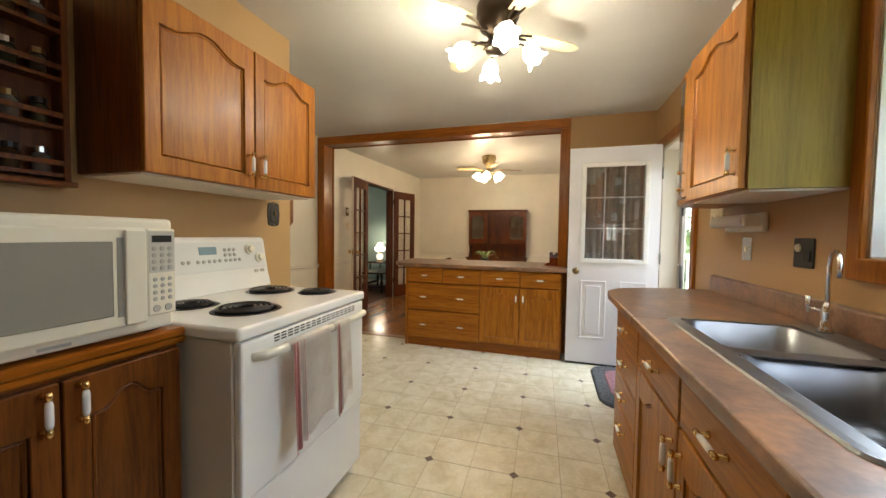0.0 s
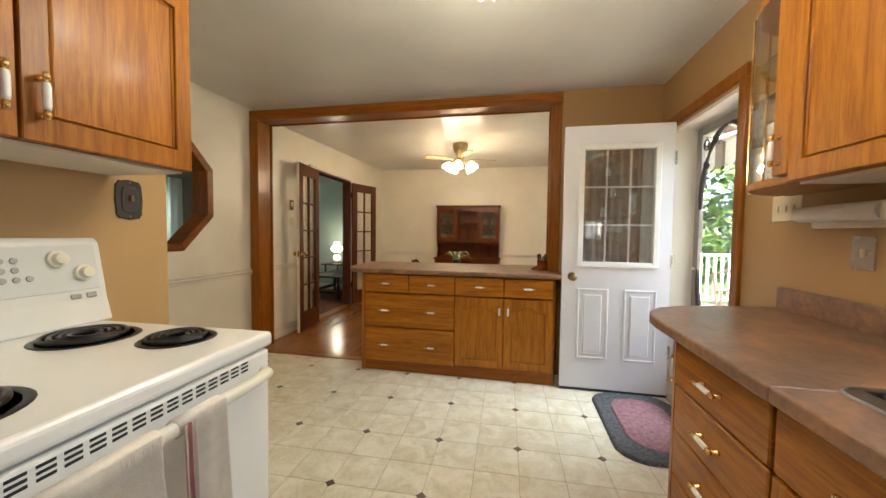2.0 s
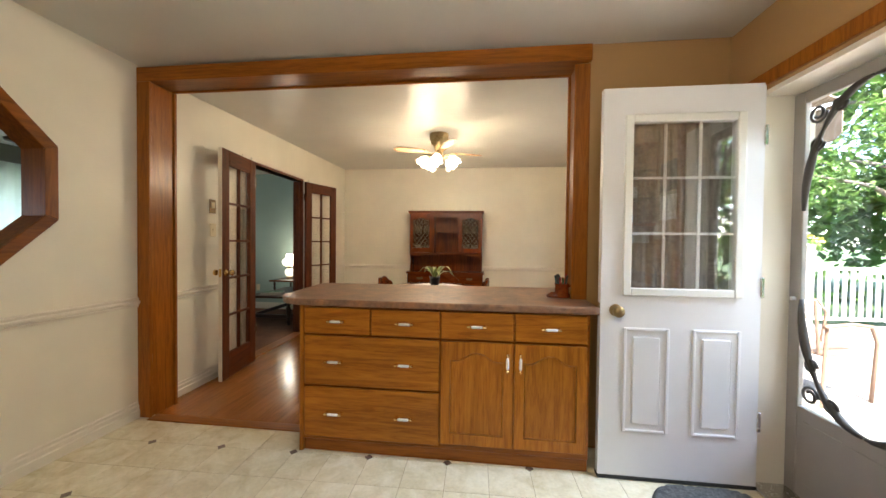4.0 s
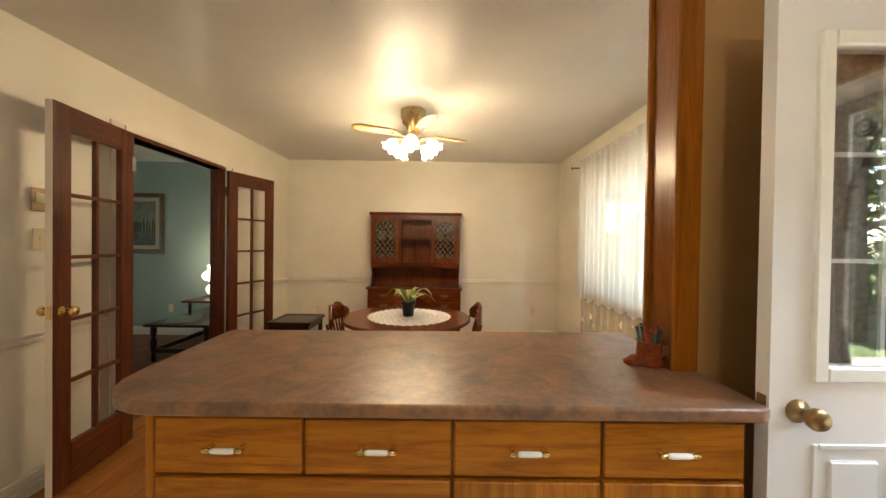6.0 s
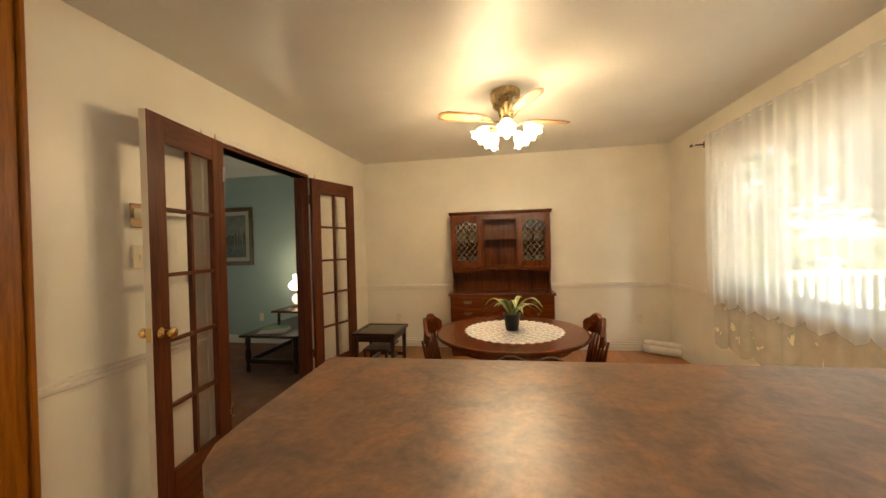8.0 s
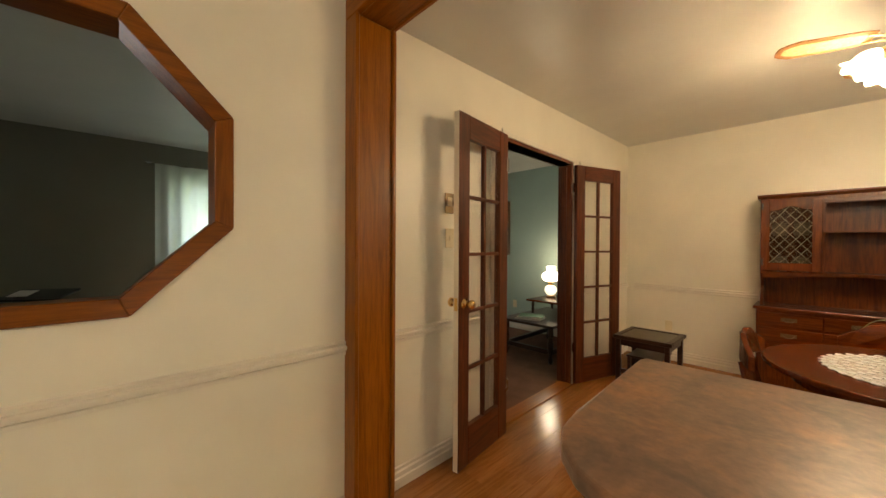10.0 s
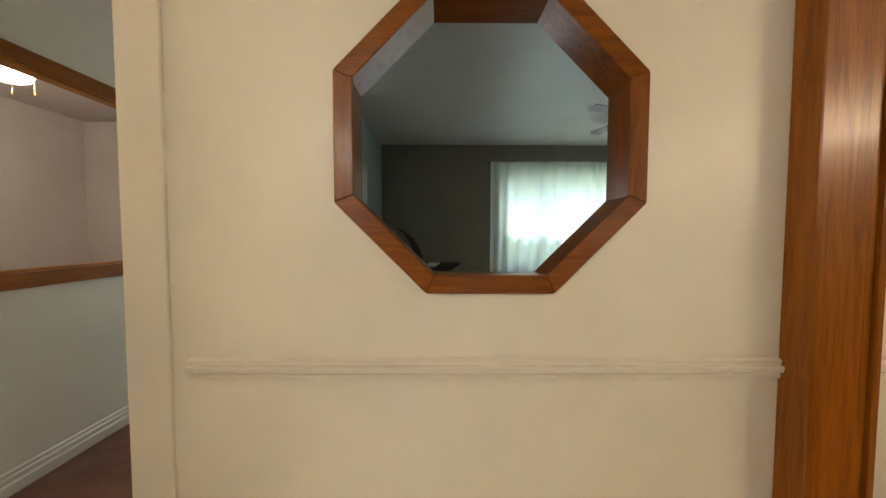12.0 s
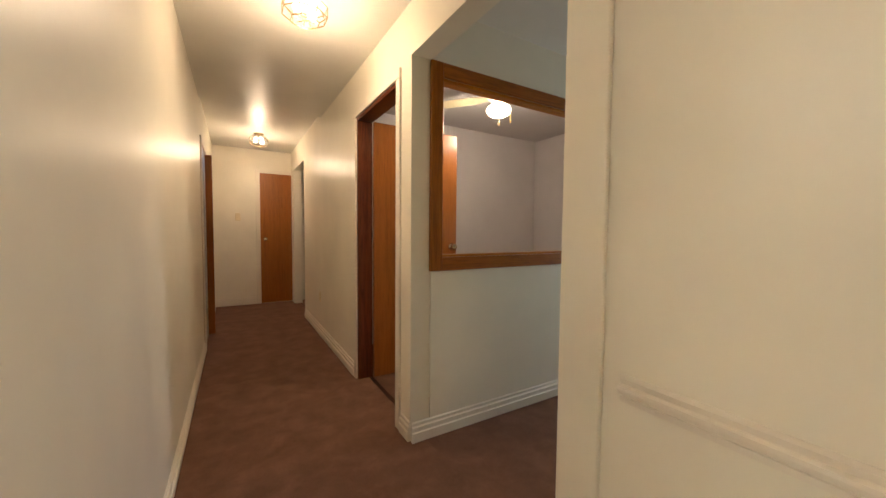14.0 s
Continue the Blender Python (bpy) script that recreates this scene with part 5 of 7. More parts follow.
part("dial", lathe([(0.0, 0), (0.016, 0), (0.015, 0.006), (0.0, 0.007)], 16, pose(0, 0, 0, 0, -90)), IVORY, d)
wall_plate("power_outlet", N_WALL(0.715, 0.395), 0.07, 0.115, IVORY, "ivory outlet low on the dining room wall", [(0, 0.022, 0.032, 0.028), (0, -0.022, 0.032, 0.028)], None, "outlet")
wall_plate("power_outlet", N_WALL(-2.33, 0.385), 0.07, 0.115, IVORY, "ivory outlet low on the dining room wall", [(0, 0.022, 0.032, 0.028), (0, -0.022, 0.032, 0.028)], None, "outlet")
wall_plate("power_outlet", pose(-4.42, YN - 0.006, 0.38), 0.07, 0.115, IVORY, "ivory outlet low on the teal wall", [(0, 0.022, 0.032, 0.028), (0, -0.022, 0.032, 0.028)], None, "outlet")
wall_plate("light_switch", W_WALL(4.93, 1.326), 0.07, 0.115, IVORY, "ivory light switch by the french doors", [(0, 0, 0.012, 0.026)])
wall_plate("thermostat", W_WALL(4.925, 1.533), 0.075, 0.12, DARKBRONZE, "bronze thermostat on the cream wall", [(0, 0.01, 0.04, 0.05)], IVORY, "thermostat")
def ornate_switch():
    """A cast plate with a scrolled outline, facing +x."""
    top = thing("light_switch", label="ornate dark bronze switch plate on the ochre wall", category="switch")
    top.matrix_world = W_WALL(2.20, 1.326, -1.484)
    n = 40
    edge = []
    for i in range(n):
        a = 2 * math.pi * i / n
        k = 0.86 + 0.035 * math.cos(12 * a)
        edge.append((0.054 * k * math.copysign(abs(math.cos(a)) ** 0.42, math.cos(a)), 0.082 * k * math.copysign(abs(math.sin(a)) ** 0.42, math.sin(a))))
    plate = part("plate", prism(edge, "y", -0.007, 0, 0.002, 1), IRON, top)
    part("raised_field", prism([(px * 0.62, pz * 0.66) for px, pz in edge], "y", -0.011, -0.006, 0.002, 1), IRON, plate)
    part("toggle", boxes((-0.006, 0.006, -0.022, -0.010, -0.006, 0.016), bevel=0.002), OLDBRASS, top)
    for z in (-0.062, 0.062):
        part("screw", lathe([(0.0, 0), (0.005, 0), (0.004, 0.002), (0.0, 0.0025)], 10, pose(0, -0.007, z, 90)), OLDBRASS, top)


ornate_switch()
wall_plate("light_switch", pose(-1.92, -3.563, 1.40, 0, 0, 180), 0.07, 0.115, IVORY, "ivory light switch at the hall's end", [(0, 0, 0.012, 0.026)])
wall_plate("power_outlet", W_WALL(-1.30, 0.44), 0.07, 0.115, IVORY, "ivory outlet low on the hall wall", [(0, 0.022, 0.032, 0.028), (0, -0.022, 0.032, 0.028)], None, "outlet")


def towel_holder():
    top = thing("paper_towel_holder", 1.04, 2.56, 1.30, label="white plastic paper towel holder with a roll on the wall", category="holder")
    wpart("bracket", boxes((1.045, 1.069, 2.42, 2.785, 1.252, 1.340), bevel=0.006), PLASTIC, top)
    for ya in (2.425, 2.765):
        wpart("arm", boxes((0.975, 1.046, ya, ya + 0.015, 1.275, 1.330), bevel=0.004), PLASTIC, top)
    wpart("roll", lathe([(0.0, 0), (0.030, 0), (0.030, 0.322), (0.0, 0.322)], 20, pose(0.995, 2.4415, 1.303, -90)), PAPER, top, smooth=False)


PAPER = plain("white paper", (0.80, 0.78, 0.74), 0.8, 0.03)
towel_holder()


def calendar():
    top = thing("wall_calendar", XR - 0.006, 3.09, 1.42, label="wall calendar with a dark food picture hanging by the back door", category="calendar")
    c = XR - 0.004
    wpart("page", boxes((c - 0.002, c, 2.965, 3.205, 1.43, 1.645)), PAPER, top)
    wpart("picture", boxes((c - 0.002, c, 2.965, 3.205, 1.649, 1.875)), FOOD, top, "dark picture of a plate of food")
    wpart("plate", lathe([(0.0, 0.0), (0.075, 0.0), (0.075, 0.001), (0.0, 0.001)], 24, pose(c - 0.002, 3.05, 1.76, 0, -90)), FOOD2, top)
    for r in range(5):
        for k in range(6):
            wpart("mark", boxes((c - 0.003, c - 0.0021, 2.985 + k * 0.036, 2.997 + k * 0.036, 1.455 + r * 0.031, 1.462 + r * 0.031)), GREYPLASTIC, top)
    wpart("header", boxes((c - 0.003, c - 0.0021, 2.97, 3.20, 1.62, 1.643)), SAGE, top)


FOOD = mottled("dark printed picture", ((0.012, 0.010, 0.009), (0.03, 0.02, 0.015), (0.06, 0.04, 0.03)), (20.0, 90.0), 0.35)
FOOD2 = mottled("printed food", ((0.16, 0.03, 0.02), (0.30, 0.16, 0.06), (0.10, 0.15, 0.03)), (45.0, 160.0), 0.35)
SAGE = plain("sage print", (0.40, 0.42, 0.28), 0.5)
calendar()


def kitchen_window():
    top = thing("kitchen_window", 1.10, 1.3, 1.08, label="white framed kitchen window with an oak casing over the sink", category="window")
    wpart("casing", boxes((XR - 0.02, XR + 0.002, 1.90, 1.954, 1.09, 2.19), (XR - 0.02, XR + 0.002, 0.675, 0.75, 1.09, 2.19), (XR - 0.02, XR + 0.002, 0.75, 1.90, 2.12, 2.19), (XR - 0.03, XR + 0.002, 0.75, 1.90, 1.09, 1.16), bevel=0.004), TRIM_Z, top)
    wpart("sash", boxes((1.17, 1.21, 0.755, 0.80, 1.16, 2.12), (1.17, 1.21, 1.85, 1.895, 1.16, 2.12), (1.17, 1.21, 0.80, 1.85, 2.07, 2.12), (1.17, 1.21, 0.80, 1.85, 1.16, 1.21), (1.17, 1.21, 1.30, 1.345, 1.21, 2.07), bevel=0.004), WHITE, top)
    wpart("lining", boxes((1.075, 1.17, 1.893, 1.899, 1.165, 2.115), (1.075, 1.17, 0.751, 0.757, 1.165, 2.115), (1.075, 1.17, 0.757, 1.893, 1.161, 1.167)), WHITE, top)
    for ya, yb in ((0.80, 1.30), (1.345, 1.85)):
        g = wpart("pane", boxes((1.188, 1.192, ya, yb, 1.21, 2.07)), PANE, top)
        g.visible_shadow = False
    b = thing("green_bottle", 1.12, 1.80, 1.167, label="small green bottle on the window sill", category="bottle")
    part("bottle", lathe([(0.0, 0), (0.022, 0), (0.024, 0.01), (0.024, 0.07), (0.010, 0.09), (0.010, 0.11), (0.0, 0.112)], 14), plain("green glass", (0.03, 0.16, 0.07), 0.1), b, smooth=True)


kitchen_window()


def door_mat():
    top = thing("door_mat", 0.77, 3.57, 0, label="grey shaggy mat with a dusty pink centre by the back door", category="rug")
    for nm, x0, x1, y0, y1, z, m in (("border", 0.50, 1.04, 3.14, 4.0, 0.018, SHAG_GREY), ("centre", 0.595, 0.955, 3.245, 3.90, 0.024, SHAG_PINK)):
        bm = bmesh.new()
        nx, ny = 46, 70
        xm, ym, hw, hl, rc = (x0 + x1) / 2, (y0 + y1) / 2, (x1 - x0) / 2, (y1 - y0) / 2, 0.16
        g = []
        for j in range(ny + 1):
            row = []
            for i in range(nx + 1):
                u, v = i / nx, j / ny
                e = min(u * nx, v * ny, (1 - u) * nx, (1 - v) * ny)
                p = Vector((x0 + (x1 - x0) * u, y0 + (y1 - y0) * v, 0))
                ax, ay = abs(p.x - xm) - (hw - rc), abs(p.y - ym) - (hl - rc)
                if ax > 0 and ay > 0 and math.hypot(ax, ay) > 0:
                    k = max(ax, ay) / math.hypot(ax, ay)
                    p.x, p.y = xm + math.copysign(hw - rc + ax * k, p.x - xm), ym + math.copysign(hl - rc + ay * k, p.y - ym)
                h = 0.002 if e < 0.5 else z + 0.006 * noise.noise(p * 60) + 0.004 * noise.noise(p * 150)
                row.append(bm.verts.new((p.x + 0.004 * noise.noise(p * 40), p.y + 0.004 * noise.noise(p * 43), h)))
            g.append(row)
        for j in range(ny):
            for i in range(nx):
                bm.faces.new((g[j][i], g[j][i + 1], g[j + 1][i + 1], g[j + 1][i]))
        wpart(nm, bm, m, top, smooth=True)


SHAG_GREY = mottled("grey shag", ((0.05, 0.05, 0.052), (0.09, 0.09, 0.092), (0.14, 0.14, 0.14)), (60.0, 420.0), 0.95, 0, 0.4, 0.9)
SHAG_PINK = mottled("pink shag", ((0.20, 0.09, 0.10), (0.29, 0.14, 0.15), (0.36, 0.19, 0.20)), (40.0, 420.0), 0.95, 0, 0.4, 0.9)
door_mat()
# ---- lamps ----
def tulip(r=0.052, h=0.105, lobes=6):
    """A frosted tulip shade opening along -z, its neck at the origin."""
    bm = bmesh.new()
    seg = 30
    prof = [(0.016, 0), (0.026, -0.012), (0.044, -0.035), (0.050, -0.060), (0.046, -0.080), (0.058, -0.100), (0.066, -0.108)]
    rings = []
    for j, (pr, pz) in enumerate(prof):
        k = max(0, j - 3) / 3
        rings.append([bm.verts.new(((pr + 0.008 * k * math.cos(lobes * a)) * math.cos(a), (pr + 0.008 * k * math.cos(lobes * a)) * math.sin(a), pz - 0.008 * k * math.cos(lobes * a))) for a in (2 * math.pi * i / seg for i in range(seg))])
    for p, q in zip(rings, rings[1:]):
        for i in range(seg):
            bm.faces.new((p[i], p[(i + 1) % seg], q[(i + 1) % seg], q[i]))
    bm.faces.new(rings[0])
    bmesh.ops.recalc_face_normals(bm, faces=bm.faces)
    return bm


def ceiling_fan(x, y, zc, angle, body_mat, blade_mat, blade_edge, shades, watts, label, drop=0.17, shade_angle=30, inset=None, size=1.4, count=4, reach=0.118, warmth=(1, 0.85, 0.66), rise=0.045):
    top = thing("ceiling_fan", x, y, zc - drop - 0.17, label=label, category="fan")
    Z = drop + 0.17
    low = Z - drop
    part("motor_housing", lathe([(0.0, Z), (0.105, Z), (0.112, Z - 0.01), (0.112, Z - 0.07), (0.10, Z - 0.085), (0.095, Z - 0.12), (0.06, Z - 0.145), (0.05, low), (0.0, low)], 28), body_mat, top, smooth=True)
    part("switch_cup", lathe([(0.0, Z - drop), (0.035, Z - drop), (0.045, Z - drop - 0.015), (0.045, Z - drop - 0.05), (0.065, Z - drop - 0.06), (0.06, Z - drop - 0.075), (0.02, Z - drop - 0.09), (0.0, Z - drop - 0.10)], 20), body_mat, top, smooth=True)
    zb = Z - drop + rise
    for i in range(4):
        m = pose(0, 0, zb, 0, 0, angle + 90 * i) @ pose(0, 0, 0, 9)
        outline = [(0.17, -0.045), (0.24, -0.058), (0.46, -0.066), (0.50, -0.05), (0.525, -0.03), (0.53, 0.0), (0.525, 0.03), (0.50, 0.05), (0.46, 0.066), (0.24, 0.058), (0.17, 0.045)]
        b = part("blade", moved(prism(outline, "z", -0.003, 0.003), m), blade_edge, top)
        if inset:
            inn = [(px * 0.86 + 0.05, py * 0.66) for px, py in outline]
            part("cane_panel", moved(prism(inn, "z", -0.0042, 0.0042), m), inset, b)
        part("blade_arm", moved(join(tube([(0.06, 0, -0.02), (0.10, 0, -0.028), (0.14, 0.02, -0.012), (0.20, 0.03, -0.006)], 0.006, 6), tube([(0.10, 0, -0.028), (0.14, -0.02, -0.012), (0.20, -0.03, -0.006)], 0.006, 6)), m), body_mat, b)
    zl = Z - drop - (0.055 if size > 1 else 0.03)
    for i in range(count):
        a = radians(shade_angle + 360 / count * i)
        m = pose(0, 0, 0, 0, 0, math.degrees(a))
        arm = part("lamp_arm", moved(tube([(0.03, 0, zl), (0.07, 0, zl - 0.014), (reach * 0.85, 0, zl - 0.002), (reach, 0, zl - 0.012)], 0.006, 8), m), body_mat, top)
        tilt = m @ Matrix.Translation((reach, 0, zl - 0.012)) @ pose(0, 0, 0, 0, -42) @ Matrix.Scale(size, 4)
        part("shade", moved(tulip(), tilt), shades, arm, "frosted tulip glass shade", True)
    for i in range(count):
        p = pose(x, y, zc - drop - 0.17, 0, 0, shade_angle + 360 / count * i) @ Vector((0.26, 0, zl - 0.215))
        bulb(p.x, p.y, p.z, watts / count, 0.03, warmth)
    return top


DARKEST = wood("near-black wood", (0.022, 0.008, 0.005), (0.05, 0.018, 0.010), "x", 0.3)
CANE = mottled("woven cane", ((0.42, 0.30, 0.14), (0.55, 0.42, 0.22), (0.62, 0.50, 0.30)), (90.0, 300.0), 0.6)
BLADEWOOD = wood("fan blade oak", (0.22, 0.09, 0.02), (0.36, 0.17, 0.05), "x", 0.35)
BLADECREAM = plain("cream fan blade", (0.72, 0.62, 0.42), 0.4)
FANBRASS = metal("antique fan brass", (0.46, 0.34, 0.17), 0.28)
BRONZE = metal("dark bronze", (0.10, 0.075, 0.055), 0.35)
ceiling_fan(-0.17, 2.36, KC, 40, BRONZE, BLADECREAM, BLADECREAM, BULBGLASS, 2.05, "dark bronze ceiling fan with four lit tulip shades", 0.165, 20, None, 0.95, 4, 0.15, (1, 0.93, 0.74))
ceiling_fan(-0.86, 6.18, DC, 22, FANBRASS, CANE, BLADEWOOD, BULBGLASS, 3.0, "antique brass ceiling fan with cane blades and lit tulip shades", 0.21, 270, CANE, 1.02, 5, 0.145, (1, 0.78, 0.50), -0.005)


def room_fan():
    x, y = -3.80, 0.49
    top = thing("ceiling_fan", x, y, 2.135, label="white ceiling fan with one lit glass globe", category="fan")
    part("motor_housing", lathe([(0.0, 0.29), (0.10, 0.29), (0.11, 0.20), (0.07, 0.16), (0.05, 0.15), (0.0, 0.15)], 24), WHITE, top, smooth=True)
    for i in range(5):
        m = pose(0, 0, 0.19, 0, 0, 20 + 72 * i) @ pose(0, 0, 0, 9)
        part("blade", moved(prism([(0.10, -0.03), (0.2, -0.055), (0.5, -0.06), (0.53, 0), (0.5, 0.06), (0.2, 0.055), (0.10, 0.03)], "z", -0.003, 0.003), m), BLADECREAM, top)
    part("shade", lathe([(0.03, 0.15), (0.05, 0.14), (0.095, 0.11), (0.105, 0.085), (0.09, 0.055), (0.05, 0.035), (0.0, 0.03)], 24), BULBGLASS, top, "lit white glass globe", True)
    for dx, l in ((0.06, 0.10), (-0.06, 0.06)):
        part("pull_chain", join(tube([(dx, 0.08, 0.10), (dx, 0.08, 0.05 - l)], 0.0025, 6), lathe([(0.0, 0.03 - l), (0.006, 0.035 - l), (0.006, 0.05 - l), (0.0, 0.055 - l)], 8, pose(dx, 0.08, 0))), BRASS, top)
    bulb(x, y, 2.11, 1.0, 0.05)


room_fan()


def living_fan():
    top = thing("ceiling_fan", -4.9, 5.05, 2.18, label="dark unlit ceiling fan in the living room", category="fan")
    part("motor_housing", lathe([(0.0, 0.26), (0.10, 0.26), (0.11, 0.17), (0.06, 0.12), (0.05, 0.05), (0.09, 0.03), (0.08, 0.0), (0.0, -0.02)], 24), BRONZE, top, smooth=True)
    for i in range(4):
        m = pose(0, 0, 0.16, 0, 0, -70 + 90 * i) @ pose(0, 0, 0, 9)
        part("blade", moved(prism([(0.10, -0.03), (0.2, -0.055), (0.62, -0.06), (0.66, 0), (0.62, 0.06), (0.2, 0.055), (0.10, 0.03)], "z", -0.003, 0.003), m), DARKEST, top)


living_fan()


def hall_light(x, y):
    top = thing("hall_light", x, y, HC - 0.16, label="lit brass cage ceiling light with clear faceted glass", category="lamp", group="hall ceiling lights")
    part("canopy", lathe([(0.0, 0.16), (0.06, 0.16), (0.065, 0.15), (0.03, 0.135), (0.012, 0.125), (0.0, 0.125)], 20), OLDBRASS, top, smooth=True)
    corners = [(math.cos(radians(22.5 + 45 * i)), math.sin(radians(22.5 + 45 * i))) for i in range(8)]
    for r, z in ((0.085, 0.118), (0.118, 0.085), (0.118, 0.03), (0.075, 0.0)):
        part("cage_ring", tube([(r * a, r * b, z) for a, b in corners], 0.003, 6, True), OLDBRASS, top)
    for a, b in corners:
        part("cage_wire", tube([(0.085 * a, 0.085 * b, 0.118), (0.118 * a, 0.118 * b, 0.085), (0.118 * a, 0.118 * b, 0.03), (0.075 * a, 0.075 * b, 0.0)], 0.0025, 6), OLDBRASS, top)
    g = part("glass", lathe([(0.080, 0.116), (0.115, 0.084), (0.115, 0.031), (0.072, 0.002)], 8, pose(0, 0, 0, 0, 0, 22.5)), PANE, top)
    g.visible_shadow = False
    for dx in (-0.04, 0.04):
        part("bulb", lathe([(0.0, 0.02), (0.02, 0.026), (0.026, 0.045), (0.018, 0.07), (0.012, 0.095), (0.0, 0.10)], 14, pose(dx, 0.02 * (1 if dx > 0 else -1), 0.01)), HALLBULB, top, "lit frosted bulb", True)
    part("starburst", join(*[tube([(0, 0, 0.006), (0.05 * math.cos(radians(45 * i)), 0.05 * math.sin(radians(45 * i)), 0.004)], 0.002, 5) for i in range(8)]), OLDBRASS, top)
    bulb(x, y, HC - 0.32, 0.85, 0.06, (1, 0.75, 0.49))


HALLBULB = glow("lit bulb", (1.0, 0.86, 0.64), 0.7)
hall_light(-2.21, 0.78)
hall_light(-2.17, -2.50)
s = thing("smoke_alarm", -2.135, -0.50, HC - 0.035, label="yellowed round smoke alarm on the hall ceiling", category="alarm")
part("case", lathe([(0.0, 0.035), (0.07, 0.035), (0.068, 0.012), (0.055, 0.002), (0.0, 0.0)], 24), IVORY, s)


# ---- dining room ----
DULLBRASS = metal("dull dark brass", (0.13, 0.085, 0.04), 0.45)


def hutch():
    top = thing("hutch", -0.945, 7.86, 0, label="dark maple hutch with two lattice-glass doors and drawers", category="hutch")
    x0, x1 = -1.575, -0.318
    base = wpart("base_cabinet", boxes((x0 + 0.02, x1 - 0.02, 7.66, 8.045, 0.05, 0.735), bevel=0.003), DARK_X, top)
    wpart("plinth", boxes((x0 + 0.03, x1 - 0.03, 7.675, 8.04, 0.0, 0.05)), DARK_X, top)
    wpart("ledge", boxes((x0, x1, 7.64, 8.048, 0.735, 0.762), bevel=0.006, segments=2), DARK_X, top)
    w3 = (x1 - x0 - 0.08) / 3
    for i in range(3):
        xa = x0 + 0.035 + i * (w3 + 0.005)
        for z, h in ((0.60, 0.115), (0.46, 0.125)):
            d = wpart("drawer", boxes((xa, xa + w3, 7.645, 7.661, z, z + h), bevel=0.004), DARK_X, base)
            wpart("pull", join(tube([(xa + w3 / 2 - 0.035, 7.644, z + h / 2 + 0.006), (xa + w3 / 2 - 0.02, 7.630, z + h / 2 - 0.012), (xa + w3 / 2 + 0.02, 7.630, z + h / 2 - 0.012), (xa + w3 / 2 + 0.035, 7.644, z + h / 2 + 0.006)], 0.004, 6), boxes((xa + w3 / 2 - 0.05, xa + w3 / 2 + 0.05, 7.643, 7.646, z + h / 2 - 0.012, z + h / 2 + 0.02), bevel=0.001)), DULLBRASS, top)
    for i in range(2):
        w2 = (x1 - x0 - 0.08) / 2
        xa = x0 + 0.035 + i * (w2 + 0.01)
        wpart("door", boxes((xa, xa + w2, 7.645, 7.661, 0.08, 0.44), bevel=0.004), DARK_Z, base)
        wpart("door_panel", boxes((xa + 0.06, xa + w2 - 0.06, 7.637, 7.646, 0.14, 0.38), bevel=0.006), DARK_Z, base)
    # open gap with shaped sides
    for sx in (x0 + 0.035, x1 - 0.055):
        wpart("side_bracket", prism([(8.04, 0.762), (7.78, 0.762), (7.80, 0.83), (7.86, 0.93), (7.78, 1.045), (8.04, 1.045)], "x", sx, sx + 0.02), DARK_Z, top)
    wpart("back_panel", boxes((x0 + 0.035, x1 - 0.035, 8.03, 8.042, 0.762, 1.72)), DARK_Z, top)
    u0, u1, yf = x0 + 0.035, x1 - 0.035, 7.76
    wpart("cornice", prism([(8.045, 1.715), (7.755, 1.715), (7.745, 1.725), (7.735, 1.740), (7.735, 1.752), (8.045, 1.752)], "x", u0 - 0.02, u1 + 0.02), DARK_X, top)
    wpart("upper_case", boxes((u0, u0 + 0.02, yf, 8.03, 1.045, 1.715), (u1 - 0.02, u1, yf, 8.03, 1.045, 1.715), (u0 + 0.02, u1 - 0.02, yf, 8.03, 1.045, 1.070), (u0 + 0.02, u1 - 0.02, yf, 8.03, 1.69, 1.715), bevel=0.002), DARK_Z, top)
    dw = 0.385
    xa, xb = u0 + dw, u1 - dw
    wpart("divider", boxes((xa, xa + 0.018, yf, 8.03, 1.07, 1.69)), DARK_Z, top)
    wpart("divider", boxes((xb - 0.018, xb, yf, 8.03, 1.07, 1.69)), DARK_Z, top)
    wpart("shelf", boxes((xa + 0.018, xb - 0.018, yf + 0.01, 8.03, 1.405, 1.42)), DARK_X, top)
    n = 36
    wave = [(xa + 0.018 + (xb - xa - 0.036) * i / n, 1.640 + 0.022 * abs(math.sin(i * math.pi / 6))) for i in range(n + 1)]
    wpart("scalloped_rail", prism(wave + [(xb - 0.018, 1.69), (xa + 0.018, 1.69)], "y", yf - 0.002, yf + 0.014), DARK_X, top)
    wave = [(u0 + 0.02 + (u1 - u0 - 0.04) * i / 60, 1.010 + 0.024 * min(1, 3.2 * max(0, 0.5 - abs(i / 60 - 0.5) - 0.08)) + 0.016 * abs(math.sin(i * math.pi / 5)) * (1 if 10 < i < 50 else 0)) for i in range(61)]
    wpart("apron", prism(wave + [(u1 - 0.02, 1.050), (u0 + 0.02, 1.050)], "y", yf - 0.002, yf + 0.014), DARK_X, top)
    for a, b in ((u0 + 0.004, xa - 0.002), (xb + 0.002, u1 - 0.004)):
        st = 0.058
        za, zb = 1.075, 1.700
        n = 12
        inn = b - a - 2 * st
        pts = [(a + st + inn * i / n, zb - 0.095 + arch(inn * i / n, inn, 0.035)) for i in range(n + 1)]
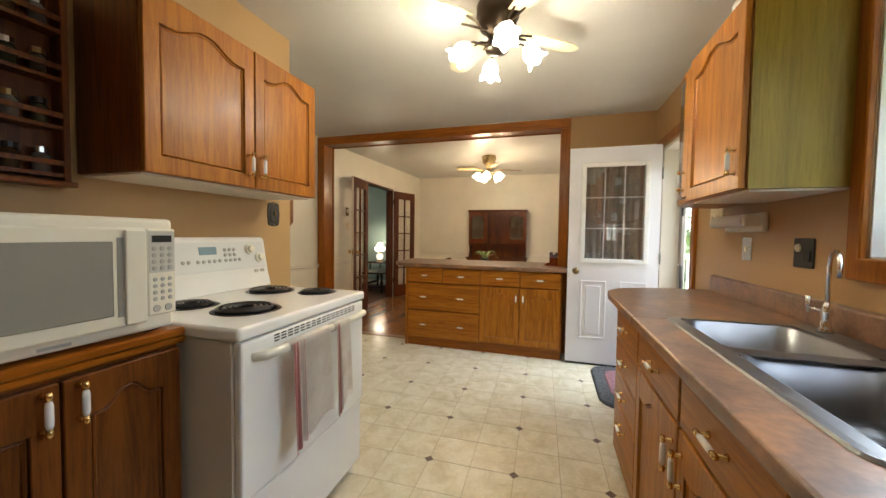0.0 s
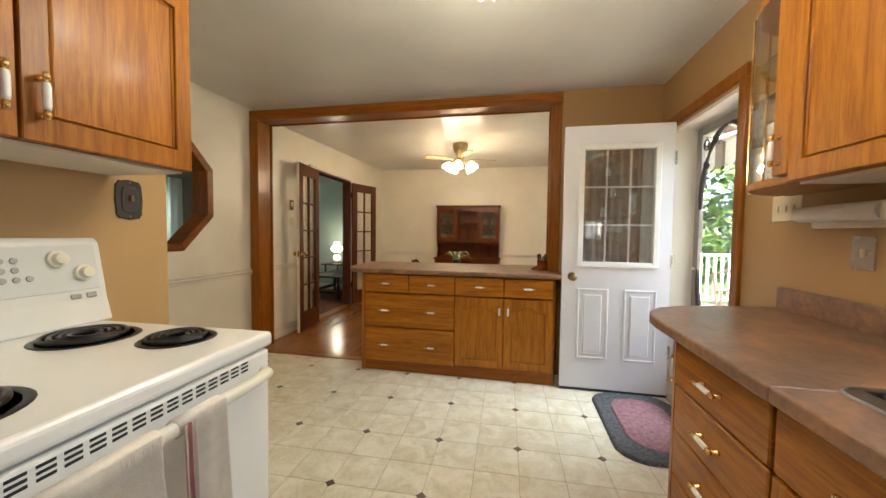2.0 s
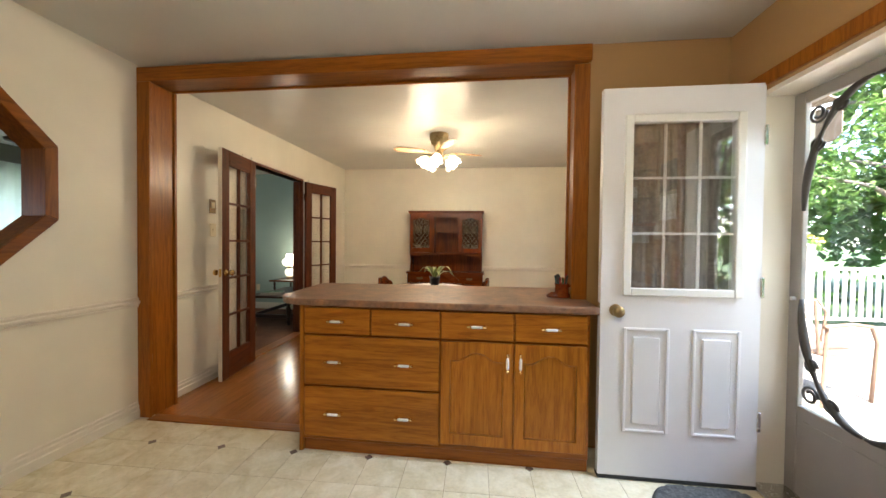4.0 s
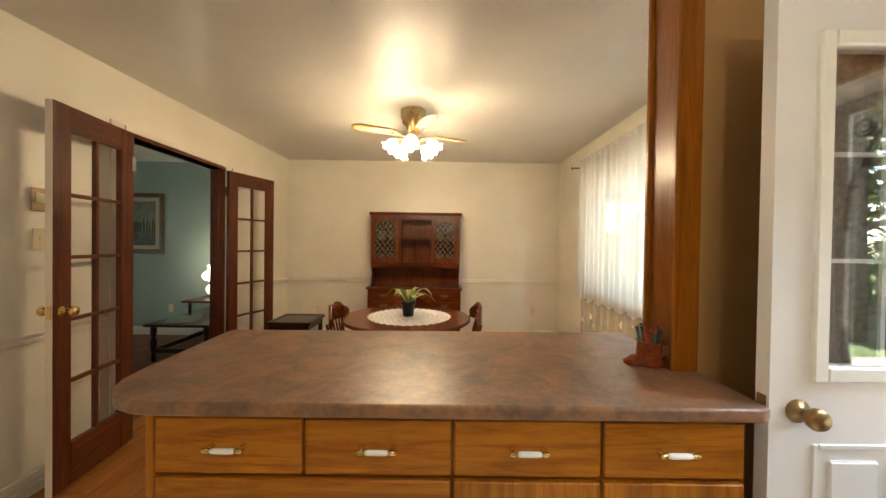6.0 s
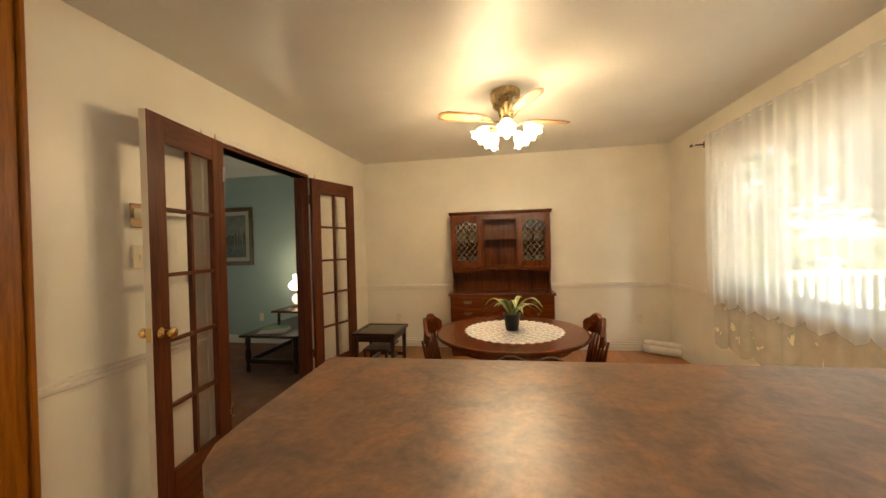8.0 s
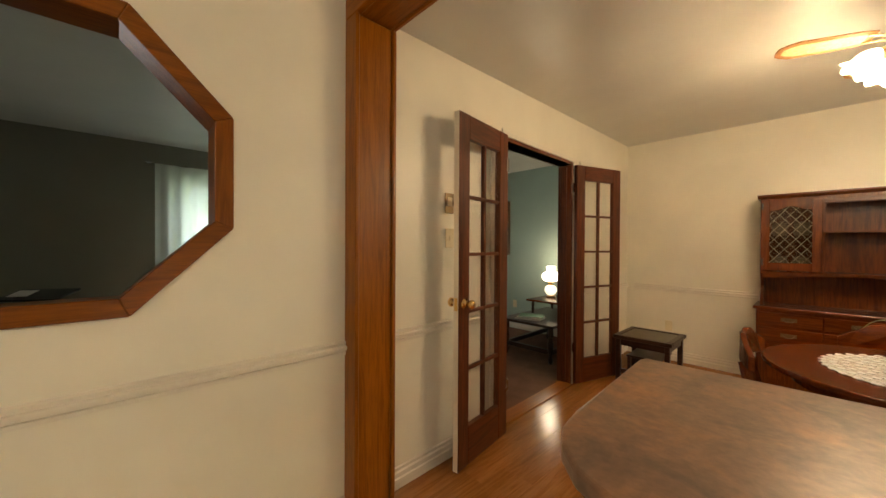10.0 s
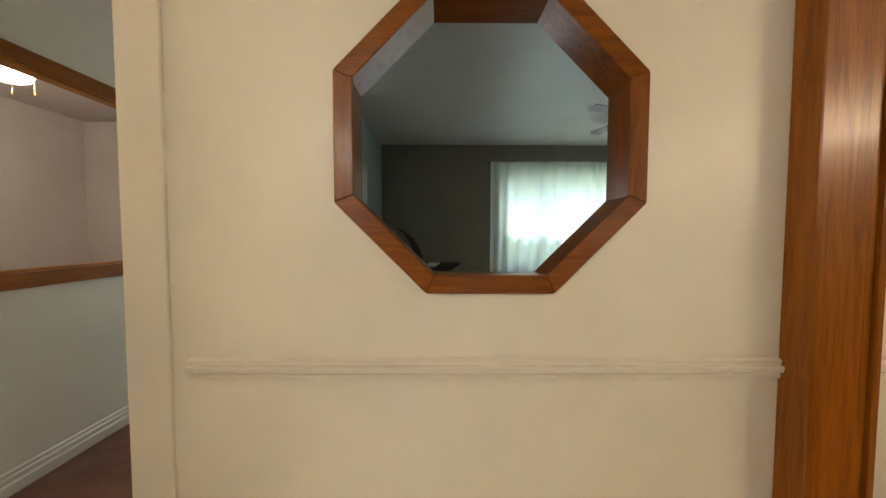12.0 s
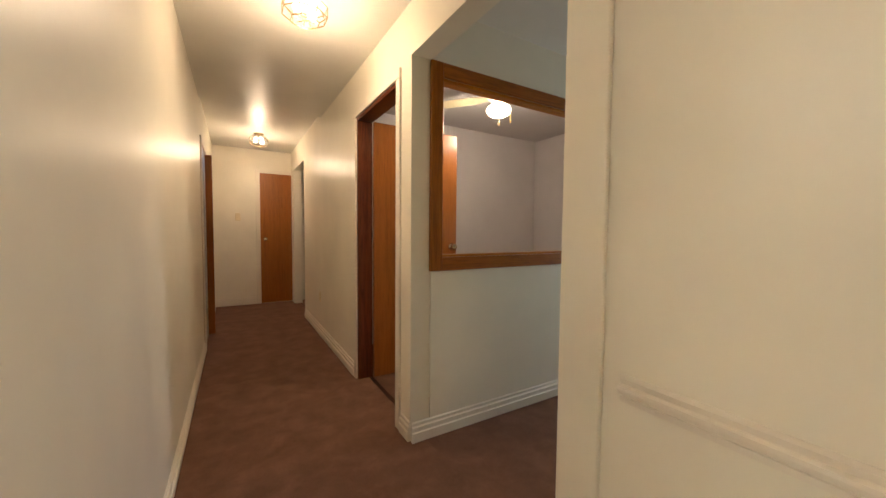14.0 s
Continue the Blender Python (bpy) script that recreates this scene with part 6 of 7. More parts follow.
        door = wpart("lattice_door", join(boxes((a, a + st, yf - 0.018, yf - 0.0005, za, zb), (b - st, b, yf - 0.018, yf - 0.0005, za, zb), (a + st, b - st, yf - 0.018, yf - 0.0005, za, za + 0.07), bevel=0.003), prism(pts + [(b - st, zb), (a + st, zb)], "y", yf - 0.018, yf - 0.0005)), DARK_Z, top)
        bars = []
        ga, gb, gc, gd = a + st, b - st, za + 0.07, zb - 0.062
        pitch = 0.068
        k = -8
        while k < 12:
            for s in (1, -1):
                x_s = ga + k * pitch if s > 0 else gb - k * pitch
                p0, p1 = Vector((x_s, gc)), Vector((x_s + s * (gd - gc) * 0.8, gd))
                t0, t1 = 0.0, 1.0
                d = p1 - p0
                lo, hi = sorted(((ga - p0.x) / d.x, (gb - p0.x) / d.x))
                t0, t1 = max(t0, lo), min(t1, hi)
                if t1 - t0 > 0.02:
                    q0, q1 = p0 + d * t0, p0 + d * t1
                    bars.append(tube([(q0.x, yf - 0.010, q0.y), (q1.x, yf - 0.010, q1.y)], 0.0016, 4))
            k += 1
        wpart("lattice", join(*bars), LEAD, door, "pale diamond lattice")
        wpart("door_glass", boxes((ga, gb, yf - 0.0065, yf - 0.0045, gc, gd)), AMBERPANE, door)
        hx = a + 0.004 if a < -0.9 else b - 0.014
        for z in (1.12, 1.62):
            wpart("hinge", boxes((hx, hx + 0.012, yf - 0.022, yf - 0.0175, z, z + 0.06)), BLACK, door)
    # plates behind the lattice
    for px in (u0 + 0.12, u0 + 0.26, xb + 0.12, xb + 0.26):
        for z in (1.075, 1.385):
            g = thing("plate_stack", px, 7.92, z if z < 1.2 else 1.385, label="stack of pale dishes inside the hutch", category="dishes", group="dishes in the hutch")
            part("dishes", lathe([(0.0, 0), (0.045, 0), (0.055, 0.04), (0.05, 0.05), (0.05, 0.12), (0.0, 0.125)], 18), DISHES, g, smooth=True)
    for a, b in ((u0 + 0.02, xa), (xb, u1 - 0.02)):
        wpart("shelf", boxes((a, b, yf + 0.03, 8.03, 1.372, 1.384)), DARK_X, top)


DISHES = plain("dim stoneware", (0.30, 0.24, 0.16), 0.3)
LEAD = plain("pale lead lattice", (0.50, 0.45, 0.34), 0.4)


def amber():
    m, nt, b = mat("amber pane")
    b.inputs["Base Color"].default_value = (0.05, 0.026, 0.010, 1)
    b.inputs["Alpha"].default_value = 0.35
    b.inputs["Roughness"].default_value = 0.12
    return m


AMBERPANE = amber()
hutch()


def oval(rx, ry, n=48):
    return [(rx * math.cos(2 * math.pi * i / n), ry * math.sin(2 * math.pi * i / n)) for i in range(n)]


def dining_table():
    top = thing("dining_table", -0.87, 5.93, 0, label="round dark maple dining table with a pedestal", category="table")
    part("tabletop", prism(oval(0.515, 0.515, 56), "z", 0.716, 0.742, 0.008, 3), DARK_X, top)
    part("apron", prism(oval(0.41, 0.41, 40), "z", 0.65, 0.716), DARK_X, top)
    part("pedestal", lathe([(0.0, 0.18), (0.06, 0.18), (0.085, 0.26), (0.07, 0.36), (0.045, 0.44), (0.06, 0.52), (0.09, 0.60), (0.12, 0.65), (0.0, 0.65)], 20), DARK_Z, top, smooth=True)
    for i in range(4):
        m = pose(0, 0, 0, 0, 0, 45 + 90 * i)
        part("leg", moved(tube([(0.05, 0, 0.27), (0.15, 0, 0.24), (0.27, 0, 0.12), (0.36, 0, 0.03), (0.41, 0, 0.02)], [0.035, 0.034, 0.028, 0.022, 0.02], 8), m), DARK_X, top, smooth=True)
    d = thing("doily", -0.85, 5.92, 0.742, label="large white crocheted lace doily on the table", category="doily")
    bm = bmesh.new()
    for ring in range(9):
        r = 0.02 + 0.038 * ring
        k = max(6, int(r * 110))
        for i in range(k):
            a = 2 * math.pi * (i + 0.5 * (ring % 2)) / k
            m = Matrix.Translation((r * math.cos(a), r * math.sin(a), 0.004)) @ Matrix.Rotation(a, 4, "Z") @ Matrix.Diagonal((0.0155, 0.019, 0.0045, 1))
            bmesh.ops.create_icosphere(bm, subdivisions=1, radius=1, matrix=m)
    part("lace", bm, LACE, d)
    part("mesh_ground", prism(oval(0.325, 0.325, 40), "z", 0.0005, 0.003), LACE2, d)


LACE = plain("white crochet cotton", (0.64, 0.65, 0.66), 0.9)
LACE2 = mottled("open crochet", ((0.16, 0.13, 0.11), (0.50, 0.49, 0.47), (0.66, 0.66, 0.66)), (70.0, 260.0), 0.9)
dining_table()


def plant():
    top = thing("potted_plant", -0.86, 5.93, 0.747, label="striped green spider plant in a black pot on the doily", category="plant")
    part("pot", lathe([(0.0, 0), (0.042, 0), (0.056, 0.10), (0.060, 0.102), (0.060, 0.115), (0.052, 0.115), (0.050, 0.10), (0.0, 0.098)], 20), BLACK, top, smooth=True)
    rnd = random.Random(4)
    for i in range(11):
        a = i * 2.4
        reach = rnd.uniform(0.08, 0.23)
        h = rnd.uniform(0.10, 0.20)
        w = rnd.uniform(0.015, 0.024)
        bm = bmesh.new()
        rows = []
        n = 8
        for k in range(n + 1):
            u = k / n
            r = 0.015 + reach * u
            z = 0.10 + h * (1 - (1 - u) ** 2) - 0.10 * u ** 3 * (reach / 0.2)
            ww = w * math.sin(math.pi * min(1, 0.12 + 0.88 * u)) + 0.0008
            c, s = math.cos(a), math.sin(a)
            rows.append([bm.verts.new((r * c - e * ww * s, r * s + e * ww * c, z + 0.004 * abs(e))) for e in (-1, -0.3, 0.3, 1)])
        for p, q in zip(rows, rows[1:]):
            for j in range(3):
                f = bm.faces.new((p[j], p[j + 1], q[j + 1], q[j]))
                f.material_index = 1 if j != 1 else 0
        leaf = part("leaf", bm, LEAF_MID, top, smooth=True)
        leaf.data.materials.append(LEAF_EDGE)


LEAF_MID = plain("dark leaf green", (0.07, 0.15, 0.03), 0.4, 0.2)
LEAF_EDGE = plain("yellow leaf edge", (0.33, 0.38, 0.11), 0.4, 0.2)
plant()


def dining_chair(x, y, rz, label):
    top = thing("dining_chair", x, y, 0, rz, label, "chair", "chairs round the dining table")
    seat = prism([(-0.20, -0.20), (0.20, -0.20), (0.225, 0.02), (0.21, 0.20), (0.10, 0.225), (-0.10, 0.225), (-0.21, 0.20), (-0.225, 0.02)], "z", 0.43, 0.46, 0.010, 3)
    part("seat", seat, DARK_X, top)
    for sx in (-1, 1):
        for sy in (-1, 1):
            part("leg", tube([(sx * 0.15, sy * 0.15, 0.432), (sx * 0.17, sy * 0.17, 0.30), (sx * 0.18, sy * 0.18, 0.22), (sx * 0.20, sy * 0.20, 0.0)], [0.016, 0.021, 0.014, 0.011], 8), DARK_Z, top, smooth=True)
        part("stretcher", tube([(sx * 0.185, -0.185, 0.16), (sx * 0.185, 0, 0.16), (sx * 0.185, 0.185, 0.16)], [0.008, 0.014, 0.008], 8), DARK_Y, top, smooth=True)
    part("stretcher", tube([(-0.185, 0, 0.16), (0, 0, 0.16), (0.185, 0, 0.16)], [0.008, 0.014, 0.008], 8), DARK_X, top, smooth=True)
    for i in range(6):
        u = -1 + 2 * i / 5
        part("spindle", tube([(0.155 * u, -0.185, 0.455), (0.17 * u, -0.215, 0.58), (0.185 * u, -0.245, 0.72)], [0.011 if abs(u) == 1 else 0.008, 0.014 if abs(u) == 1 else 0.011, 0.008], 8), DARK_Z, top, smooth=True)
    n = 14
    low, up = [], []
    for i in range(n + 1):
        u = -1 + 2 * i / n
        low.append((0.235 * u, 0.705 + 0.008 * math.cos(u * 3)))
        up.append((0.235 * u, 0.795 + 0.05 * math.cos(u * math.pi * 0.5) - 0.015 * math.cos(u * math.pi * 2.5) - (0.03 if abs(u) > 0.95 else 0)))
    bm = prism(low + up[::-1], "y", -0.268, -0.243, 0.005, 2)
    for v in bm.verts:
        v.co.y += 0.06 * (v.co.x / 0.235) ** 2
    part("crest_rail", bm, DARK_X, top)


dining_chair(-1.20, 5.88, -90, "dark maple spindle-back chair tucked under the table's side")
dining_chair(-0.53, 5.93, 90, "dark maple spindle-back chair tucked under the table's side")
dining_chair(-0.87, 6.34, 180, "dark maple spindle-back chair in front of the hutch")
dining_chair(-0.80, 5.27, 0, "dark maple spindle-back chair beside the peninsula")


def side_table():
    x0, x1, y0, y1 = -2.50, -2.02, 6.90, 7.40
    top = thing("side_table", -2.26, 7.15, 0, label="low dark wooden side table with an inset top", category="table")
    wpart("rim", boxes((x0, x1, y0, y0 + 0.05, 0.42, 0.455), (x0, x1, y1 - 0.05, y1, 0.42, 0.455), (x0, x0 + 0.05, y0 + 0.05, y1 - 0.05, 0.42, 0.455), (x1 - 0.05, x1, y0 + 0.05, y1 - 0.05, 0.42, 0.455), bevel=0.006), DARKEST, top)
    wpart("inset", boxes((x0 + 0.05, x1 - 0.05, y0 + 0.05, y1 - 0.05, 0.43, 0.448)), SLATE, top, "greenish slate inset")
    for xa in (x0 + 0.02, x1 - 0.06):
        for ya in (y0 + 0.02, y1 - 0.06):
            wpart("leg", boxes((xa, xa + 0.04, ya, ya + 0.04, 0, 0.42), bevel=0.004), DARKEST, top)
    wpart("apron", boxes((x0 + 0.03, x1 - 0.03, y0 + 0.03, y0 + 0.045, 0.36, 0.42), (x0 + 0.03, x1 - 0.03, y1 - 0.045, y1 - 0.03, 0.36, 0.42), (x0 + 0.03, x0 + 0.045, y0 + 0.05, y1 - 0.05, 0.36, 0.42), (x1 - 0.045, x1 - 0.03, y0 + 0.05, y1 - 0.05, 0.36, 0.42)), DARKEST, top)
    wpart("lower_shelf", boxes((x0 + 0.10, x1 - 0.10, y0 + 0.055, y1 - 0.055, 0.255, 0.275), bevel=0.004), DARKEST, top)
    for xa in (x0 + 0.11, x1 - 0.135):
        wpart("inner_leg", boxes((xa, xa + 0.025, y0 + 0.06, y0 + 0.085, 0.13, 0.256)), DARKEST, top)
    wpart("stretcher", boxes((x0 + 0.03, x1 - 0.03, y0 + 0.032, y0 + 0.05, 0.10, 0.14), (x0 + 0.03, x1 - 0.03, y1 - 0.05, y1 - 0.032, 0.10, 0.14), (x0 + 0.12, x0 + 0.16, y0 + 0.05, y1 - 0.05, 0.10, 0.13), (x1 - 0.16, x1 - 0.12, y0 + 0.05, y1 - 0.05, 0.10, 0.13)), DARKEST, top)


SLATE = mottled("slate inset", ((0.04, 0.035, 0.025), (0.07, 0.06, 0.04), (0.10, 0.085, 0.055)), (16.0, 120.0), 0.3)
side_table()


def curtain_sheet(plane, a0, a1, z0, z1, waves, amp, axis="y", scallop=0.0, n=220, k=10):
    bm = bmesh.new()
    g = []
    for j in range(k + 1):
        v = j / k
        row = []
        for i in range(n + 1):
            u = i / n
            a = a0 + (a1 - a0) * u + 0.004 * math.sin(u * waves * 1.7)
            d = amp * math.sin(u * waves + 0.6 * math.sin(u * 13)) * (0.55 + 0.45 * (1 - v)) + 0.4 * amp * math.sin(u * waves * 0.37 + v)
            z = z0 + (z1 - z0) * v - (scallop * abs(math.sin(u * waves * 0.25)) if j == 0 else 0)
            row.append(bm.verts.new((plane + d, a, z) if axis == "y" else (a, plane + d, z)))
        g.append(row)
    for j in range(k):
        for i in range(n):
            bm.faces.new((g[j][i], g[j][i + 1], g[j + 1][i + 1], g[j + 1][i]))
    return bm


SHEER = sheer("white sheer", (0.84, 0.84, 0.81), 0.24)
SHEER3 = sheer("dense sheer", (0.84, 0.89, 0.87), 0.06)
SHEER2 = sheer("thin sheer", (0.85, 0.83, 0.76), 0.68)


def dining_window():
    top = thing("dining_window", 1.17, 5.97, 0.82, label="wide white window behind sheer curtains", category="window")
    ya, yb, za, zb = 4.85, 7.10, 0.86, 2.10
    wpart("frame", boxes((1.14, 1.20, ya, ya + 0.05, za, zb), (1.14, 1.20, yb - 0.05, yb, za, zb), (1.14, 1.20, ya + 0.05, yb - 0.05, zb - 0.05, zb), (1.14, 1.20, ya + 0.05, yb - 0.05, za, za + 0.05), (1.145, 1.195, 5.42, 5.47, za + 0.05, zb - 0.05), (1.145, 1.195, 6.48, 6.53, za + 0.05, zb - 0.05)), WHITE, top)
    wpart("sill", boxes((1.02, 1.14, ya - 0.04, yb + 0.04, za - 0.03, za), bevel=0.005), WHITE, top)
    wpart("casing", boxes((XR - 0.014, XR, ya - 0.06, ya, za, zb + 0.06), (XR - 0.014, XR, yb, yb + 0.06, za, zb + 0.06), (XR - 0.014, XR, ya, yb, zb, zb + 0.06), (XR - 0.012, XR, ya - 0.06, yb + 0.06, za - 0.10, za - 0.031), bevel=0.003), TRIMWHITE, top)
    for a, b in ((ya + 0.05, 5.42), (5.47, 6.48), (6.53, yb - 0.05)):
        g = wpart("pane", boxes((1.168, 1.172, a, b, za + 0.05, zb - 0.05)), PANE, top)
        g.visible_shadow = False
    c = thing("sheer_curtain", 0.98, 5.9, 0.36, label="white sheer curtain with lace hem on a rod over the window", category="curtain")
    wpart("drop", curtain_sheet(0.985, 4.56, 7.13, 0.80, 2.31, 150, 0.013, scallop=0.07), SHEER, c, smooth=True)
    wpart("under_drop", curtain_sheet(1.015, 4.56, 7.10, 0.40, 2.30, 110, 0.008, scallop=0.06), SHEER2, c, smooth=True)
    r = thing("curtain_rod", 1.0, 5.9, 2.27, label="thin white curtain rod with a dark finial", category="rod")
    wpart("rod", tube([(0.995, 4.50, 2.285), (0.995, 7.36, 2.285)], 0.008, 8), WHITE, r)
    wpart("finial", lathe([(0.0, 0), (0.014, 0.005), (0.016, 0.02), (0.006, 0.03), (0.012, 0.045), (0.0, 0.055)], 10, pose(0.995, 7.36, 2.285, -90)), IRON, r)
    for y in (4.60, 7.30):
        wpart("bracket", boxes((0.985, XR, y - 0.006, y + 0.006, 2.262, 2.275), (XR - 0.006, XR, y - 0.015, y + 0.015, 2.24, 2.30)), IRON, r)


dining_window()
c = thing("floor_blanket", 0.84, 7.88, 0, label="rolled cream blanket on the floor in the corner", category="blanket")
for i, (dx, dy, r) in enumerate(((0.05, 0.05, 0.05), (0.08, 0.06, 0.04))):
    part("roll", lathe([(0.0, -0.20), (r * 0.8, -0.20), (r, -0.17), (r, 0.17), (r * 0.8, 0.20), (0.0, 0.20)], 18, pose(dx, dy, r + i * 0.07, 90, 0, 60)), TOWEL, c, smooth=True)


def pen_mug():
    top = thing("pen_mug", 0.160, 4.350, 0.906, label="orange-brown novelty mug full of pens on the countertop", category="mug")
    part("cup", lathe([(0.0, 0.0), (0.048, 0.0), (0.050, 0.012), (0.042, 0.03), (0.040, 0.075), (0.046, 0.085), (0.041, 0.085), (0.036, 0.075), (0.036, 0.02), (0.0, 0.018)], 22), MUG, top, smooth=True)
    part("foot", moved(lathe([(0.0, 0), (0.05, 0), (0.055, 0.01), (0.03, 0.03), (0.0, 0.035)], 18), pose(-0.03, 0, 0) @ Matrix.Diagonal((1.15, 0.7, 1, 1))), MUG, top, smooth=True)
    part("handle", tube([(0.040, -0.005, 0.070), (0.062, -0.008, 0.073), (0.076, -0.010, 0.055), (0.072, -0.010, 0.032), (0.050, -0.006, 0.018)], 0.007, 8), MUG, top, smooth=True)
    rnd = random.Random(2)
    cols = [(0.55, 0.03, 0.03), (0.03, 0.05, 0.06), (0.02, 0.14, 0.08), (0.60, 0.50, 0.05), (0.05, 0.05, 0.06), (0.10, 0.11, 0.13), (0.03, 0.07, 0.12), (0.5, 0.04, 0.05), (0.02, 0.02, 0.025), (0.03, 0.10, 0.12), (0.04, 0.04, 0.05), (0.45, 0.10, 0.03)]
    for i, col in enumerate(cols):
        a = i * 2.4
        off = 0.008 + 0.0016 * i
        p = thing("pen", 0.160 + off * math.cos(a), 4.350 + off * math.sin(a), 0.925, label="pen standing in the orange mug", category="pen", group="pens in the mug")
        l = rnd.uniform(0.078, 0.108)
        part("barrel", tube([(0, 0, 0), (0.016 * math.cos(a), 0.016 * math.sin(a), l)], 0.0052, 8), plain("pen colour %d" % i, col, 0.3), p)
        part("cap", tube([(0.016 * math.cos(a), 0.016 * math.sin(a), l), (0.019 * math.cos(a), 0.019 * math.sin(a), l + 0.018)], 0.0058, 8), plain("pen cap %d" % i, tuple(0.6 * v for v in col), 0.3), p)


MUG = mottled("orange glaze", ((0.10, 0.016, 0.004), (0.21, 0.036, 0.007), (0.28, 0.058, 0.012)), (30.0, 150.0), 0.15)
pen_mug()


# ---- living room ----
def end_table():
    top = thing("end_table", -3.45, 7.40, 0, label="dark two-step end table with turned legs on the carpet", category="table")
    wpart("lower_top", boxes((-3.80, -3.10, 6.86, 7.95, 0.395, 0.425), bevel=0.008, segments=2), DARKEST, top)
    wpart("upper_top", boxes((-3.74, -3.12, 7.33, 7.96, 0.580, 0.605), bevel=0.008, segments=2), DARK_X, top)
    turned = [(0.0, 0), (0.022, 0), (0.026, 0.05), (0.016, 0.08), (0.03, 0.14), (0.034, 0.22), (0.018, 0.28), (0.03, 0.31), (0.028, 0.395), (0.0, 0.395)]
    for x in (-3.74, -3.16):
        for y in (6.93, 7.88):
            wpart("leg", lathe(turned, 14, pose(x, y, 0)), DARKEST, top, smooth=True)
    post = [(0.0, 0), (0.020, 0), (0.012, 0.02), (0.022, 0.05), (0.012, 0.08), (0.022, 0.11), (0.012, 0.14), (0.020, 0.155), (0.0, 0.155)]
    for x in (-3.68, -3.18):
        for y in (7.40, 7.88):
            wpart("post", lathe(post, 12, pose(x, y, 0.425)), DARKEST, top, smooth=True)
    wpart("stretcher", boxes((-3.76, -3.72, 6.95, 7.86, 0.10, 0.15), (-3.18, -3.14, 6.95, 7.86, 0.10, 0.15), (-3.72, -3.18, 6.91, 6.95, 0.10, 0.15), bevel=0.004), DARKEST, top)
    for i, (w, d, h, col) in enumerate(((0.30, 0.22, 0.018, (0.25, 0.07, 0.05)), (0.28, 0.21, 0.015, (0.55, 0.5, 0.38)), (0.27, 0.2, 0.012, (0.10, 0.22, 0.12)))):
        b = thing("book", -3.50 + 0.01 * i, 7.06, 0.425 + (0, 0.018, 0.033)[i], 12 + 7 * i, "thin worn book lying in a stack on the end table", "book", "books on the end table")
        part("cover", boxes((-w / 2, w / 2, -d / 2, d / 2, 0, 0.0015), (-w / 2, w / 2, -d / 2, d / 2, h - 0.0015, h), (-w / 2, -w / 2 + 0.003, -d / 2, d / 2, 0.0015, h - 0.0015)), plain("book cover %d" % i, col, 0.5, 0.3), b)
        part("pages", boxes((-w / 2 + 0.003, w / 2 - 0.004, -d / 2 + 0.004, d / 2 - 0.004, 0.0016, h - 0.0016)), PAPER, b)
    l = thing("table_lamp", -3.60, 7.70, 0.605, label="lit milk-glass parlour lamp with a brass collar", category="lamp")
    part("base", lathe([(0.0, 0), (0.06, 0), (0.065, 0.012), (0.04, 0.03), (0.0, 0.03)], 20), OLDBRASS, l, smooth=True)
    part("font", lathe([(0.03, 0.03), (0.06, 0.05), (0.078, 0.09), (0.07, 0.13), (0.045, 0.155), (0.03, 0.16), (0.0, 0.16)], 24), LAMPBASE, l, "lit milk-glass font", True)
    part("collar", lathe([(0.0, 0.16), (0.035, 0.16), (0.04, 0.175), (0.025, 0.19), (0.055, 0.205), (0.05, 0.212), (0.0, 0.212)], 20), BRASS, l, smooth=True)
    bm = lathe([(0.055, 0.212), (0.09, 0.225), (0.115, 0.26), (0.118, 0.29), (0.09, 0.325), (0.06, 0.34), (0.05, 0.36), (0.058, 0.40), (0.060, 0.41)], 32)
    for v in bm.verts:
        a = math.atan2(v.co.y, v.co.x)
        k = 1 + 0.045 * math.cos(6 * a)
        v.co.x *= k
        v.co.y *= k
    part("shade", bm, LAMPSHADE, l, "lit lobed milk-glass shade", True)
    bulb(-3.60, 7.70, 1.06, 0.56, 0.05)


LAMPBASE = glow("lit milk glass font", (1.0, 0.86, 0.6), 0.10)
LAMPSHADE = glow("lit milk glass", (1.0, 0.88, 0.66), 0.5)
end_table()


def painting():
    x0, x1, z0, z1 = -5.22, -4.515, 1.145, 1.995
    y = YN - 0.008
    top = thing("framed_painting", -4.87, y, z0, label="landscape painting of a pond and trees in a brown frame", category="painting")
    f = 0.06
    wpart("frame", boxes((x0, x0 + f, y - 0.03, y, z0, z1), (x1 - f, x1, y - 0.03, y, z0, z1), (x0 + f, x1 - f, y - 0.03, y, z1 - f, z1), (x0 + f, x1 - f, y - 0.03, y, z0, z0 + f), bevel=0.008), FRAMEWOOD, top)
    wpart("liner", boxes((x0 + f, x1 - f, y - 0.018, y, z0 + f, z1 - f)), plain("linen liner", (0.50, 0.45, 0.34), 0.8), top)
    g = 0.055
    a, b, c, d = x0 + f + g, x1 - f - g, z0 + f + g, z1 - f - g
    wpart("canvas", boxes((a, b, y - 0.0195, y - 0.018, c, d)), PAINTSKY, top)
    h = (d - c)
    wpart("painted_pond", boxes((a, b, y - 0.0202, y - 0.0195, c, c + h * 0.36)), PAINTPOND, top)
    n = 14
    wpart("painted_bank", prism([(a + (b - a) * i / n, c + h * (0.34 + 0.22 * abs(math.sin(i * 1.3)) + 0.10 * (i % 2))) for i in range(n + 1)] + [(b, c + h * 0.30), (a, c + h * 0.30)], "y", y - 0.0208, y - 0.0202), PAINTTREE, top)
    for i in range(4):
        xx = a + (b - a) * (0.60 + 0.09 * i)
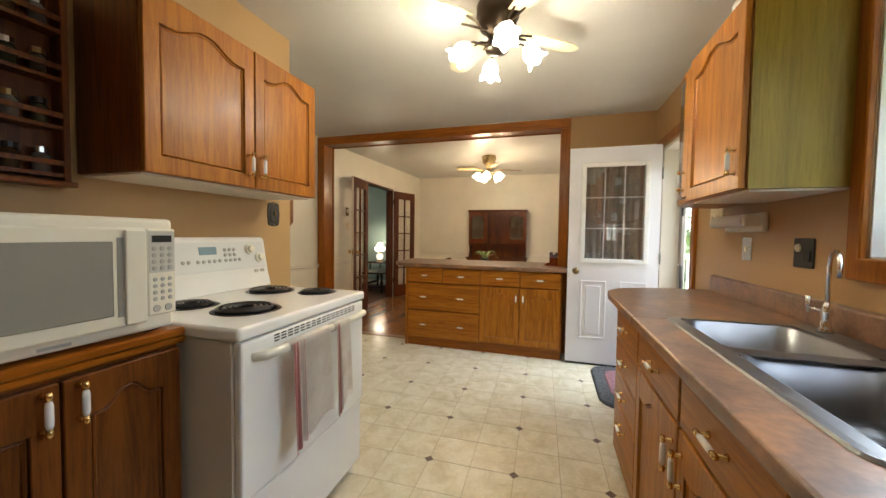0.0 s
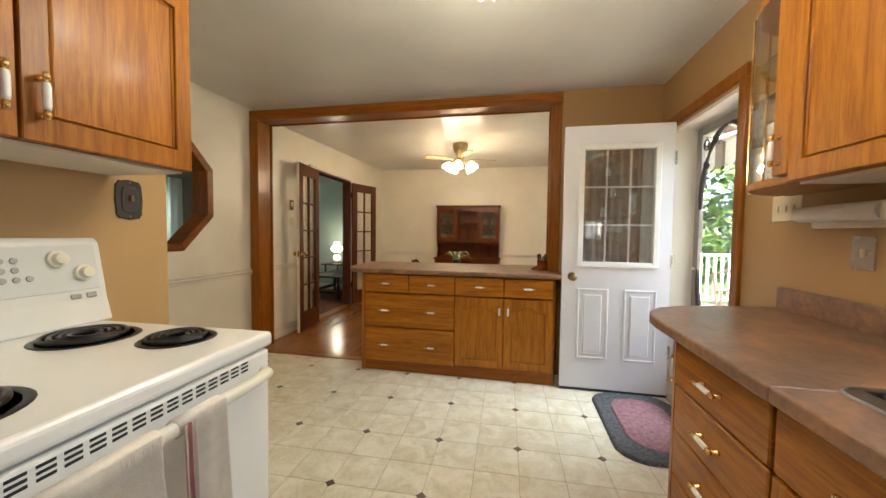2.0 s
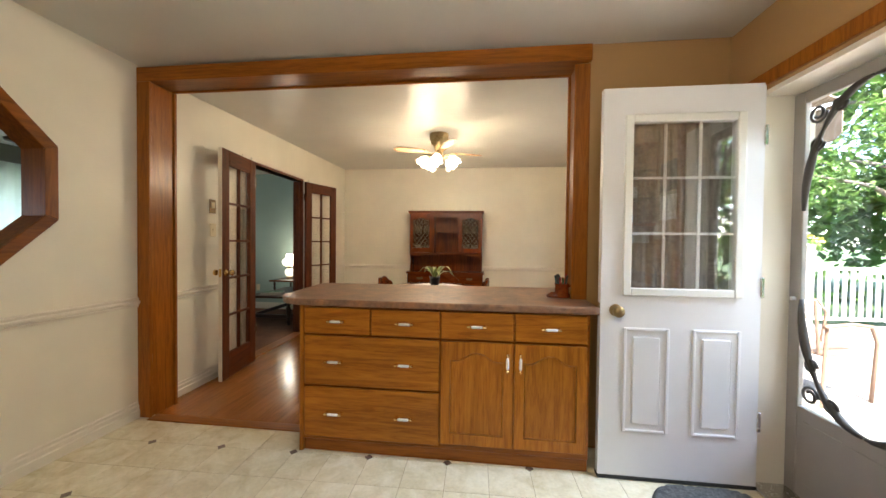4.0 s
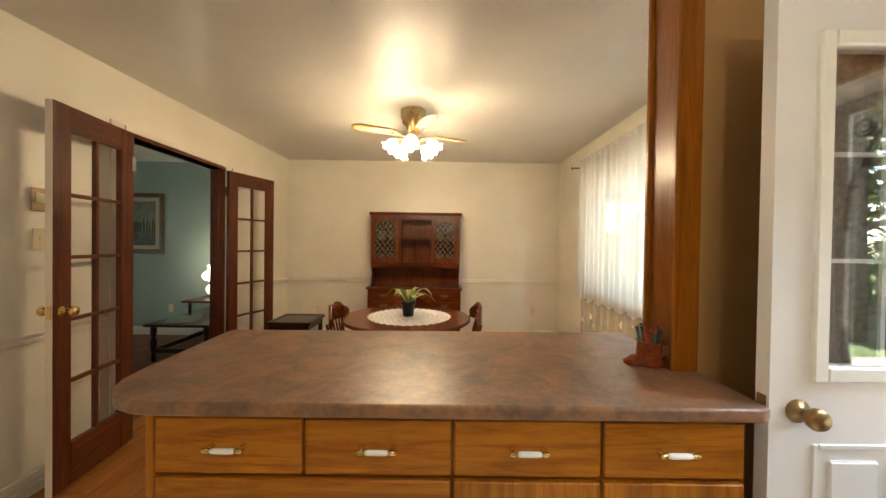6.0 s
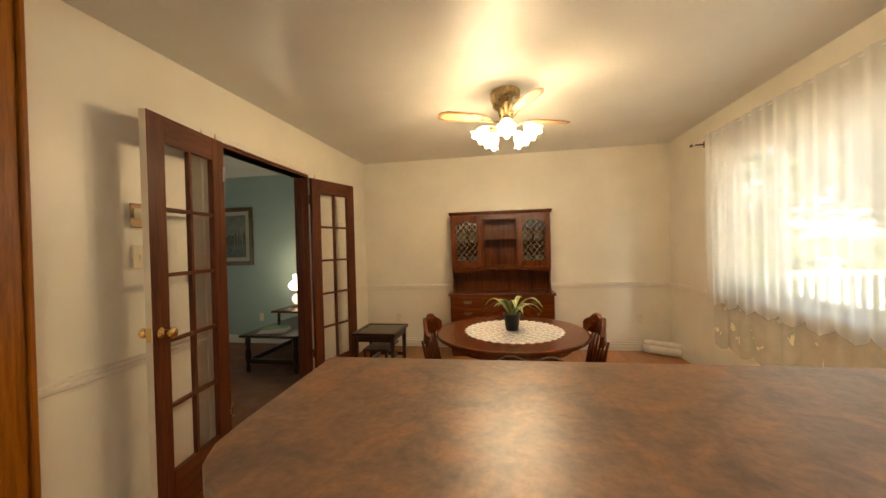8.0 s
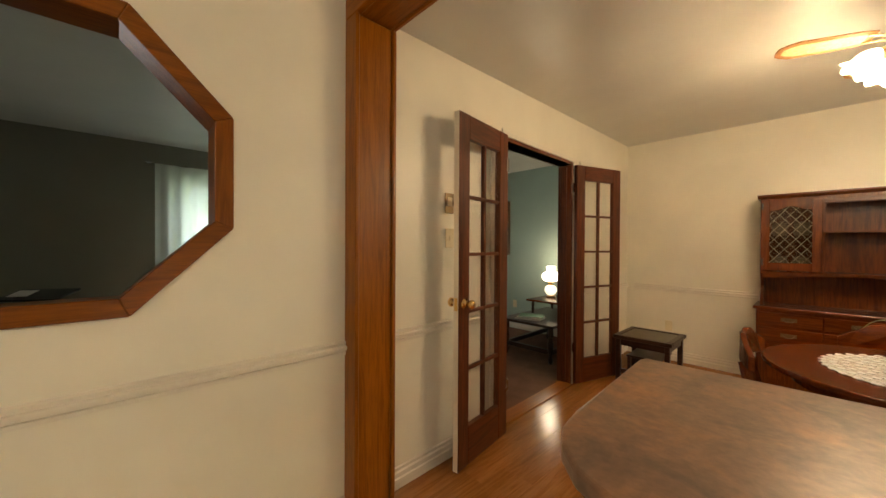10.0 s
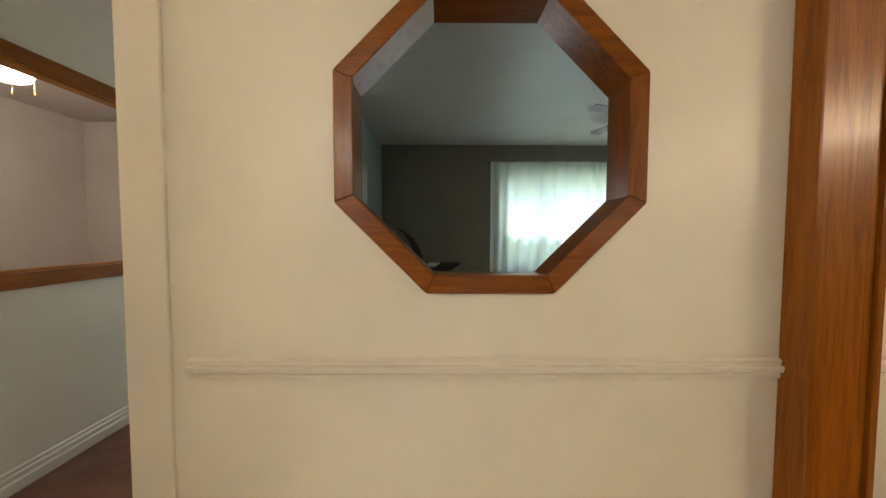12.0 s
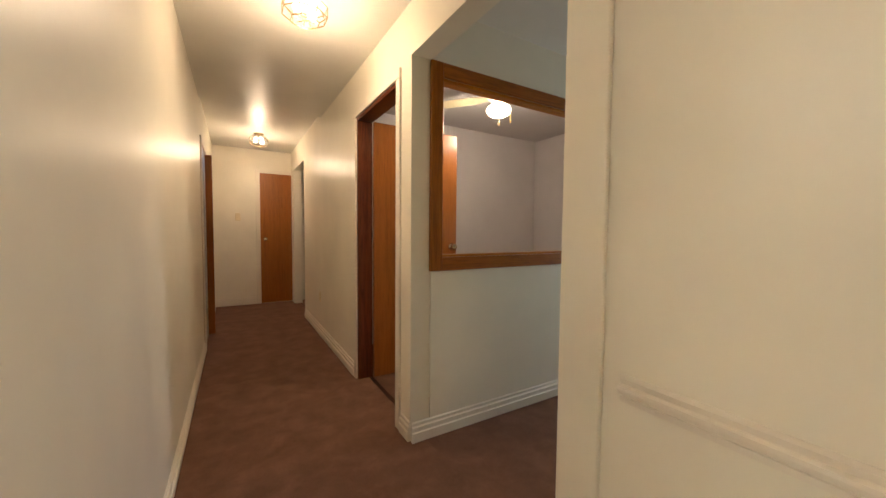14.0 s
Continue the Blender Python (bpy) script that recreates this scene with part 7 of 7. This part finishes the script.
        wpart("painted_birch", prism([(xx, c + h * 0.2), (xx + 0.008, c + h * 0.2), (xx + 0.016, c + h * 0.95), (xx + 0.012, c + h * 0.95)], "y", y - 0.0212, y - 0.0208), PAINTBIRCH, top)


FRAMEWOOD = wood("bronze frame", (0.06, 0.035, 0.015), (0.14, 0.085, 0.04), "x", 0.35)
PAINTSKY = mottled("painted sky", ((0.10, 0.11, 0.09), (0.16, 0.17, 0.13), (0.24, 0.23, 0.16)), (9.0, 60.0), 0.5)
PAINTPOND = mottled("painted water", ((0.03, 0.04, 0.035), (0.07, 0.085, 0.07), (0.14, 0.15, 0.13)), (14.0, 80.0), 0.5)
PAINTTREE = mottled("painted trees", ((0.02, 0.028, 0.018), (0.045, 0.05, 0.025), (0.10, 0.085, 0.035)), (30.0, 120.0), 0.5)
PAINTBIRCH = plain("painted birch", (0.30, 0.26, 0.17), 0.5)
painting()


def living_window():
    top = thing("living_window", -6.5, 5.35, 0.7, label="wide white living room window behind sheer curtains", category="window")
    wpart("frame", boxes((-6.56, -6.50, 4.00, 4.06, 0.75, 2.05), (-6.56, -6.50, 6.54, 6.60, 0.75, 2.05), (-6.56, -6.50, 4.06, 6.54, 1.99, 2.05), (-6.56, -6.50, 4.06, 6.54, 0.75, 0.81), (-6.555, -6.505, 4.50, 4.60, 0.81, 1.99), (-6.555, -6.505, 5.90, 5.98, 0.81, 1.99)), WHITE, top)
    for a, b in ((4.06, 4.50), (4.60, 5.90), (5.98, 6.54)):
        g = wpart("pane", boxes((-6.532, -6.528, a, b, 0.81, 1.99)), PANE, top)
        g.visible_shadow = False
    c = thing("sheer_curtain", -6.36, 5.3, 0.5, label="white sheer curtains over the living room window", category="curtain")
    wpart("drop", curtain_sheet(-6.36, 3.82, 6.80, 0.55, 2.20, 120, 0.024, n=260), SHEER3, c, smooth=True)
    r = thing("curtain_rod", -6.38, 5.3, 2.2, label="thin pale curtain rod", category="rod")
    wpart("rod", tube([(-6.375, 3.74, 2.205), (-6.375, 6.86, 2.205)], 0.007, 8), STEEL, r)
    for y in (3.77, 6.84):
        wpart("bracket", boxes((-6.43, -6.37, y - 0.006, y + 0.006, 2.196, 2.21)), STEEL, r)
    d = thing("front_door", -6.5, 1.82, 0, label="white front door with a tall bright glass light", category="door")
    wpart("leaf", boxes((-6.55, -6.51, 1.505, 1.62, 0.01, 2.02), (-6.55, -6.51, 2.03, 2.145, 0.01, 2.02), (-6.55, -6.51, 1.62, 2.03, 1.85, 2.02), (-6.55, -6.51, 1.62, 2.03, 0.01, 0.5)), DOORWHITE, d)
    g = wpart("pane", boxes((-6.532, -6.528, 1.62, 2.03, 0.5, 1.85)), PANE, d)
    g.visible_shadow = False
    # Extra glass panel, added to let more daylight into the foyer.
    s = thing("added_side_light", -6.5, 1.295, 0.15, label="tall glass panel added beside the front door to light the foyer", category="window")
    wpart("frame", boxes((-6.55, -6.51, 1.15, 1.18, 0.15, 2.03), (-6.55, -6.51, 1.41, 1.44, 0.15, 2.03), (-6.55, -6.51, 1.18, 1.41, 2.0, 2.03), (-6.55, -6.51, 1.18, 1.41, 0.15, 0.18)), WHITE, s)
    g = wpart("pane", boxes((-6.532, -6.528, 1.18, 1.41, 0.18, 2.0)), PANE, s)
    g.visible_shadow = False
    setting("casing_7", boxes((-6.43, -6.415, 1.44, 1.50, 0, 2.09), (-6.43, -6.415, 2.15, 2.205, 0, 2.09), (-6.43, -6.415, 1.50, 2.15, 2.03, 2.09), bevel=0.003), TRIMWHITE, "white casing round the front door", "trim")


living_window()


def rocker():
    top = thing("rocking_chair", -3.79, 3.255, 0, 35, "tall dark-framed rocking chair with pale upholstered back", "chair")
    part("seat", boxes((-0.27, 0.27, -0.25, 0.27, 0.42, 0.52), bevel=0.03, segments=3), UPHOL, top)
    n = 12
    lo = [(-0.22, 0.52), (0.22, 0.52)]
    up = [(0.24 * math.cos(math.pi * i / n), 1.08 + 0.20 * math.sin(math.pi * i / n)) for i in range(n + 1)]
    part("back_cushion", moved(prism(lo + up, "y", -0.05, 0.05, 0.012, 2), pose(0, -0.30, 0, 8)), UPHOL, top)
    hoop = [(-0.25, -0.27, 0.45)] + [(-0.27 * math.cos(math.pi * i / n), -0.30 - 0.02, 1.06 + 0.24 * math.sin(math.pi * i / n)) for i in range(n + 1)] + [(0.25, -0.27, 0.45)]
    part("back_hoop", moved(tube(hoop, 0.018, 8), pose(0, 0, 0, 6)), DARKEST, top, smooth=True)
    for s in (-0.09, 0.09):
        part("back_slat", moved(tube([(s, -0.24, 0.5), (s, -0.245, 0.9), (s * 0.8, -0.25, 1.25)], 0.012, 6), pose(0, 0, 0, 6)), DARKEST, top)
    for sx in (-1, 1):
        part("arm", tube([(sx * 0.29, -0.28, 0.80), (sx * 0.32, 0.0, 0.84), (sx * 0.31, 0.24, 0.82), (sx * 0.31, 0.30, 0.76)], [0.018, 0.026, 0.028, 0.02], 8), DARKEST, top, smooth=True)
        for y in (-0.22, 0.22):
            part("leg", tube([(sx * 0.29, y, 0.82), (sx * 0.29, y, 0.42), (sx * 0.29, y, 0.06)], 0.016, 8), DARKEST, top)
        part("rocker", tube([(sx * 0.29, -0.42, 0.09), (sx * 0.29, -0.2, 0.035), (sx * 0.29, 0.05, 0.018), (sx * 0.29, 0.25, 0.035), (sx * 0.29, 0.40, 0.08)], 0.018, 8), DARKEST, top, smooth=True)
    s = thing("music_stand", -4.42, 3.14, 0, label="black stand with loose papers beside the rocking chair", category="stand")
    part("tray", moved(boxes((-0.15, 0.15, -0.10, 0.10, -0.006, 0.006), bevel=0.002), pose(0, 0, 0.97, 12, 0, 60)), BLACK, s)
    part("pole", tube([(0, 0, 0.10), (0, 0, 0.965)], 0.012, 8), BLACK, s)
    part("foot", join(*[tube([(0, 0, 0.12), (0.22 * math.cos(a), 0.22 * math.sin(a), 0.008)], 0.009, 6) for a in (0.3, 2.4, 4.5)]), BLACK, s)
    p = thing("paper_sheet", -4.42, 3.14, 0.982, label="loose white papers lying on the black stand", category="paper")
    part("sheet", moved(boxes((-0.11, -0.02, -0.06, 0.05, -0.001, 0.001)), pose(0, 0, 0.002, 12, 0, 68)), PAPER, p)


UPHOL = mottled("grey upholstery", ((0.09, 0.095, 0.09), (0.14, 0.145, 0.135), (0.19, 0.19, 0.175)), (20.0, 200.0), 0.9)
rocker()
# ---- outdoors ----
setting("ground", boxes((-300, 300, -300, 300, -0.62, -0.55)), mottled("lawn", ((0.03, 0.06, 0.015), (0.06, 0.10, 0.03), (0.10, 0.14, 0.05)), (0.6, 40.0), 0.95), "green lawn under the trees", "ground")
# Unseen slab added to keep steep sky light off the east openings.
setting("sky_blocking_eave", boxes((1.272, 1.80, -1.4, 4.85, 2.50, 2.62)), WHITE, "unseen white eave slab added to block steep sky light", "eave")
DECKWOOD = wood("weathered deck", (0.22, 0.19, 0.16), (0.38, 0.34, 0.30), "y", 0.75, coat=0)


def deck():
    top = tagged(thing("deck", 3.0, 4.0, -0.55, label="weathered wooden deck outside the back door", category="deck"), kind="structure")
    for i in range(40):
        x = 1.29 + i * 0.145
        wpart("board", boxes((x, x + 0.138, 0.4, 8.7, -0.10, -0.07)), DECKWOOD, top)
    wpart("frame", boxes((1.28, 7.08, 0.42, 0.47, -0.55, -0.10), (1.28, 7.08, 8.63, 8.68, -0.55, -0.10), (7.02, 7.07, 0.47, 8.63, -0.55, -0.10)), DECKWOOD, top)
    f = thing("railing", 4.95, 8.57, -0.07, label="white picket railing along the deck", category="railing")
    for z in (0.10, 0.93):
        wpart("rail", boxes((6.93, 6.98, 0.45, 8.55, z - 0.07, z - 0.03)), WHITE, f)
        wpart("rail", boxes((1.30, 6.98, 8.55, 8.60, z - 0.07, z - 0.03)), WHITE, f)
    for i in range(7):
        y = 0.5 + i * 1.345
        wpart("post", boxes((6.91, 7.0, y - 0.045, y + 0.045, -0.07, 1.02), bevel=0.005), WHITE, f)
    for x in (1.35, 3.1, 5.0):
        wpart("post", boxes((x - 0.06, x + 0.06, 8.52, 8.64, -0.07, 1.02), bevel=0.005), WHITE, f)
        wpart("post_cap", boxes((x - 0.08, x + 0.08, 8.50, 8.66, 1.02, 1.06), bevel=0.01), WHITE, f)
    for i in range(66):
        y = 0.56 + i * 0.122
        wpart("picket", boxes((6.94, 6.97, y - 0.022, y + 0.022, 0.07, 0.86)), WHITE, f)
    for i in range(46):
        x = 1.42 + i * 0.122
        wpart("picket", boxes((x - 0.022, x + 0.022, 8.56, 8.59, 0.07, 0.86)), WHITE, f)


deck()


def patio_chair(x, y, rz):
    top = thing("patio_chair", x, y, -0.07, rz, "brown metal patio armchair on the deck", "chair", "patio chairs on the deck")
    part("seat", boxes((-0.24, 0.24, -0.23, 0.24, 0.40, 0.425), bevel=0.008), PATIO, top)
    part("backrest", moved(join(tube([(-0.24, 0, 0.44), (-0.24, 0, 0.88), (0, 0, 0.93), (0.24, 0, 0.88), (0.24, 0, 0.44)], 0.013, 8), *[tube([(u, 0, 0.44), (u, 0, 0.91)], 0.006, 6) for u in (-0.16, -0.08, 0.0, 0.08, 0.16)]), pose(0, -0.25, 0, 8)), PATIO, top)
    for s in (-1, 1):
        part("arm", tube([(s * 0.27, -0.30, 0.66), (s * 0.28, 0.0, 0.67), (s * 0.28, 0.22, 0.64), (s * 0.28, 0.30, 0.50), (s * 0.28, 0.24, 0.0)], 0.016, 8), PATIO, top, smooth=True)
        part("leg", tube([(s * 0.25, -0.24, 0.68), (s * 0.25, -0.26, 0.4), (s * 0.26, -0.30, 0.0)], 0.014, 8), PATIO, top)


PATIO = plain("brown patio metal", (0.15, 0.09, 0.06), 0.45)
patio_chair(2.6, 5.6, -70)
patio_chair(3.7, 7.3, -110)


def awning():
    top = thing("awning", 1.9, 6.6, 2.3, label="striped beige canvas awning with a scalloped edge", category="awning")
    for i in range(13):
        y0 = 5.15 + i * 0.22
        m = AWN_A if i % 2 else AWN_B
        wpart("stripe", prism([(1.30, 2.75), (2.40, 2.38), (2.40, 2.37), (1.30, 2.74)], "y", y0, y0 + 0.22), m, top)
        n = 8
        wpart("valance", prism([(y0 + 0.22 * k / n, 2.12 - 0.05 * math.sin(math.pi * k / n)) for k in range(n + 1)] + [(y0 + 0.22, 2.385), (y0, 2.385)], "x", 2.40, 2.406), m, top)
    wpart("bar", tube([(2.40, 5.15, 2.39), (2.40, 8.01, 2.39)], 0.02, 8), WHITE, top)
    for y in (5.2, 7.95):
        wpart("arm", tube([(2.40, y, 2.37), (1.27, y, 2.0)], 0.015, 6), WHITE, top)


AWN_A, AWN_B = plain("cream canvas", (0.62, 0.57, 0.48), 0.85), plain("brown canvas", (0.20, 0.15, 0.11), 0.85)
awning()


def planter(x, y, z):
    top = thing("flower_pot", x, y, z, label="white flower pot with yellow flowers on the deck", category="planter")
    part("pot", lathe([(0.0, 0), (0.10, 0), (0.15, 0.20), (0.16, 0.22), (0.14, 0.22), (0.0, 0.20)], 18), WHITE, top, smooth=True)
    rnd = random.Random(9)
    for nm, col, cnt, up in (("foliage", LEAFY[0], 160, 0.24), ("blooms", plain("yellow petals", (0.6, 0.5, 0.08), 0.7), 50, 0.33)):
        bm = bmesh.new()
        for i in range(cnt):
            a, r = rnd.uniform(0, 6.28), 0.19 * math.sqrt(rnd.random())
            m = Matrix.Translation((r * math.cos(a), r * math.sin(a), up + rnd.uniform(-0.06, 0.07) - r * 0.4)) @ Euler((rnd.uniform(-1, 1), rnd.uniform(-1, 1), a)).to_matrix().to_4x4()
            bmesh.ops.create_grid(bm, x_segments=1, y_segments=1, size=0.025, matrix=m)
        part(nm, bm, col, top)


def leaf_material(name, a, b):
    m, nt, bs = mat(name)
    g = nt.nodes.new("ShaderNodeNewGeometry")
    r = ramp(nt, g.outputs["Random Per Island"], [(0.0, a), (1.0, b)])
    nt.links.new(r.outputs["Color"], bs.inputs["Base Color"])
    bs.inputs["Roughness"].default_value = 0.55
    out = nt.nodes["Material Output"]
    tl = nt.nodes.new("ShaderNodeBsdfTranslucent")
    nt.links.new(r.outputs["Color"], tl.inputs["Color"])
    mx = nt.nodes.new("ShaderNodeMixShader")
    mx.inputs[0].default_value = 0.4
    nt.links.new(bs.outputs[0], mx.inputs[1])
    nt.links.new(tl.outputs[0], mx.inputs[2])
    nt.links.new(mx.outputs[0], out.inputs["Surface"])
    return m


LEAFY = [leaf_material("maple leaves", (0.045, 0.11, 0.02), (0.16, 0.26, 0.06)), leaf_material("light leaves", (0.08, 0.16, 0.03), (0.24, 0.34, 0.10))]
BARK = mottled("bark", ((0.06, 0.05, 0.04), (0.12, 0.10, 0.08), (0.18, 0.15, 0.12)), (8.0, 60.0), 0.9, 0, 0.4, 0.8)
planter(3.9, 7.9, -0.07)
planter(5.0, 8.58, 1.06)


def leaves(count, rnd, spots, size):
    """Many small leaf blades scattered in clumps, as one mesh."""
    verts, faces = [], []
    for i in range(count):
        cx, cy, cz, r = spots[rnd.randrange(len(spots))]
        d = Vector((rnd.gauss(0, 1), rnd.gauss(0, 1), rnd.gauss(0, 0.8)))
        d = d.normalized() * r * rnd.random() ** 0.45
        c = Vector((cx, cy, cz)) + d
        q = Euler((rnd.uniform(-0.9, 0.9), rnd.uniform(-0.9, 0.9), rnd.uniform(0, 6.28))).to_matrix()
        s = size * rnd.uniform(0.6, 1.3)
        k = len(verts)
        for p in ((-s, 0, 0), (0, -s * 0.45, 0.1 * s), (s, 0, -0.1 * s), (0, s * 0.45, 0.1 * s)):
            verts.append(tuple(c + q @ Vector(p)))
        faces.append((k, k + 1, k + 2, k + 3))
    me = bpy.data.meshes.new("leaves")
    me.from_pydata(verts, [], faces)
    return me


def tree(x, y, h, spread, seed, mat_leaf, count=9000, size=0.075):
    rnd = random.Random(seed)
    top = thing("tree", x, y, -0.55, label="tall leafy green tree beyond the deck", category="tree", group="trees round the house")
    r = 0.09 + 0.016 * h
    lean = rnd.uniform(-0.3, 0.3)
    bits = [tube([(0, 0, 0), (lean * 0.2, 0, h * 0.3), (lean * 0.6, lean * 0.3, h * 0.65), (lean, lean * 0.5, h)], [r * 1.3, r, r * 0.6, r * 0.12], 9)]
    spots = []
    for i in range(13):
        z = h * (0.28 + 0.66 * i / 12)
        a = i * 2.4 + rnd.random()
        l = spread * (1.05 - 0.6 * i / 12) * rnd.uniform(0.7, 1.1)
        tip = Vector((l * math.cos(a), l * math.sin(a), z + 0.3 * l))
        root = Vector((lean * z / h, lean * 0.4 * z / h, z))
        bits.append(tube([tuple(root), tuple(root.lerp(tip, 0.5) + Vector((0, 0, 0.08 * l))), tuple(tip)], [r * 0.35, r * 0.2, r * 0.05], 6))
        for u in (0.55, 0.85, 1.05):
            p = root.lerp(tip, u)
            spots.append((p.x + rnd.uniform(-0.3, 0.3), p.y + rnd.uniform(-0.3, 0.3), p.z + rnd.uniform(-0.3, 0.3), rnd.uniform(0.35, 0.75) * spread * 0.42))
    part("trunk", join(*bits), BARK, top, smooth=True)
    me = leaves(count, rnd, spots, size)
    me.materials.append(mat_leaf)
    c = new("crown", me)
    c.parent = top


for i, (x, y, h, s) in enumerate(((8.5, 2.2, 8, 2.6), (9.5, 6.2, 9, 3.0), (7.6, 9.4, 7, 2.4), (12.0, 0.5, 10, 3.2), (13.0, 4.4, 10, 3.4), (12.0, 9.8, 10, 3.2), (8.0, -2.4, 8, 2.6),
                                  (-11.5, 4.6, 8, 2.8), (-12.5, 8.0, 9, 3.0), (-11.5, 1.2, 8, 2.8))):
    tree(x, y, h, s, 20 + i, LEAFY[i % 2])


def far_woods():
    rnd = random.Random(77)
    spots = []
    for i in range(420):
        a = rnd.uniform(-1.15, 1.15) + (math.pi if i % 3 == 0 else 0)
        d = rnd.uniform(14, 24)
        spots.append((d * math.cos(a), 4 + d * math.sin(a), rnd.uniform(-0.3, 1) ** 1 * 9.5, rnd.uniform(1.2, 2.4)))
    me = leaves(70000, rnd, spots, 0.30)
    me.materials.append(LEAFY[0])
    tagged(new("far_woods", me), "dense green woods round the house", "woods", kind="stuff")


far_woods()

# ---- floor pieces ----
setting("subfloor", boxes((XL, XR + 0.0, YS, 4.30, -0.06, -0.0022), (-1.594, -1.40, -3.57, YS, -0.06, -0.002)), GROUT, "joint-coloured bed under the vinyl tiles", "floor")
TILE = 0.4525 / 2


def tile_floor():
    top = setting("floor_kitchen", boxes((XL, XR, YS, 4.30, -0.0021, -0.0016)), GROUT, "cream vinyl tile floor with small brown diamonds", "floor")
    m0 = Matrix.Translation((-0.495, 3.132, 0)) @ Matrix.Rotation(radians(1.2), 4, "Z")
    j = 0.0016
    h = TILE / 2

    def tile_bm(m):
        bm = boxes((-h + j, h - j, -h + j, h - j, -0.0015, 0.0))
        bm.transform(m)
        return bm

    shared = None
    dm = None
    limits = ((XL, Vector((1, 0, 0))), (XR, Vector((-1, 0, 0))), (4.30, Vector((0, -1, 0))), (YS, Vector((0, 1, 0))))
    for a in range(-14, 11):
        for b in range(-22, 8):
            c = m0 @ Vector(((a + 0.5) * TILE, (b + 0.5) * TILE, 0))
            west = XL if c.y > 2.30 else -1.594
            if not (west - h < c.x < XR + h and YS - h < c.y < 4.30 + h):
                continue
            hidden = (c.x > 0.62 and c.y < 2.6) or (c.x < -0.95 and c.y < 2.0) or (c.y < -0.2)
            if hidden:
                continue
            inside = west + 0.13 < c.x < XR - 0.13 and c.y < 4.16 and (c.x > -1.46 or c.y > 2.43)
            m = m0 @ Matrix.Translation(((a + 0.5) * TILE, (b + 0.5) * TILE, 0))
            if inside:
                if shared is None:
                    shared = bpy.data.meshes.new("tile")
                    bm = tile_bm(Matrix())
                    bm.to_mesh(shared)
                    bm.free()
                    shared.materials.append(VINYL)
                ob = new("tile", shared)
                ob.parent = top
                ob.matrix_basis = m
            else:
                bm = tile_bm(m)
                for co, no in (((west, 0, 0), (-1, 0, 0)), ((XR, 0, 0), (1, 0, 0)), ((0, 4.30, 0), (0, 1, 0))) + ((((0, 2.30, 0), (0, -1, 0)),) if c.x < -1.60 else ()):
                    bmesh.ops.bisect_plane(bm, geom=bm.verts[:] + bm.edges[:] + bm.faces[:], plane_co=co, plane_no=no, clear_outer=True)
                if len(bm.faces) > 2:
                    part("tile", bm, VINYL, top)
                else:
                    bm.free()
    dia = bpy.data.meshes.new("diamond")
    bm = prism([(0, 0.026), (0.026, 0), (0, -0.026), (-0.026, 0)], "z", -0.001, 0.0006)
    bm.to_mesh(dia)
    bm.free()
    dia.materials.append(DIAMOND)
    for a in range(-6, 5):
        for b in range(-8, 3):
            p = m0 @ Vector((a * 2 * TILE, b * 2 * TILE, 0))
            if p.x > XR - 0.03 or p.x < XL + 0.03 or p.y > 4.22 or (p.x < -1.4 and p.y < 2.38) or p.y < -0.2:
                continue
            ob = new("diamond", dia)
            ob.parent = top
            ob.matrix_basis = Matrix.Translation(p) @ Matrix.Rotation(radians(1.2), 4, "Z")


tile_floor()


def plank_floor():
    top = setting("floor_dining", boxes((-2.795, XR, 4.30, YN, -0.05, -0.0012)), TRIM_Y, "orange-brown laminate plank floor", "floor")
    rnd = random.Random(3)
    w = 0.19
    x = -2.795
    while x < XR:
        y = 4.305 - rnd.uniform(0, 1.1)
        while y < YN:
            a, b = max(4.305, y), min(YN, y + 1.2)
            if b - a > 0.03:
                part("plank", boxes((x + 0.0006, min(x + w, XR) - 0.0006, a + 0.0006, b - 0.0006, -0.001, 0.002)), LAMINATE_FLOOR, top)
            y += 1.2
        x += w
    setting("floor_strip", boxes((XL + 0.1, -1.38, 4.22, 4.305, 0.0, 0.008), bevel=0.003), TRIM_X, "stained wooden strip between vinyl and laminate", "trim")
    setting("carpet_strip", boxes((XL, -1.594, 2.285, 2.315, -0.001, 0.005)), OLDBRASS, "brass strip between vinyl and carpet", "trim")


plank_floor()
